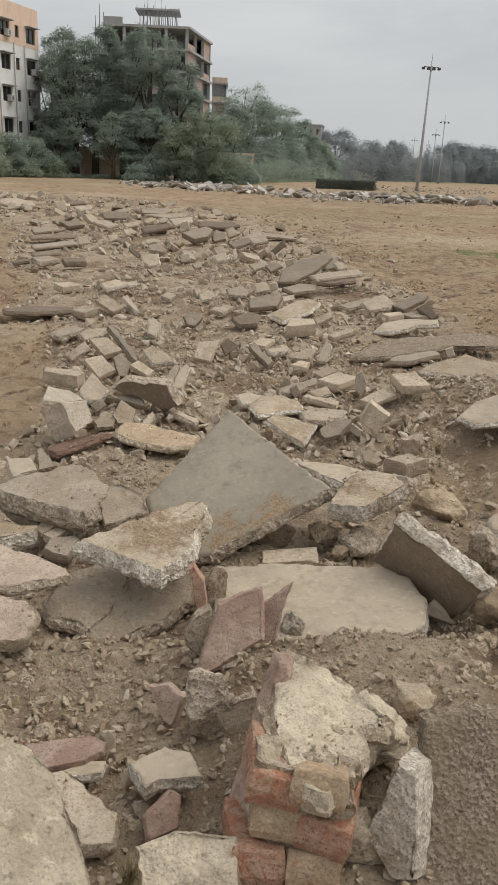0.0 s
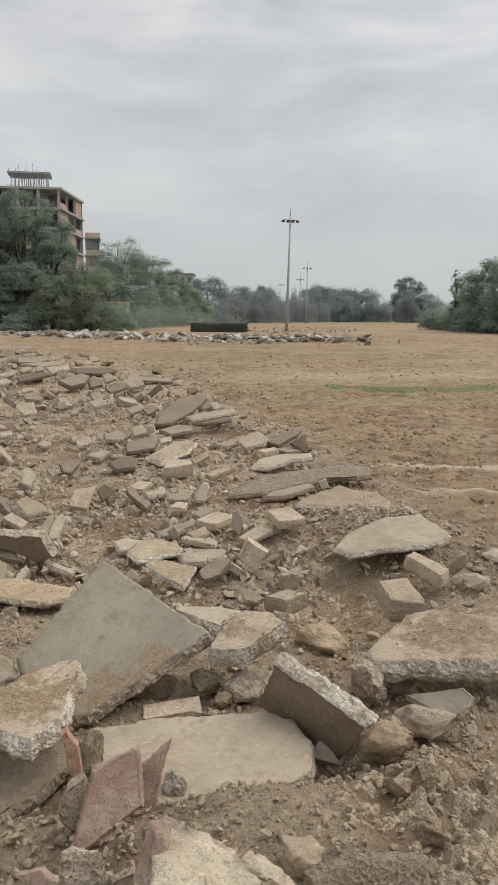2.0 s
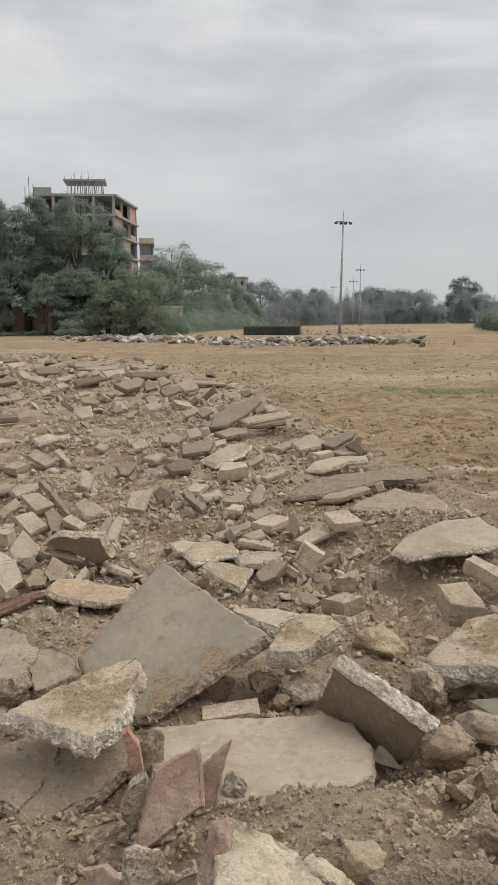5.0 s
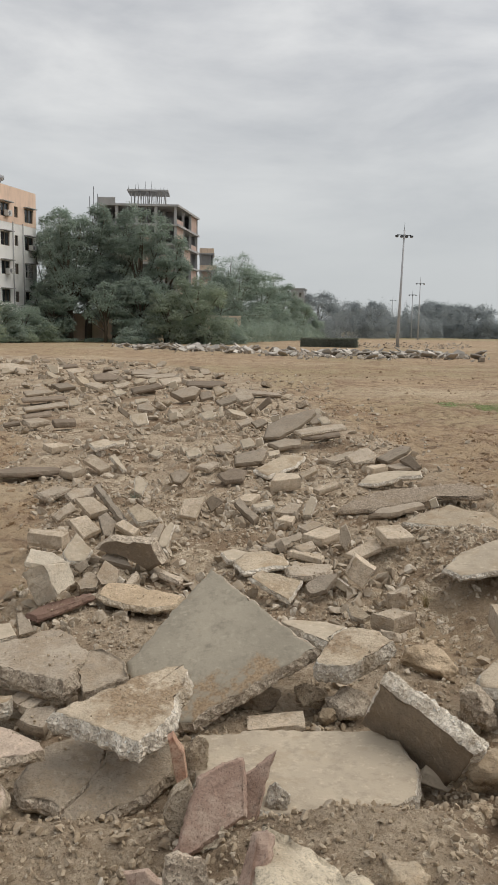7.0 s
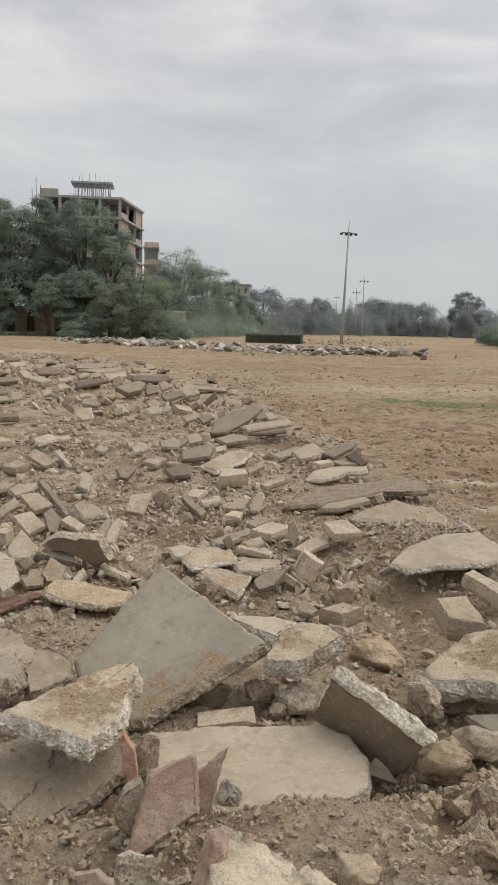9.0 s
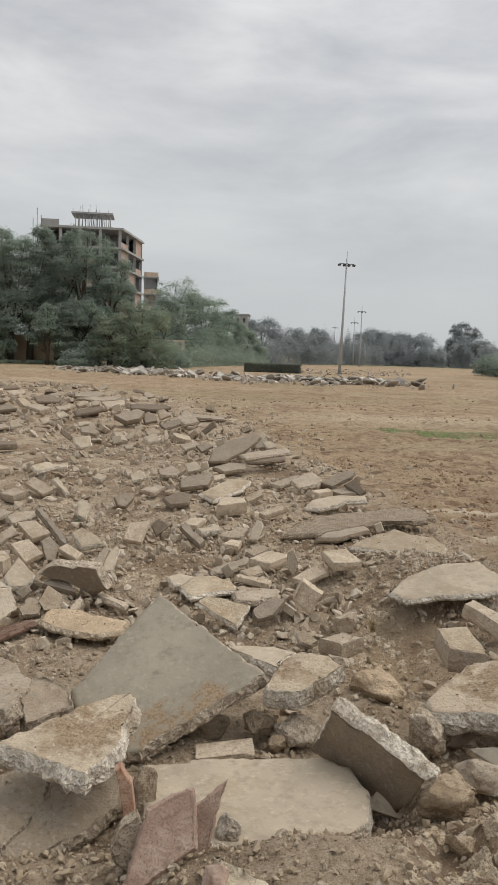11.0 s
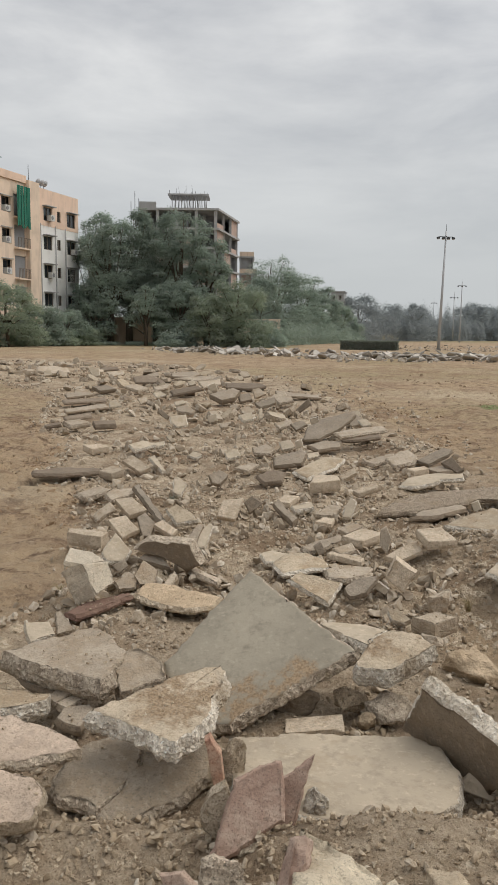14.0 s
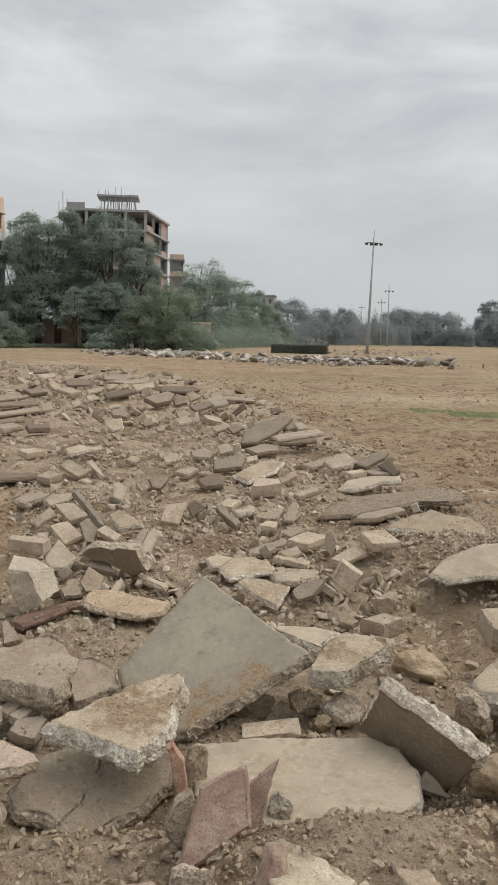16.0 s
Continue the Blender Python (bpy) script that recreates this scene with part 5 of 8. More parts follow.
slab("concrete_slab", 0.669, 3.334, 0.286, -11.3, 18.0, [(-0.149, -0.086), (-0.119, -0.0), (-0.088, 0.084), (0.007, 0.165), (0.122, 0.132), (0.18, 0.076), (0.125, 0.005), (0.05, -0.053), (0.02, -0.091), (-0.014, -0.118), (-0.134, -0.114)], 0.100, [M_SOILED, M_WHITEBREAK], "sandy concrete slab with a rough white front edge", "slab", rough=0.012)
slab("concrete_slab", 0.547, 3.542, 0.300, -8.8, 4.0, [(-0.166, 0.057), (-0.078, 0.086), (0.028, 0.073), (0.137, 0.035), (0.076, -0.059), (0.062, -0.14), (-0.059, -0.052)], 0.060, [M_CREAM, M_WHITEBREAK], "pale cream broken slab lying in rubble", "slab", rough=0.008)
slab("sandstone_tile", 0.065, 2.304, 0.191, -0.8, 58.0, [(-0.103, -0.137), (-0.089, -0.085), (-0.047, 0.057), (-0.036, 0.093), (0.028, 0.125), (0.098, 0.147), (0.107, 0.068), (0.105, -0.012), (0.03, -0.05), (-0.019, -0.086), (-0.075, -0.121)], 0.032, [M_STONE, M_STONE], "broken red sandstone tile leaning on a slab", "tile", rough=0.006)
slab("sandstone_tile", 0.212, 2.406, 0.201, -4.3, 66.0, [(-0.06, -0.115), (-0.04, 0.039), (0.004, 0.07), (0.058, 0.112), (0.033, 0.034), (0.015, -0.023), (-0.011, -0.117)], 0.028, [M_STONE, M_STONE], "red sandstone shard standing beside a larger tile", "tile", rough=0.006)
slab("sandstone_tile", -0.040, 2.535, 0.230, 0.9, 86.0, [(-0.033, 0.068), (-0.016, 0.079), (0.02, 0.025), (0.03, -0.084), (-0.001, -0.088)], 0.050, [M_BRICKD, M_BRICKD], "thin red brick shard with mortar on its face", "tile", rough=0.006)
slab("concrete_slab", -0.027, 2.352, 0.160, 0.7, 86.0, [(-0.051, -0.016), (-0.019, 0.058), (0.026, 0.087), (0.045, 0.029), (0.037, -0.025), (0.002, -0.08), (-0.039, -0.052)], 0.060, [M_MORTAR, M_MORTAR], "pale angular mortar lump", "slab", rough=0.014)
slab("concrete_slab", 0.287, 1.650, 0.356, -10.0, 4.0, [(-0.14, 0.291), (-0.067, 0.246), (0.019, 0.178), (0.094, 0.098), (0.149, 0.056), (0.14, 0.013), (0.079, 0.0), (0.09, -0.061), (0.081, -0.11), (0.037, -0.109), (0.036, -0.174), (0.014, -0.229), (-0.037, -0.213), (-0.091, -0.128), (-0.121, -0.06), (-0.14, 0.036), (-0.144, 0.167)], 0.070, [M_PALE, M_MORTAR], "plaster-crusted piece of broken wall over brickwork", "slab", rough=0.014, lump=0.03)
slab("concrete_slab", -0.106, 1.799, 0.100, 3.4, 4.0, [(-0.097, 0.018), (-0.001, 0.078), (0.068, 0.052), (0.097, -0.038), (-0.015, -0.043), (-0.051, -0.066)], 0.050, [M_CREAM, M_WHITEBREAK], "grey-tan paver fragment in the rubble", "slab", rough=0.008)
slab("concrete_slab", 0.477, 2.657, 0.130, 0.0, 0.0, [(-0.479, 0.249), (-0.181, 0.275), (0.206, 0.264), (0.296, 0.163), (0.317, -0.004), (0.263, -0.184), (0.182, -0.239), (-0.155, -0.277), (-0.450, -0.248)], 0.11, [M_CREAM, M_WHITEBREAK], "large flat cream paving slab half buried in grit", "slab", rough=0.007)
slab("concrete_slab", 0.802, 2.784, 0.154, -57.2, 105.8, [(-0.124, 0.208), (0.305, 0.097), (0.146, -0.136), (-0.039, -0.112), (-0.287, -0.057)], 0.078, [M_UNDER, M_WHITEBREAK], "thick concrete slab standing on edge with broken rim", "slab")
rock("concrete_chunk", -0.41, 3.18, 0.01, 0.18, 0.14, 0.10, -1, M_BREAK, "rough broken concrete chunk in the rubble", "rubble", boxy=0.6)

# red sandstone tiles and the broken brickwork in front
rock("concrete_chunk", 0.02, 2.66, 0.06, 0.09, 0.07, 0.19, -11, M_MORTAR, "pale mortar lump behind a brick shard", "rubble", boxy=0.6)
rock("concrete_chunk", 0.28, 2.45, 0.06, 0.09, 0.08, 0.14, 4, M_WHITEBREAK, "rough broken concrete chunk in the rubble", "rubble", boxy=0.6)
slab("sandstone_tile", 0.119, 1.709, 0.260, -75.0, 62.6, [(-0.129, 0.177), (-0.095, 0.195), (0.157, -0.136), (0.067, -0.235)], 0.05, [M_STONE, M_STONE], "long red sandstone slab leaning on brickwork", "tile", rough=0.006)
rock("concrete_chunk", 0.43, 1.84, 0.14, 0.25, 0.20, 0.09, -6, M_PALE, "plaster-coated lump with rounded edges", "rubble", boxy=0.6)
rock("concrete_chunk", 0.49, 1.85, 0.08, 0.15, 0.12, 0.10, -8, M_PALE, "rounded pale concrete lump", "rubble", boxy=0.6)
slab("concrete_slab", 0.641, 1.608, 0.245, -10.9, 60.4, [(-0.126, 0.110), (-0.060, 0.134), (-0.012, 0.150), (0.148, 0.145), (0.170, -0.252), (-0.120, -0.288)], 0.1, [M_AGG, M_AGG], "dark slab with exposed coarse aggregate, leaning", "slab")
slab("concrete_slab", 0.456, 1.536, 0.165, -37.5, 72.6, [(-0.039, 0.137), (0.006, 0.133), (0.034, 0.039), (0.063, -0.110), (0.010, -0.135), (-0.074, -0.064)], 0.13, [M_WHITEBREAK, M_WHITEBREAK], "pale broken concrete wedge", "slab")
rock("concrete_chunk", 0.55, 1.93, 0.03, 0.13, 0.10, 0.12, -23, M_BREAK, "rough broken concrete chunk in the rubble", "rubble", boxy=0.6)
rock("concrete_chunk", 0.58, 1.97, 0.12, 0.15, 0.12, 0.11, -15, M_SANDY, "tan rounded stone on the earth mound", "rubble", boxy=0.6)
rock("concrete_chunk", 0.35, 1.60, -0.04, 0.18, 0.14, 0.19, -18, M_BREAK, "rough broken concrete chunk in the rubble", "rubble", boxy=0.6)
slab("concrete_slab", -0.365, 1.403, 0.326, 26.3, 28.9, [(-0.077, 0.245), (-0.019, 0.179), (0.037, 0.120), (0.073, 0.006), (0.080, -0.140), (0.064, -0.231), (-0.159, -0.178)], 0.12, [M_PALE, M_MORTAR], "large pale plaster slab with lichen stains", "slab", lump=0.012)
slab("concrete_slab", -0.019, 1.409, 0.150, -12.0, 35.2, [(-0.065, 0.077), (0.079, 0.084), (0.100, -0.012), (0.109, -0.085), (-0.081, -0.095), (-0.143, 0.031)], 0.11, [M_PALE, M_MORTAR], "pale mortar-covered brick chunk", "slab", lump=0.03)
slab("sandstone_tile", -0.360, 1.921, 0.053, 2.9, 10.9, [(-0.147, 0.028), (0.042, 0.049), (0.084, 0.024), (0.076, -0.007), (0.027, -0.035), (-0.083, -0.058)], 0.035, [M_STONE, M_STONE], "flat red sandstone tile in the grit", "tile", rough=0.006)
slab("sandstone_tile", -0.324, 1.877, 0.030, 0.0, 0.0, [(-0.063, -0.009), (0.005, 0.028), (0.048, 0.028), (0.042, -0.017), (-0.032, -0.031)], 0.03, [M_CREAM, M_WHITEBREAK], "pale tile fragment in the grit", "tile", rough=0.006)
slab("concrete_slab", -0.308, 1.716, 0.044, 10.9, 7.0, [(-0.087, 0.127), (-0.051, 0.134), (0.083, -0.032), (0.069, -0.117), (-0.015, -0.112)], 0.05, [M_CONC, M_BREAK], "dusty broken concrete paving slab lying in rubble", "slab")
rock("concrete_chunk", -0.18, 1.85, -0.02, 0.09, 0.07, 0.10, -2, M_CREAM, "pale paver fragment in the rubble", "rubble", boxy=0.6)
slab("sandstone_tile", -0.119, 2.121, 0.062, -17.9, 64.9, [(-0.070, 0.040), (-0.007, 0.056), (0.049, 0.029), (0.027, -0.067), (0.001, -0.058)], 0.04, [M_STONE, M_STONE], "triangular red-grey tile shard", "tile")
rock("concrete_chunk", 0.00, 2.04, 0.00, 0.17, 0.13, 0.23, -10, M_BREAK, "pale rough lump of aggregate concrete", "rubble", boxy=0.6)
slab("concrete_slab", 0.094, 2.010, 0.104, 12.8, 83.5, [(-0.068, 0.015), (-0.006, 0.047), (0.051, 0.057), (0.062, -0.045), (-0.039, -0.074)], 0.03, [M_CONC, M_BREAK], "dusty broken concrete paving slab lying in rubble", "slab")
rock("brick", 0.11, 2.23, 0.02, 0.08, 0.07, 0.06, -10, M_BRICK, "orange-red brick fragment in the rubble", "brick", boxy=0.6)
rock("concrete_chunk", -0.29, 2.02, -0.06, 0.07, 0.06, 0.12, 18, M_CREAM, "rough broken concrete chunk in the rubble", "rubble", boxy=0.6)
rock("brick", -0.50, 2.00, -0.05, 0.06, 0.04, 0.08, 22, M_BRICK, "red brick with mortar stuck to it", "brick", boxy=0.6)
rock("concrete_chunk", 0.21, 1.70, -0.02, 0.10, 0.08, 0.16, 0, M_STONE, "reddish stone lump in the rubble", "rubble", boxy=0.6)
slab("sandstone_tile", -0.099, 1.687, 0.048, 17.9, 49.7, [(-0.050, 0.002), (0.022, 0.053), (0.048, 0.037), (0.029, -0.041), (-0.050, -0.051)], 0.05, [M_STONE, M_STONE], "reddish stone fragment in the grit", "tile")
rock("concrete_chunk", 0.10, 2.30, 0.03, 0.14, 0.11, 0.10, 5, M_MORTAR, "rough broken concrete chunk in the rubble", "rubble", boxy=0.6)
rock("concrete_chunk", 0.29, 2.42, 0.04, 0.06, 0.05, 0.13, -4, M_WHITEBREAK, "rough broken concrete chunk in the rubble", "rubble", boxy=0.6)
rock("concrete_chunk", -0.25, 2.00, -0.06, 0.04, 0.03, 0.04, 16, M_CREAM, "rough broken concrete chunk in the rubble", "rubble", boxy=0.6)
rock("concrete_chunk", -0.11, 2.11, -0.06, 0.05, 0.04, 0.04, -7, M_BREAK, "rough broken concrete chunk in the rubble", "rubble", boxy=0.6)
rock("concrete_chunk", -0.34, 2.12, -0.06, 0.05, 0.04, 0.05, 12, M_BREAK, "rough broken concrete chunk in the rubble", "rubble", boxy=0.6)
rock("concrete_chunk", -0.48, 2.09, -0.06, 0.08, 0.06, 0.07, 17, M_BREAK, "rough broken concrete chunk in the rubble", "rubble", boxy=0.6)
rock("concrete_chunk", 0.28, 1.77, -0.02, 0.04, 0.03, 0.05, -9, M_MORTAR, "rough broken concrete chunk in the rubble", "rubble", boxy=0.6)

# slabs and heaps on the right
slab("concrete_slab", 1.630, 3.278, 0.225, -31.4, 6.4, [(-0.362, -0.236), (-0.266, 0.146), (-0.161, 0.232), (0.214, 0.234), (0.387, 0.189), (0.392, -0.039), (0.117, -0.191), (-0.320, -0.335)], 0.1, [M_SOILED, M_WHITEBREAK], "large flat sandy concrete slab over a hollow", "slab")
slab("concrete_block", 1.588, 3.905, 0.230, -13.8, 9.2, [(-0.108, 0.102), (0.051, 0.141), (0.121, -0.141), (-0.063, -0.103)], 0.13, [M_SANDY, M_CONC], "concrete block crusted with earth on top", "block", rough=0.004)
slab("concrete_block", 1.045, 4.175, 0.145, -14.0, 13.4, [(-0.119, -0.016), (0.004, 0.058), (0.114, 0.028), (0.001, -0.069)], 0.1, [M_BLOCK, M_BLOCK], "cream concrete kerb block with chipped edges", "block")
rock("concrete_chunk", 1.13, 3.78, -0.10, 0.30, 0.30, 0.22, -17, M_TANP, "tan flaking concrete lump", "rubble", boxy=0.6)
rock("concrete_chunk", 1.15, 3.14, 0.04, 0.18, 0.15, 0.18, -30, M_BREAK, "rough broken concrete chunk in the rubble", "rubble", boxy=0.6)
rock("concrete_chunk", 1.30, 2.85, 0.00, 0.29, 0.23, 0.16, -14, M_CONC, "rounded grey concrete lump", "rubble", boxy=0.3)
slab("concrete_slab", 1.369, 2.826, 0.165, -24.5, 41.8, [(-0.152, 0.000), (-0.019, 0.032), (0.066, 0.056), (0.114, 0.019), (0.054, -0.060), (-0.063, -0.047)], 0.06, [M_GREY, M_BREAK], "dusty broken concrete paving slab lying in rubble", "slab")
rock("clod", 1.04, 2.60, 0.06, 0.23, 0.19, 0.16, -13, M_CLOD, "crumbly clod of dry earth and grit", "earth", boxy=0.2)
rock("clod", 1.17, 2.32, 0.08, 0.20, 0.16, 0.14, -26, M_CLOD, "crumbly clod of dry earth and grit", "earth", boxy=0.2)
rock("clod", 1.00, 2.28, 0.08, 0.18, 0.15, 0.13, -29, M_CLOD, "crumbly clod of dry earth and grit", "earth", boxy=0.2)
rock("clod", 1.13, 2.14, 0.08, 0.16, 0.13, 0.12, -18, M_CLOD, "crumbly clod of dry earth and grit", "earth", boxy=0.2)
rock("clod", 0.97, 2.04, 0.11, 0.15, 0.12, 0.11, -24, M_CLOD, "crumbly clod of dry earth and grit", "earth", boxy=0.2)
rock("clod", 0.91, 2.36, 0.08, 0.12, 0.10, 0.09, -12, M_CLOD, "crumbly clod of dry earth and grit", "earth", boxy=0.2)
rock("clod", 1.13, 1.97, 0.08, 0.13, 0.11, 0.10, -22, M_CLOD, "crumbly clod of dry earth and grit", "earth", boxy=0.2)
rock("concrete_chunk", 0.87, 2.72, 0.01, 0.14, 0.11, 0.07, -17, M_CREAM, "rough broken concrete chunk in the rubble", "rubble", boxy=0.6)
slab("concrete_block", 1.983, 4.511, 0.170, -4.4, 12.5, [(-0.103, 0.101), (-0.040, 0.155), (0.117, -0.060), (0.044, -0.156), (-0.017, -0.040)], 0.1, [M_BLOCK, M_BLOCK], "long narrow kerb block in the grit", "block")
rock("brick", 2.21, 4.57, 0.06, 0.14, 0.11, 0.16, -28, M_SANDY, "tan brick fragment in the rubble", "brick", boxy=0.6)
rock("concrete_chunk", 2.64, 4.88, 0.03, 0.24, 0.20, 0.09, -26, M_CONC, "rough broken concrete chunk in the rubble", "rubble", boxy=0.6)
rock("concrete_chunk", 2.22, 4.37, 0.04, 0.20, 0.16, 0.11, -29, M_CREAM, "rough broken concrete chunk in the rubble", "rubble", boxy=0.6)
rock("concrete_chunk", 2.15, 4.87, 0.04, 0.20, 0.16, 0.09, -32, M_BREAK, "rough broken concrete chunk in the rubble", "rubble", boxy=0.6)
rock("concrete_chunk", 1.78, 4.39, 0.04, 0.09, 0.07, 0.07, -27, M_BREAK, "rough broken concrete chunk in the rubble", "rubble", boxy=0.6)
rock("concrete_chunk", 1.15, 4.58, 0.02, 0.14, 0.11, 0.17, -7, M_CONC, "rough broken concrete chunk in the rubble", "rubble", boxy=0.6)
rock("concrete_chunk", 1.01, 4.11, 0.00, 0.13, 0.10, 0.09, -25, M_CONC, "rough broken concrete chunk in the rubble", "rubble", boxy=0.6)
rock("concrete_chunk", 1.52, 5.07, 0.04, 0.13, 0.11, 0.08, -28, M_BREAK, "rough broken concrete chunk in the rubble", "rubble", boxy=0.6)
rock("concrete_block", 0.34, 3.20, -0.01, 0.26, 0.12, 0.05, -2, M_BLOCK, "cream concrete kerb block with chipped edges", "block", boxy=0.9, lean=(4, -6))
rock("concrete_chunk", 1.18, 3.13, 0.02, 0.13, 0.10, 0.09, -21, M_BREAK, "rough broken concrete chunk in the rubble", "rubble", boxy=0.6)
rock("concrete_chunk", 0.65, 3.28, 0.00, 0.20, 0.16, 0.14, -15, M_BREAK, "rough broken concrete chunk in the rubble", "rubble", boxy=0.6)
rock("clod", 0.51, 3.38, 0.00, 0.16, 0.13, 0.12, 3, M_CLOD, "crumbly clod of dry earth and grit", "earth", boxy=0.2)
rock("clod", 0.55, 3.21, 0.00, 0.10, 0.08, 0.08, -17, M_CLOD, "crumbly clod of dry earth and grit", "earth", boxy=0.2)
# M_UNDER instead of M_CLOD, so the hollow's shade sits in the colour
rock("clod", 0.27, 3.39, -0.02, 0.24, 0.19, 0.16, -7, M_UNDER, "earth lump under a slab, coloured dark for the hollow's shade", "earth", boxy=0.2)
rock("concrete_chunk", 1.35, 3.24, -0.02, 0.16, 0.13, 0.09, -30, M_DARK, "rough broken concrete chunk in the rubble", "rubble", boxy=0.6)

# the face is M_UNDER: its darkness is shade put into the colour
slab("concrete_slab", -0.429, 5.165, 0.190, -19.0, 102.3, [(-0.268, 0.013), (-0.132, 0.091), (0.143, 0.093), (0.205, -0.050), (0.105, -0.112), (-0.053, -0.034)], 0.1, [M_UNDER, M_BREAK], "thick concrete slab propped over a hollow, face coloured as shaded", "slab")
# the far reach of the strip
# sides of the dusty grey slabs take M_UNDER as shaded edges
slab("concrete_slab", -6.650, 28.584, 0.264, 13.1, 14.0, [(-0.536, 0.348), (0.006, 0.462), (0.507, 0.126), (0.566, -0.306), (-0.008, -0.476), (-0.535, -0.153)], 0.088, [M_CONC, M_BREAK], "dusty broken concrete paving slab lying in rubble", "slab", rough=0.012)
slab("concrete_slab", -7.691, 37.515, 0.253, 11.6, 86.0, [(-0.145, 0.054), (0.071, 0.154), (0.135, -0.031), (-0.061, -0.177)], 0.115, [M_CREAM, M_WHITEBREAK], "pale cream broken slab lying in rubble", "slab", rough=0.008)
slab("concrete_slab", -6.299, 26.387, 0.259, 13.4, 56.0, [(-0.112, 0.084), (0.088, 0.109), (0.146, -0.064), (-0.121, -0.129)], 0.102, [M_CREAM, M_WHITEBREAK], "pale cream broken slab lying in rubble", "slab", rough=0.008)
slab("concrete_slab", -4.963, 27.222, 0.261, 10.3, 58.0, [(-0.225, 0.169), (0.121, 0.141), (0.165, -0.132), (-0.062, -0.178)], 0.083, [M_CREAM, M_WHITEBREAK], "pale cream broken slab lying in rubble", "slab", rough=0.008)
slab("concrete_slab", -5.180, 31.428, 0.197, 9.4, 12.0, [(-0.342, 0.098), (0.304, 0.251), (0.339, -0.061), (-0.301, -0.287)], 0.072, [M_DARK, M_DARK], "dark brown slab lying over a gap", "slab", rough=0.012)
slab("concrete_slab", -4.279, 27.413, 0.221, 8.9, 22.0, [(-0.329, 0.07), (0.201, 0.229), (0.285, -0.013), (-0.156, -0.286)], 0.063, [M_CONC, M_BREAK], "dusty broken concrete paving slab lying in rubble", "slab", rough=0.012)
slab("concrete_slab", -2.895, 24.116, 0.232, 6.8, 14.0, [(-0.382, 0.189), (0.011, 0.385), (0.401, 0.056), (0.271, -0.314), (-0.301, -0.316)], 0.073, [M_DARK, M_DARK], "dark brown slab lying over a gap", "slab", rough=0.012)
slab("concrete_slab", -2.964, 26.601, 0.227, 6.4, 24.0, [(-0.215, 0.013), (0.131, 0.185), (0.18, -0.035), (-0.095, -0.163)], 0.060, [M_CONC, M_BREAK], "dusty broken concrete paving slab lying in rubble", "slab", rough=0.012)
slab("concrete_slab", -1.950, 26.924, 0.229, 4.1, 10.0, [(-0.48, 0.144), (0.227, 0.478), (0.471, 0.047), (0.221, -0.364), (-0.438, -0.305)], 0.081, [M_DUSK, M_UNDER], "dusty grey paving slab with shade-dark sides lying in rubble", "slab", rough=0.012)
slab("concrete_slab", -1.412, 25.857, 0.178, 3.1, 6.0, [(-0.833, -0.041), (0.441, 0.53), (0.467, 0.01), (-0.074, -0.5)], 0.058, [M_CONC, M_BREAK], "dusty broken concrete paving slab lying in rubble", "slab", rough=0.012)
slab("concrete_slab", -3.486, 20.457, 0.211, 9.7, 14.0, [(-0.296, 0.114), (0.101, 0.231), (0.294, -0.096), (-0.1, -0.25)], 0.094, [M_DUSK, M_UNDER], "dusty grey paving slab with shade-dark sides lying in rubble", "slab", rough=0.012)
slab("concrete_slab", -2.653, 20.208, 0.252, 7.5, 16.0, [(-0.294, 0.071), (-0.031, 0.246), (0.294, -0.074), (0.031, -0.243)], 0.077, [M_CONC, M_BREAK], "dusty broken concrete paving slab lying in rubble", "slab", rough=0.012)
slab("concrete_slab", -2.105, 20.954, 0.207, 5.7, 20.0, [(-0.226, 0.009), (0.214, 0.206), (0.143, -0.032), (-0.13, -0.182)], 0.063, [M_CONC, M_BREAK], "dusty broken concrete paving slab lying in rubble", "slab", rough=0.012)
slab("concrete_slab", -1.393, 19.455, 0.255, 4.1, 16.0, [(-0.362, -0.051), (0.278, 0.299), (0.379, 0.085), (-0.295, -0.332)], 0.073, [M_DARK, M_DARK], "dark brown slab lying over a gap", "slab", rough=0.012)
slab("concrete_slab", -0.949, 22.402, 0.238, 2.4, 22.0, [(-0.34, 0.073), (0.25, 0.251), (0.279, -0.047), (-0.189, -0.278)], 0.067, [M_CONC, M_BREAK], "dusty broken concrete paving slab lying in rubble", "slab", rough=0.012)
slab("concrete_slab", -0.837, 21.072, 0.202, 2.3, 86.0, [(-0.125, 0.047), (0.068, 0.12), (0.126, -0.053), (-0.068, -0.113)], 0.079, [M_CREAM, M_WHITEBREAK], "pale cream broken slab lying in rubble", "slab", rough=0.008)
slab("concrete_slab", -0.365, 17.672, 0.294, 1.2, 24.0, [(-0.393, -0.014), (0.108, 0.288), (0.262, 0.151), (0.144, -0.145), (-0.121, -0.28)], 0.120, [M_DUSK, M_UNDER], "dusty grey paving slab with shade-dark sides lying in rubble", "slab", rough=0.012)
slab("concrete_slab", 0.023, 22.429, 0.175, -0.1, 6.0, [(-0.555, 0.369), (0.392, 0.389), (0.536, -0.016), (0.164, -0.426), (-0.537, -0.316)], 0.067, [M_DARK, M_DARK], "dark brown slab lying over a gap", "slab", rough=0.012)
slab("concrete_slab", -3.733, 18.550, 0.188, 11.4, 8.0, [(-0.304, 0.053), (0.174, 0.268), (0.373, 0.004), (-0.244, -0.325)], 0.050, [M_DUSK, M_UNDER], "dusty grey paving slab with shade-dark sides lying in rubble", "slab", rough=0.012)
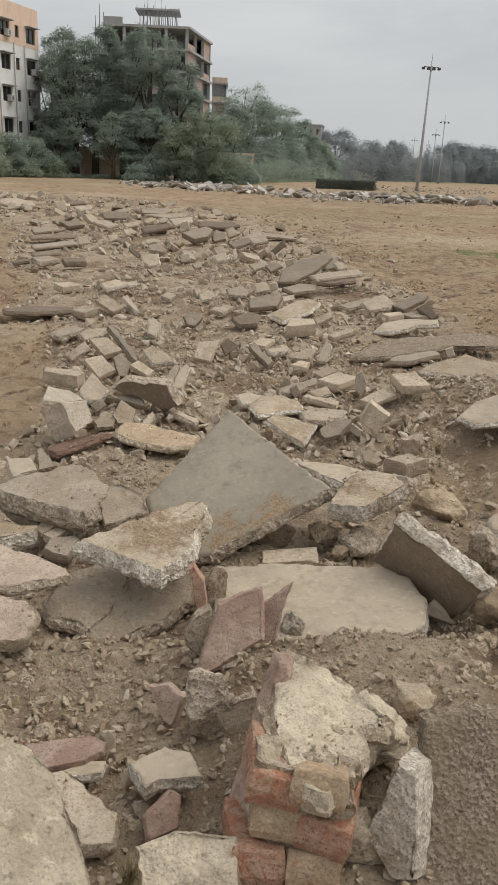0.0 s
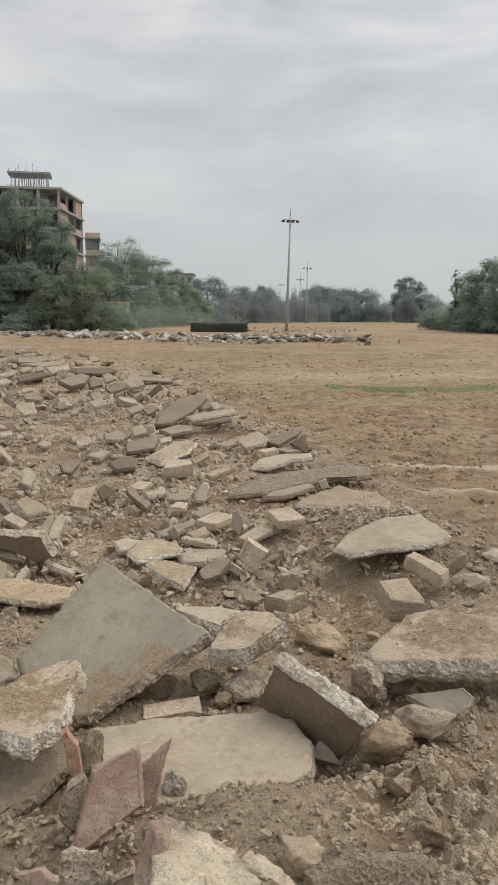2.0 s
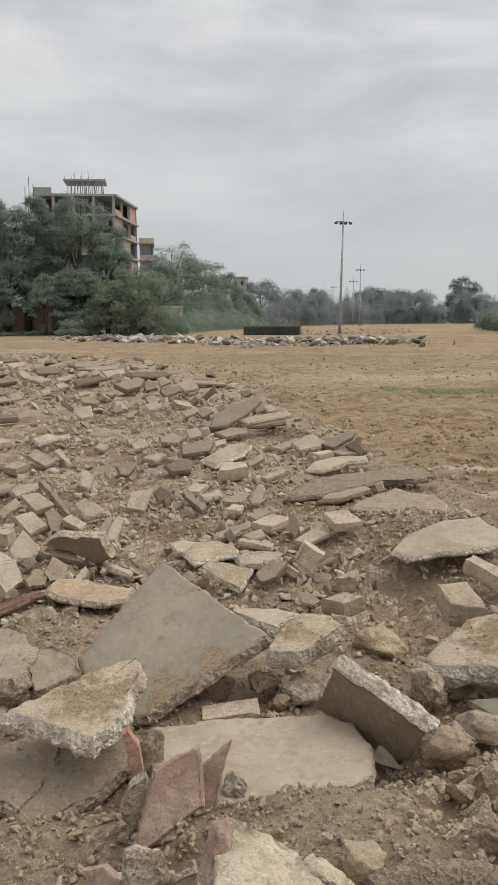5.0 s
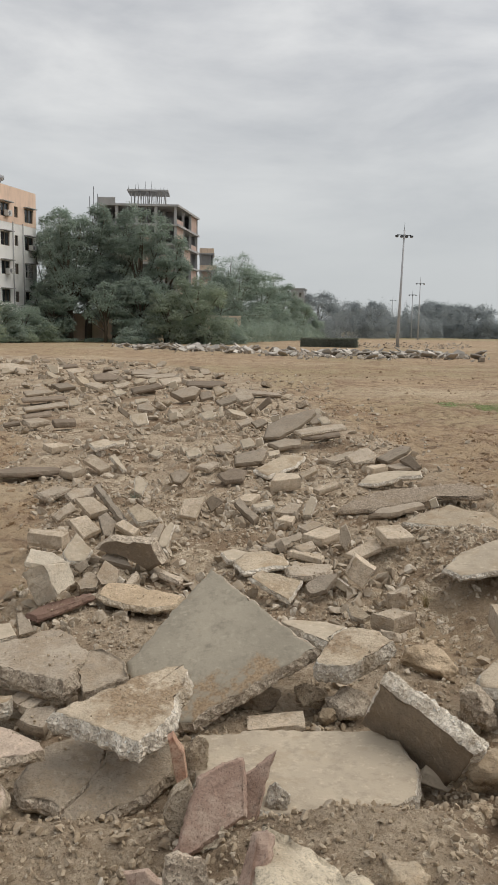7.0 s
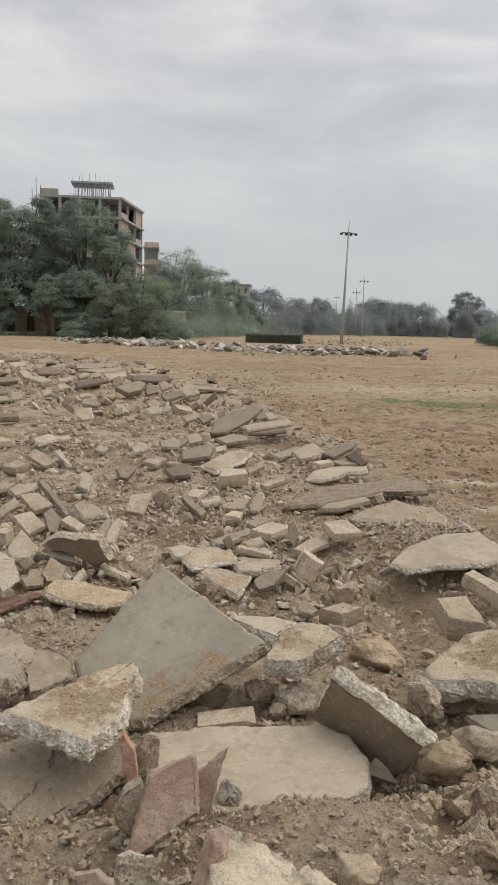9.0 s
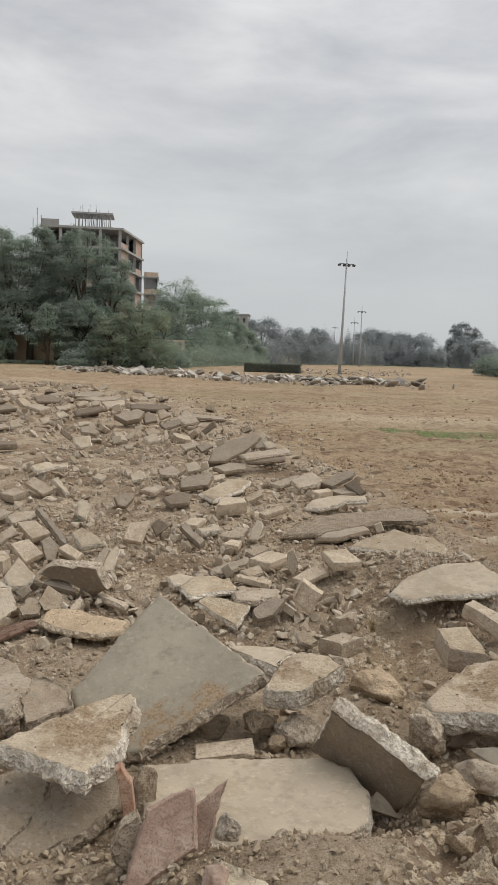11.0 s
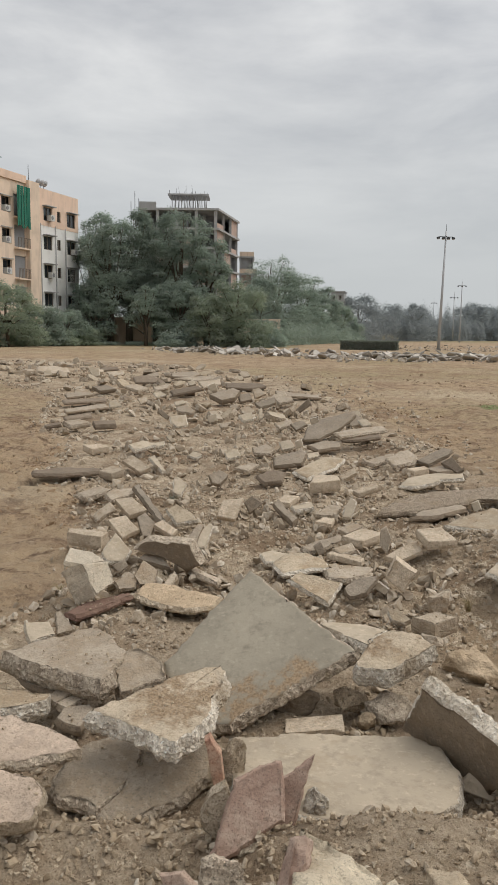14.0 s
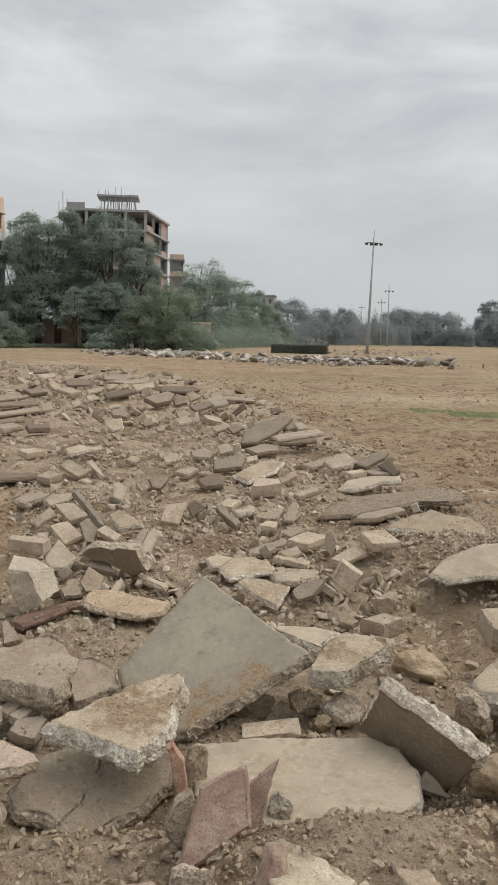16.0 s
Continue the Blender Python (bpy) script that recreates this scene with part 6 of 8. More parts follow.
slab("concrete_slab", -3.301, 17.061, 0.183, 11.0, 4.0, [(-0.448, 0.069), (0.417, 0.326), (0.439, -0.041), (-0.408, -0.353)], 0.050, [M_DARK, M_DARK], "dark brown slab lying over a gap", "slab", rough=0.012)
slab("concrete_slab", -3.039, 15.846, 0.133, 10.9, 8.0, [(-0.416, -0.089), (0.358, 0.376), (0.421, 0.059), (-0.363, -0.346)], 0.050, [M_DUSK, M_UNDER], "dusty grey paving slab with shade-dark sides lying in rubble", "slab", rough=0.012)
slab("concrete_slab", -2.832, 14.070, 0.158, 11.4, 10.0, [(-0.246, -0.03), (0.213, 0.231), (0.234, -0.007), (-0.201, -0.193)], 0.050, [M_DARK, M_DARK], "dark brown slab lying over a gap", "slab", rough=0.012)
slab("concrete_slab", -2.017, 19.428, 0.151, 5.9, 26.0, [(-0.146, 0.048), (0.032, 0.132), (0.171, -0.035), (-0.058, -0.144)], 0.059, [M_CREAM, M_WHITEBREAK], "pale cream broken slab lying in rubble", "slab", rough=0.008)
slab("concrete_slab", -2.552, 16.159, 0.191, 9.0, 40.0, [(-0.099, 0.041), (0.028, 0.119), (0.151, -0.055), (-0.08, -0.105)], 0.050, [M_CREAM, M_WHITEBREAK], "pale cream broken slab lying in rubble", "slab", rough=0.008)
slab("concrete_slab", -2.075, 16.897, 0.210, 7.0, 38.0, [(-0.118, 0.048), (0.048, 0.102), (0.124, -0.04), (-0.053, -0.11)], 0.051, [M_CONC, M_BREAK], "dusty broken concrete paving slab lying in rubble", "slab", rough=0.012)
slab("concrete_slab", -1.792, 17.055, 0.135, 6.0, 86.0, [(-0.064, 0.051), (0.026, 0.075), (0.058, -0.067), (-0.02, -0.058)], 0.052, [M_CREAM, M_WHITEBREAK], "pale cream broken slab lying in rubble", "slab", rough=0.008)
slab("concrete_slab", -1.357, 17.208, 0.143, 4.5, 28.0, [(-0.108, 0.041), (0.085, 0.091), (0.107, -0.031), (-0.085, -0.101)], 0.052, [M_CREAM, M_WHITEBREAK], "pale cream broken slab lying in rubble", "slab", rough=0.008)
slab("concrete_slab", -1.112, 15.548, 0.159, 4.1, 24.0, [(-0.171, 0.093), (0.014, 0.166), (0.179, -0.032), (0.117, -0.138), (-0.139, -0.09)], 0.071, [M_CONC, M_BREAK], "dusty broken concrete paving slab lying in rubble", "slab", rough=0.012)
slab("concrete_slab", -1.399, 14.264, 0.186, 5.6, 86.0, [(-0.079, 0.105), (0.108, -0.039), (0.07, -0.096), (-0.099, 0.03)], 0.050, [M_DUSK, M_UNDER], "dusty grey paving slab with shade-dark sides lying in rubble", "slab", rough=0.012)
slab("concrete_slab", -1.054, 13.219, 0.185, 4.6, 44.0, [(-0.142, 0.092), (0.122, 0.135), (0.156, -0.079), (-0.011, -0.128), (-0.124, -0.02)], 0.050, [M_CREAM, M_WHITEBREAK], "pale cream broken slab lying in rubble", "slab", rough=0.008)
slab("concrete_slab", -0.203, 15.780, 0.193, 0.7, 56.0, [(-0.074, 0.026), (0.051, 0.066), (0.074, -0.027), (-0.051, -0.066)], 0.050, [M_CREAM, M_WHITEBREAK], "pale cream broken slab lying in rubble", "slab", rough=0.008)
slab("concrete_slab", 0.048, 14.946, 0.210, -0.2, 32.0, [(-0.131, 0.045), (0.038, 0.119), (0.15, -0.036), (-0.058, -0.127)], 0.068, [M_CONC, M_BREAK], "dusty broken concrete paving slab lying in rubble", "slab", rough=0.012)
slab("concrete_slab", 0.298, 19.120, 0.233, -0.9, 56.0, [(-0.135, 0.076), (0.016, 0.125), (0.185, -0.039), (-0.065, -0.162)], 0.086, [M_CONC, M_BREAK], "dusty broken concrete paving slab lying in rubble", "slab", rough=0.012)
slab("concrete_slab", 0.000, 17.839, 0.217, 0.0, 42.0, [(-0.153, 0.076), (0.096, 0.136), (0.158, -0.068), (-0.101, -0.143)], 0.067, [M_DUSK, M_UNDER], "dusty grey paving slab with shade-dark sides lying in rubble", "slab", rough=0.012)
slab("concrete_slab", -2.617, 12.850, 0.192, 11.5, 10.0, [(-0.199, 0.058), (0.052, 0.16), (0.224, -0.015), (-0.076, -0.204)], 0.079, [M_CONC, M_BREAK], "dusty broken concrete paving slab lying in rubble", "slab", rough=0.012)
slab("concrete_slab", -2.205, 13.067, 0.168, 9.6, 8.0, [(-0.188, 0.092), (0.156, 0.149), (0.177, -0.094), (-0.145, -0.147)], 0.090, [M_DARK, M_DARK], "dark brown slab lying over a gap", "slab", rough=0.012)
slab("concrete_slab", -2.983, 12.889, 0.146, 13.0, 14.0, [(-0.124, -0.009), (0.11, 0.118), (0.124, -0.004), (-0.109, -0.105)], 0.050, [M_DARK, M_DARK], "dark brown slab lying over a gap", "slab", rough=0.012)
slab("concrete_slab", -0.537, 14.078, 0.145, 2.2, 74.0, [(-0.083, 0.044), (0.058, 0.076), (0.087, -0.044), (-0.062, -0.076)], 0.050, [M_CREAM, M_WHITEBREAK], "pale cream broken slab lying in rubble", "slab", rough=0.008)
slab("concrete_slab", 0.045, 13.866, 0.199, -0.2, 34.0, [(-0.147, 0.042), (0.084, 0.125), (0.114, -0.058), (-0.051, -0.109)], 0.073, [M_CREAM, M_WHITEBREAK], "pale cream broken slab lying in rubble", "slab", rough=0.008)
slab("concrete_slab", -0.701, 12.360, 0.162, 3.2, 86.0, [(-0.047, 0.005), (0.035, 0.064), (0.052, -0.017), (-0.039, -0.052)], 0.050, [M_CREAM, M_WHITEBREAK], "pale cream broken slab lying in rubble", "slab", rough=0.008)
slab("concrete_slab", 0.286, 14.270, 0.218, -1.1, 46.0, [(-0.041, 0.093), (0.016, 0.12), (0.04, -0.093), (-0.016, -0.119)], 0.050, [M_CREAM, M_WHITEBREAK], "pale cream broken slab lying in rubble", "slab", rough=0.008)
slab("concrete_slab", 0.424, 16.114, 0.253, -1.5, 32.0, [(-0.226, -0.014), (0.158, 0.184), (0.182, 0.01), (-0.114, -0.18)], 0.061, [M_DUSK, M_UNDER], "dusty grey paving slab with shade-dark sides lying in rubble", "slab", rough=0.012)
slab("concrete_slab", -0.314, 13.024, 0.146, 1.4, 34.0, [(-0.083, 0.026), (0.047, 0.072), (0.074, -0.033), (-0.038, -0.064)], 0.050, [M_CONC, M_BREAK], "dusty broken concrete paving slab lying in rubble", "slab", rough=0.012)
slab("concrete_slab", 1.248, 19.630, 0.153, -3.7, 6.0, [(-0.56, 0.513), (0.488, -0.061), (0.56, -0.394), (-0.488, -0.059)], 0.059, [M_DUSK, M_UNDER], "dusty grey paving slab with shade-dark sides lying in rubble", "slab", rough=0.012)
slab("concrete_slab", 0.811, 16.783, 0.264, -2.8, 26.0, [(-0.205, 0.006), (0.117, 0.18), (0.187, -0.03), (-0.1, -0.156)], 0.063, [M_CONC, M_BREAK], "dusty broken concrete paving slab lying in rubble", "slab", rough=0.012)
slab("concrete_slab", 1.135, 15.820, 0.203, -4.1, 86.0, [(-0.142, -0.062), (0.09, 0.153), (0.138, 0.042), (-0.086, -0.132)], 0.050, [M_DARK, M_DARK], "dark brown slab lying over a gap", "slab", rough=0.012)
slab("concrete_slab", 0.804, 15.502, 0.145, -3.0, 54.0, [(-0.091, 0.008), (0.041, 0.084), (0.086, -0.02), (-0.036, -0.072)], 0.050, [M_CREAM, M_WHITEBREAK], "pale cream broken slab lying in rubble", "slab", rough=0.008)
slab("concrete_slab", 1.142, 15.333, 0.117, -4.3, 86.0, [(-0.055, 0.023), (0.025, 0.066), (0.061, -0.033), (-0.031, -0.056)], 0.050, [M_CREAM, M_WHITEBREAK], "pale cream broken slab lying in rubble", "slab", rough=0.008)
slab("concrete_slab", 1.160, 13.490, 0.184, -4.9, 86.0, [(-0.081, 0.028), (0.053, 0.069), (0.076, -0.019), (-0.048, -0.077)], 0.050, [M_CREAM, M_WHITEBREAK], "pale cream broken slab lying in rubble", "slab", rough=0.008)
slab("concrete_slab", 1.256, 12.036, 0.273, -5.9, 24.0, [(-0.371, -0.424), (-0.325, -0.083), (-0.052, 0.227), (0.357, 0.443), (0.383, 0.314), (0.159, -0.072), (-0.151, -0.405)], 0.050, [M_DUSK, M_UNDER], "dusty grey paving slab with shade-dark sides lying in rubble", "slab", rough=0.012)
slab("concrete_slab", 1.614, 11.407, 0.266, -8.0, 10.0, [(-0.355, -0.106), (-0.115, 0.094), (0.311, 0.303), (0.372, 0.096), (0.043, -0.091), (-0.255, -0.296)], 0.050, [M_CONC, M_BREAK], "dusty broken concrete paving slab lying in rubble", "slab", rough=0.012)
slab("concrete_slab", 1.706, 11.829, 0.127, -8.2, 6.0, [(-0.298, -0.143), (-0.064, 0.048), (0.242, 0.258), (0.257, 0.048), (-0.137, -0.211)], 0.050, [M_DARK, M_DARK], "dark brown slab lying over a gap", "slab", rough=0.012)
slab("concrete_slab", 1.791, 13.125, 0.230, -7.8, 44.0, [(-0.161, -0.019), (0.008, 0.127), (0.1, 0.053), (0.121, -0.036), (-0.067, -0.126)], 0.060, [M_CONC, M_BREAK], "dusty broken concrete paving slab lying in rubble", "slab", rough=0.012)
slab("concrete_slab", 1.853, 13.559, 0.292, -7.8, 60.0, [(-0.088, 0.027), (0.018, 0.072), (0.079, -0.023), (-0.009, -0.076)], 0.050, [M_CREAM, M_WHITEBREAK], "pale cream broken slab lying in rubble", "slab", rough=0.008)
slab("concrete_slab", 1.908, 13.059, 0.212, -8.3, 36.0, [(-0.112, 0.05), (0.018, 0.098), (0.112, -0.05), (-0.017, -0.098)], 0.050, [M_CREAM, M_WHITEBREAK], "pale cream broken slab lying in rubble", "slab", rough=0.008)
slab("concrete_slab", 0.643, 12.988, 0.188, -2.8, 26.0, [(-0.16, 0.012), (0.092, 0.127), (0.146, 0.002), (-0.077, -0.141)], 0.050, [M_CONC, M_BREAK], "dusty broken concrete paving slab lying in rubble", "slab", rough=0.012)
slab("concrete_slab", 0.858, 12.840, 0.190, -3.8, 36.0, [(-0.13, 0.017), (0.04, 0.103), (0.129, 0.007), (-0.039, -0.128)], 0.050, [M_DUSK, M_UNDER], "dusty grey paving slab with shade-dark sides lying in rubble", "slab", rough=0.012)
slab("concrete_slab", 0.567, 10.656, 0.167, -3.0, 42.0, [(-0.097, 0.044), (0.046, 0.089), (0.108, -0.039), (-0.056, -0.094)], 0.050, [M_CREAM, M_WHITEBREAK], "pale cream broken slab lying in rubble", "slab", rough=0.008)
slab("concrete_slab", 0.737, 10.820, 0.150, -3.9, 86.0, [(-0.055, 0.036), (0.032, 0.061), (0.058, -0.032), (-0.036, -0.065)], 0.050, [M_CREAM, M_WHITEBREAK], "pale cream broken slab lying in rubble", "slab", rough=0.008)
slab("concrete_slab", 1.121, 11.064, 0.118, -5.8, 12.0, [(-0.255, -0.04), (-0.034, 0.168), (0.209, 0.156), (0.18, -0.069), (-0.1, -0.214)], 0.059, [M_DUSK, M_UNDER], "dusty grey paving slab with shade-dark sides lying in rubble", "slab", rough=0.012)
slab("concrete_slab", 0.551, 9.149, 0.224, -3.4, 28.0, [(-0.197, 0.009), (0.106, 0.165), (0.17, 0.085), (0.111, -0.104), (-0.19, -0.155)], 0.063, [M_DUSK, M_UNDER], "dusty grey paving slab with shade-dark sides lying in rubble", "slab", rough=0.012)
slab("concrete_slab", 0.879, 10.182, 0.107, -4.9, 32.0, [(-0.077, 0.024), (0.06, 0.065), (0.077, -0.019), (-0.06, -0.07)], 0.050, [M_CREAM, M_WHITEBREAK], "pale cream broken slab lying in rubble", "slab", rough=0.008)

# kerb blocks and slabs in the middle of the strip
slab("concrete_block", -1.827, 10.228, 0.180, 10.1, 8.0, [(-0.158, 0.038), (0.045, 0.12), (0.157, -0.027), (-0.045, -0.131)], 0.079, [M_BLOCK, M_BLOCK], "cream concrete kerb block with chipped edges", "block", rough=0.004)
slab("concrete_slab", -1.269, 10.237, 0.202, 7.1, 18.0, [(-0.151, 0.009), (0.033, 0.142), (0.189, 0.006), (-0.07, -0.157)], 0.050, [M_CREAM, M_WHITEBREAK], "pale cream broken slab lying in rubble", "slab", rough=0.008)
slab("concrete_slab", -1.097, 10.628, 0.161, 5.9, 20.0, [(-0.115, 0.029), (0.084, 0.083), (0.076, -0.024), (-0.045, -0.088)], 0.050, [M_CREAM, M_WHITEBREAK], "pale cream broken slab lying in rubble", "slab", rough=0.008)
slab("concrete_slab", -1.034, 11.708, 0.096, 5.0, 58.0, [(-0.066, 0.037), (-0.011, 0.064), (0.066, -0.045), (0.012, -0.055)], 0.050, [M_CREAM, M_WHITEBREAK], "pale cream broken slab lying in rubble", "slab", rough=0.008)
slab("concrete_slab", -0.583, 9.988, 0.123, 3.3, 24.0, [(-0.087, -0.016), (-0.021, 0.086), (0.094, 0.004), (0.014, -0.074)], 0.050, [M_CREAM, M_WHITEBREAK], "pale cream broken slab lying in rubble", "slab", rough=0.008)
slab("concrete_slab", -0.117, 9.863, 0.154, 0.7, 34.0, [(-0.099, 0.027), (0.054, 0.093), (0.102, -0.032), (-0.057, -0.088)], 0.050, [M_CREAM, M_WHITEBREAK], "pale cream broken slab lying in rubble", "slab", rough=0.008)
slab("concrete_slab", 0.258, 10.242, 0.161, -1.4, 22.0, [(-0.137, 0.031), (0.022, 0.125), (0.134, 0.05), (0.094, -0.116), (-0.113, -0.09)], 0.050, [M_CONC, M_BREAK], "dusty broken concrete paving slab lying in rubble", "slab", rough=0.012)
slab("concrete_block", -1.160, 9.011, 0.158, 7.3, 34.0, [(-0.154, 0.057), (-0.033, 0.139), (0.151, -0.062), (0.036, -0.134)], 0.050, [M_BLOCK, M_BLOCK], "cream concrete kerb block with chipped edges", "block", rough=0.004)
slab("concrete_slab", -0.949, 9.215, 0.134, 5.9, 10.0, [(-0.1, 0.216), (-0.037, 0.299), (0.09, -0.247), (0.048, -0.267)], 0.050, [M_CREAM, M_WHITEBREAK], "pale cream broken slab lying in rubble", "slab", rough=0.008)
slab("concrete_slab", -1.825, 8.481, 0.165, 12.2, 2.0, [(-0.335, 0.043), (-0.029, 0.184), (0.339, 0.089), (0.372, -0.058), (-0.031, -0.161), (-0.315, -0.098)], 0.050, [M_DARK, M_DARK], "dark brown slab lying over a gap", "slab", rough=0.012)
slab("concrete_block", -1.334, 8.413, 0.189, 9.0, 14.0, [(-0.127, -0.02), (0.002, 0.111), (0.125, 0.012), (0.0, -0.102)], 0.078, [M_BLOCK, M_BLOCK], "cream concrete kerb block with chipped edges", "block", rough=0.004)
slab("concrete_slab", -0.579, 7.576, 0.190, 4.4, 38.0, [(-0.048, 0.07), (-0.006, 0.113), (0.077, 0.031), (0.024, -0.133), (-0.047, -0.081)], 0.050, [M_CREAM, M_WHITEBREAK], "pale cream broken slab lying in rubble", "slab", rough=0.008)
slab("concrete_slab", -1.368, 7.566, 0.128, 10.3, 12.0, [(-0.161, -0.026), (0.063, 0.132), (0.164, 0.037), (-0.066, -0.143)], 0.059, [M_CONC, M_BREAK], "dusty broken concrete paving slab lying in rubble", "slab", rough=0.012)
slab("concrete_slab", -1.100, 7.425, 0.146, 8.4, 16.0, [(-0.13, -0.01), (-0.055, 0.08), (0.147, 0.103), (0.119, -0.032), (-0.081, -0.141)], 0.050, [M_CONC, M_BREAK], "dusty broken concrete paving slab lying in rubble", "slab", rough=0.012)
slab("concrete_block", -0.912, 6.812, 0.163, 7.6, 28.0, [(-0.136, 0.085), (0.013, 0.108), (0.135, -0.06), (-0.013, -0.132)], 0.053, [M_BLOCK, M_BLOCK], "cream concrete kerb block with chipped edges", "block", rough=0.004)
slab("concrete_slab", -1.118, 6.698, 0.125, 9.5, 54.0, [(-0.098, -0.032), (0.05, 0.098), (0.102, 0.017), (-0.054, -0.082)], 0.050, [M_CONC, M_BREAK], "dusty broken concrete paving slab lying in rubble", "slab", rough=0.012)
slab("concrete_slab", -0.777, 6.952, 0.161, 6.3, 6.0, [(-0.147, 0.473), (-0.098, 0.546), (0.143, -0.489), (0.102, -0.53)], 0.050, [M_DUSK, M_UNDER], "dusty grey paving slab with shade-dark sides lying in rubble", "slab", rough=0.012)
slab("concrete_slab", -0.447, 6.338, 0.195, 4.0, 34.0, [(-0.122, 0.055), (-0.043, 0.112), (0.088, -0.001), (0.118, -0.067), (-0.042, -0.099)], 0.050, [M_SANDY, M_WHITEBREAK], "sandy tan broken slab with a pale edge", "slab", rough=0.012)
slab("concrete_block", -0.833, 5.884, 0.210, 8.1, 40.0, [(-0.116, 0.057), (0.014, 0.093), (0.112, -0.04), (-0.01, -0.11)], 0.050, [M_BLOCK, M_BLOCK], "cream concrete kerb block with chipped edges", "block", rough=0.004)
slab("concrete_slab", -0.696, 6.100, 0.165, 6.5, 36.0, [(-0.07, 0.077), (-0.006, 0.123), (0.068, 0.027), (0.037, -0.122), (-0.029, -0.106)], 0.050, [M_DUSK, M_UNDER], "dusty grey paving slab with shade-dark sides lying in rubble", "slab", rough=0.012)
slab("concrete_block", -0.540, 6.041, 0.161, 5.1, 34.0, [(-0.094, 0.033), (-0.031, 0.074), (0.086, -0.022), (0.039, -0.085)], 0.050, [M_BLOCK, M_BLOCK], "cream concrete kerb block with chipped edges", "block", rough=0.004)
slab("concrete_block", -1.077, 5.750, 0.189, 10.6, 4.0, [(-0.136, 0.023), (-0.114, 0.116), (0.152, -0.019), (0.098, -0.12)], 0.099, [M_BLOCK, M_BLOCK], "cream concrete kerb block with chipped edges", "block", rough=0.004)
slab("concrete_slab", -0.804, 5.346, 0.165, 8.6, 32.0, [(-0.093, -0.001), (-0.002, 0.175), (0.099, 0.007), (0.052, -0.089), (-0.057, -0.092)], 0.040, [M_CREAM, M_WHITEBREAK], "pale cream broken slab lying in rubble", "slab", rough=0.008)
slab("concrete_slab", -0.241, 5.771, 0.173, 2.4, 32.0, [(-0.041, 0.025), (0.035, 0.123), (0.06, 0.095), (0.005, -0.129), (-0.059, -0.114)], 0.040, [M_CREAM, M_WHITEBREAK], "pale cream broken slab lying in rubble", "slab", rough=0.008)
slab("concrete_slab", -0.305, 5.758, 0.183, 3.0, 40.0, [(-0.06, -0.039), (0.019, 0.092), (0.052, 0.073), (-0.011, -0.126)], 0.040, [M_DUSK, M_UNDER], "dusty grey paving slab with shade-dark sides lying in rubble", "slab", rough=0.012)
slab("concrete_block", -0.079, 6.478, 0.216, 0.7, 48.0, [(-0.098, -0.073), (-0.057, 0.073), (0.114, 0.104), (0.041, -0.104)], 0.050, [M_BLOCK, M_BLOCK], "cream concrete kerb block with chipped edges", "block", rough=0.004)
slab("concrete_slab", 0.104, 6.725, 0.199, -0.9, 86.0, [(-0.068, 0.007), (0.0, 0.065), (0.086, 0.012), (-0.019, -0.085)], 0.050, [M_DUSK, M_UNDER], "dusty grey paving slab with shade-dark sides lying in rubble", "slab", rough=0.012)
slab("concrete_slab", -0.523, 5.222, 0.150, 5.7, 28.0, [(-0.118, 0.002), (-0.027, 0.099), (0.046, 0.034), (0.088, -0.083), (0.009, -0.051)], 0.040, [M_DUSK, M_UNDER], "dusty grey paving slab with shade-dark sides lying in rubble", "slab", rough=0.012)
slab("concrete_slab", -0.554, 4.917, 0.136, 6.4, 46.0, [(-0.069, -0.007), (-0.016, 0.099), (0.069, 0.031), (0.051, -0.059), (-0.035, -0.066)], 0.040, [M_CONC, M_BREAK], "dusty broken concrete paving slab lying in rubble", "slab", rough=0.012)
slab("concrete_slab", -0.664, 4.881, 0.104, 7.8, 36.0, [(-0.074, -0.002), (0.012, 0.07), (0.07, 0.039), (0.044, -0.048), (-0.051, -0.059)], 0.040, [M_CONC, M_BREAK], "dusty broken concrete paving slab lying in rubble", "slab", rough=0.012)
slab("concrete_slab", -0.746, 5.172, 0.114, 8.2, 72.0, [(-0.053, 0.001), (0.02, 0.043), (0.044, -0.001), (-0.011, -0.044)], 0.040, [M_CONC, M_BREAK], "dusty broken concrete paving slab lying in rubble", "slab", rough=0.012)
slab("concrete_slab", -0.219, 5.126, 0.086, 2.4, 2.0, [(-0.115, 0.12), (-0.087, 0.17), (0.111, -0.101), (0.092, -0.189)], 0.040, [M_CONC, M_BREAK], "dusty broken concrete paving slab lying in rubble", "slab", rough=0.012)
slab("concrete_slab", -0.403, 4.952, 0.098, 4.7, 18.0, [(-0.05, -0.05), (0.02, 0.087), (0.038, 0.043), (-0.008, -0.08)], 0.040, [M_CONC, M_BREAK], "dusty broken concrete paving slab lying in rubble", "slab", rough=0.012)
slab("concrete_slab", 0.247, 5.434, 0.117, -2.6, 10.0, [(-0.102, 0.037), (-0.014, 0.091), (0.099, 0.037), (0.069, -0.082), (-0.052, -0.084)], 0.040, [M_CREAM, M_WHITEBREAK], "pale cream broken slab lying in rubble", "slab", rough=0.008)
slab("concrete_slab", -0.240, 8.299, 0.143, 1.7, 46.0, [(-0.091, 0.031), (0.022, 0.089), (0.107, 0.037), (0.024, -0.087), (-0.061, -0.07)], 0.051, [M_DUSK, M_UNDER], "dusty grey paving slab with shade-dark sides lying in rubble", "slab", rough=0.012)
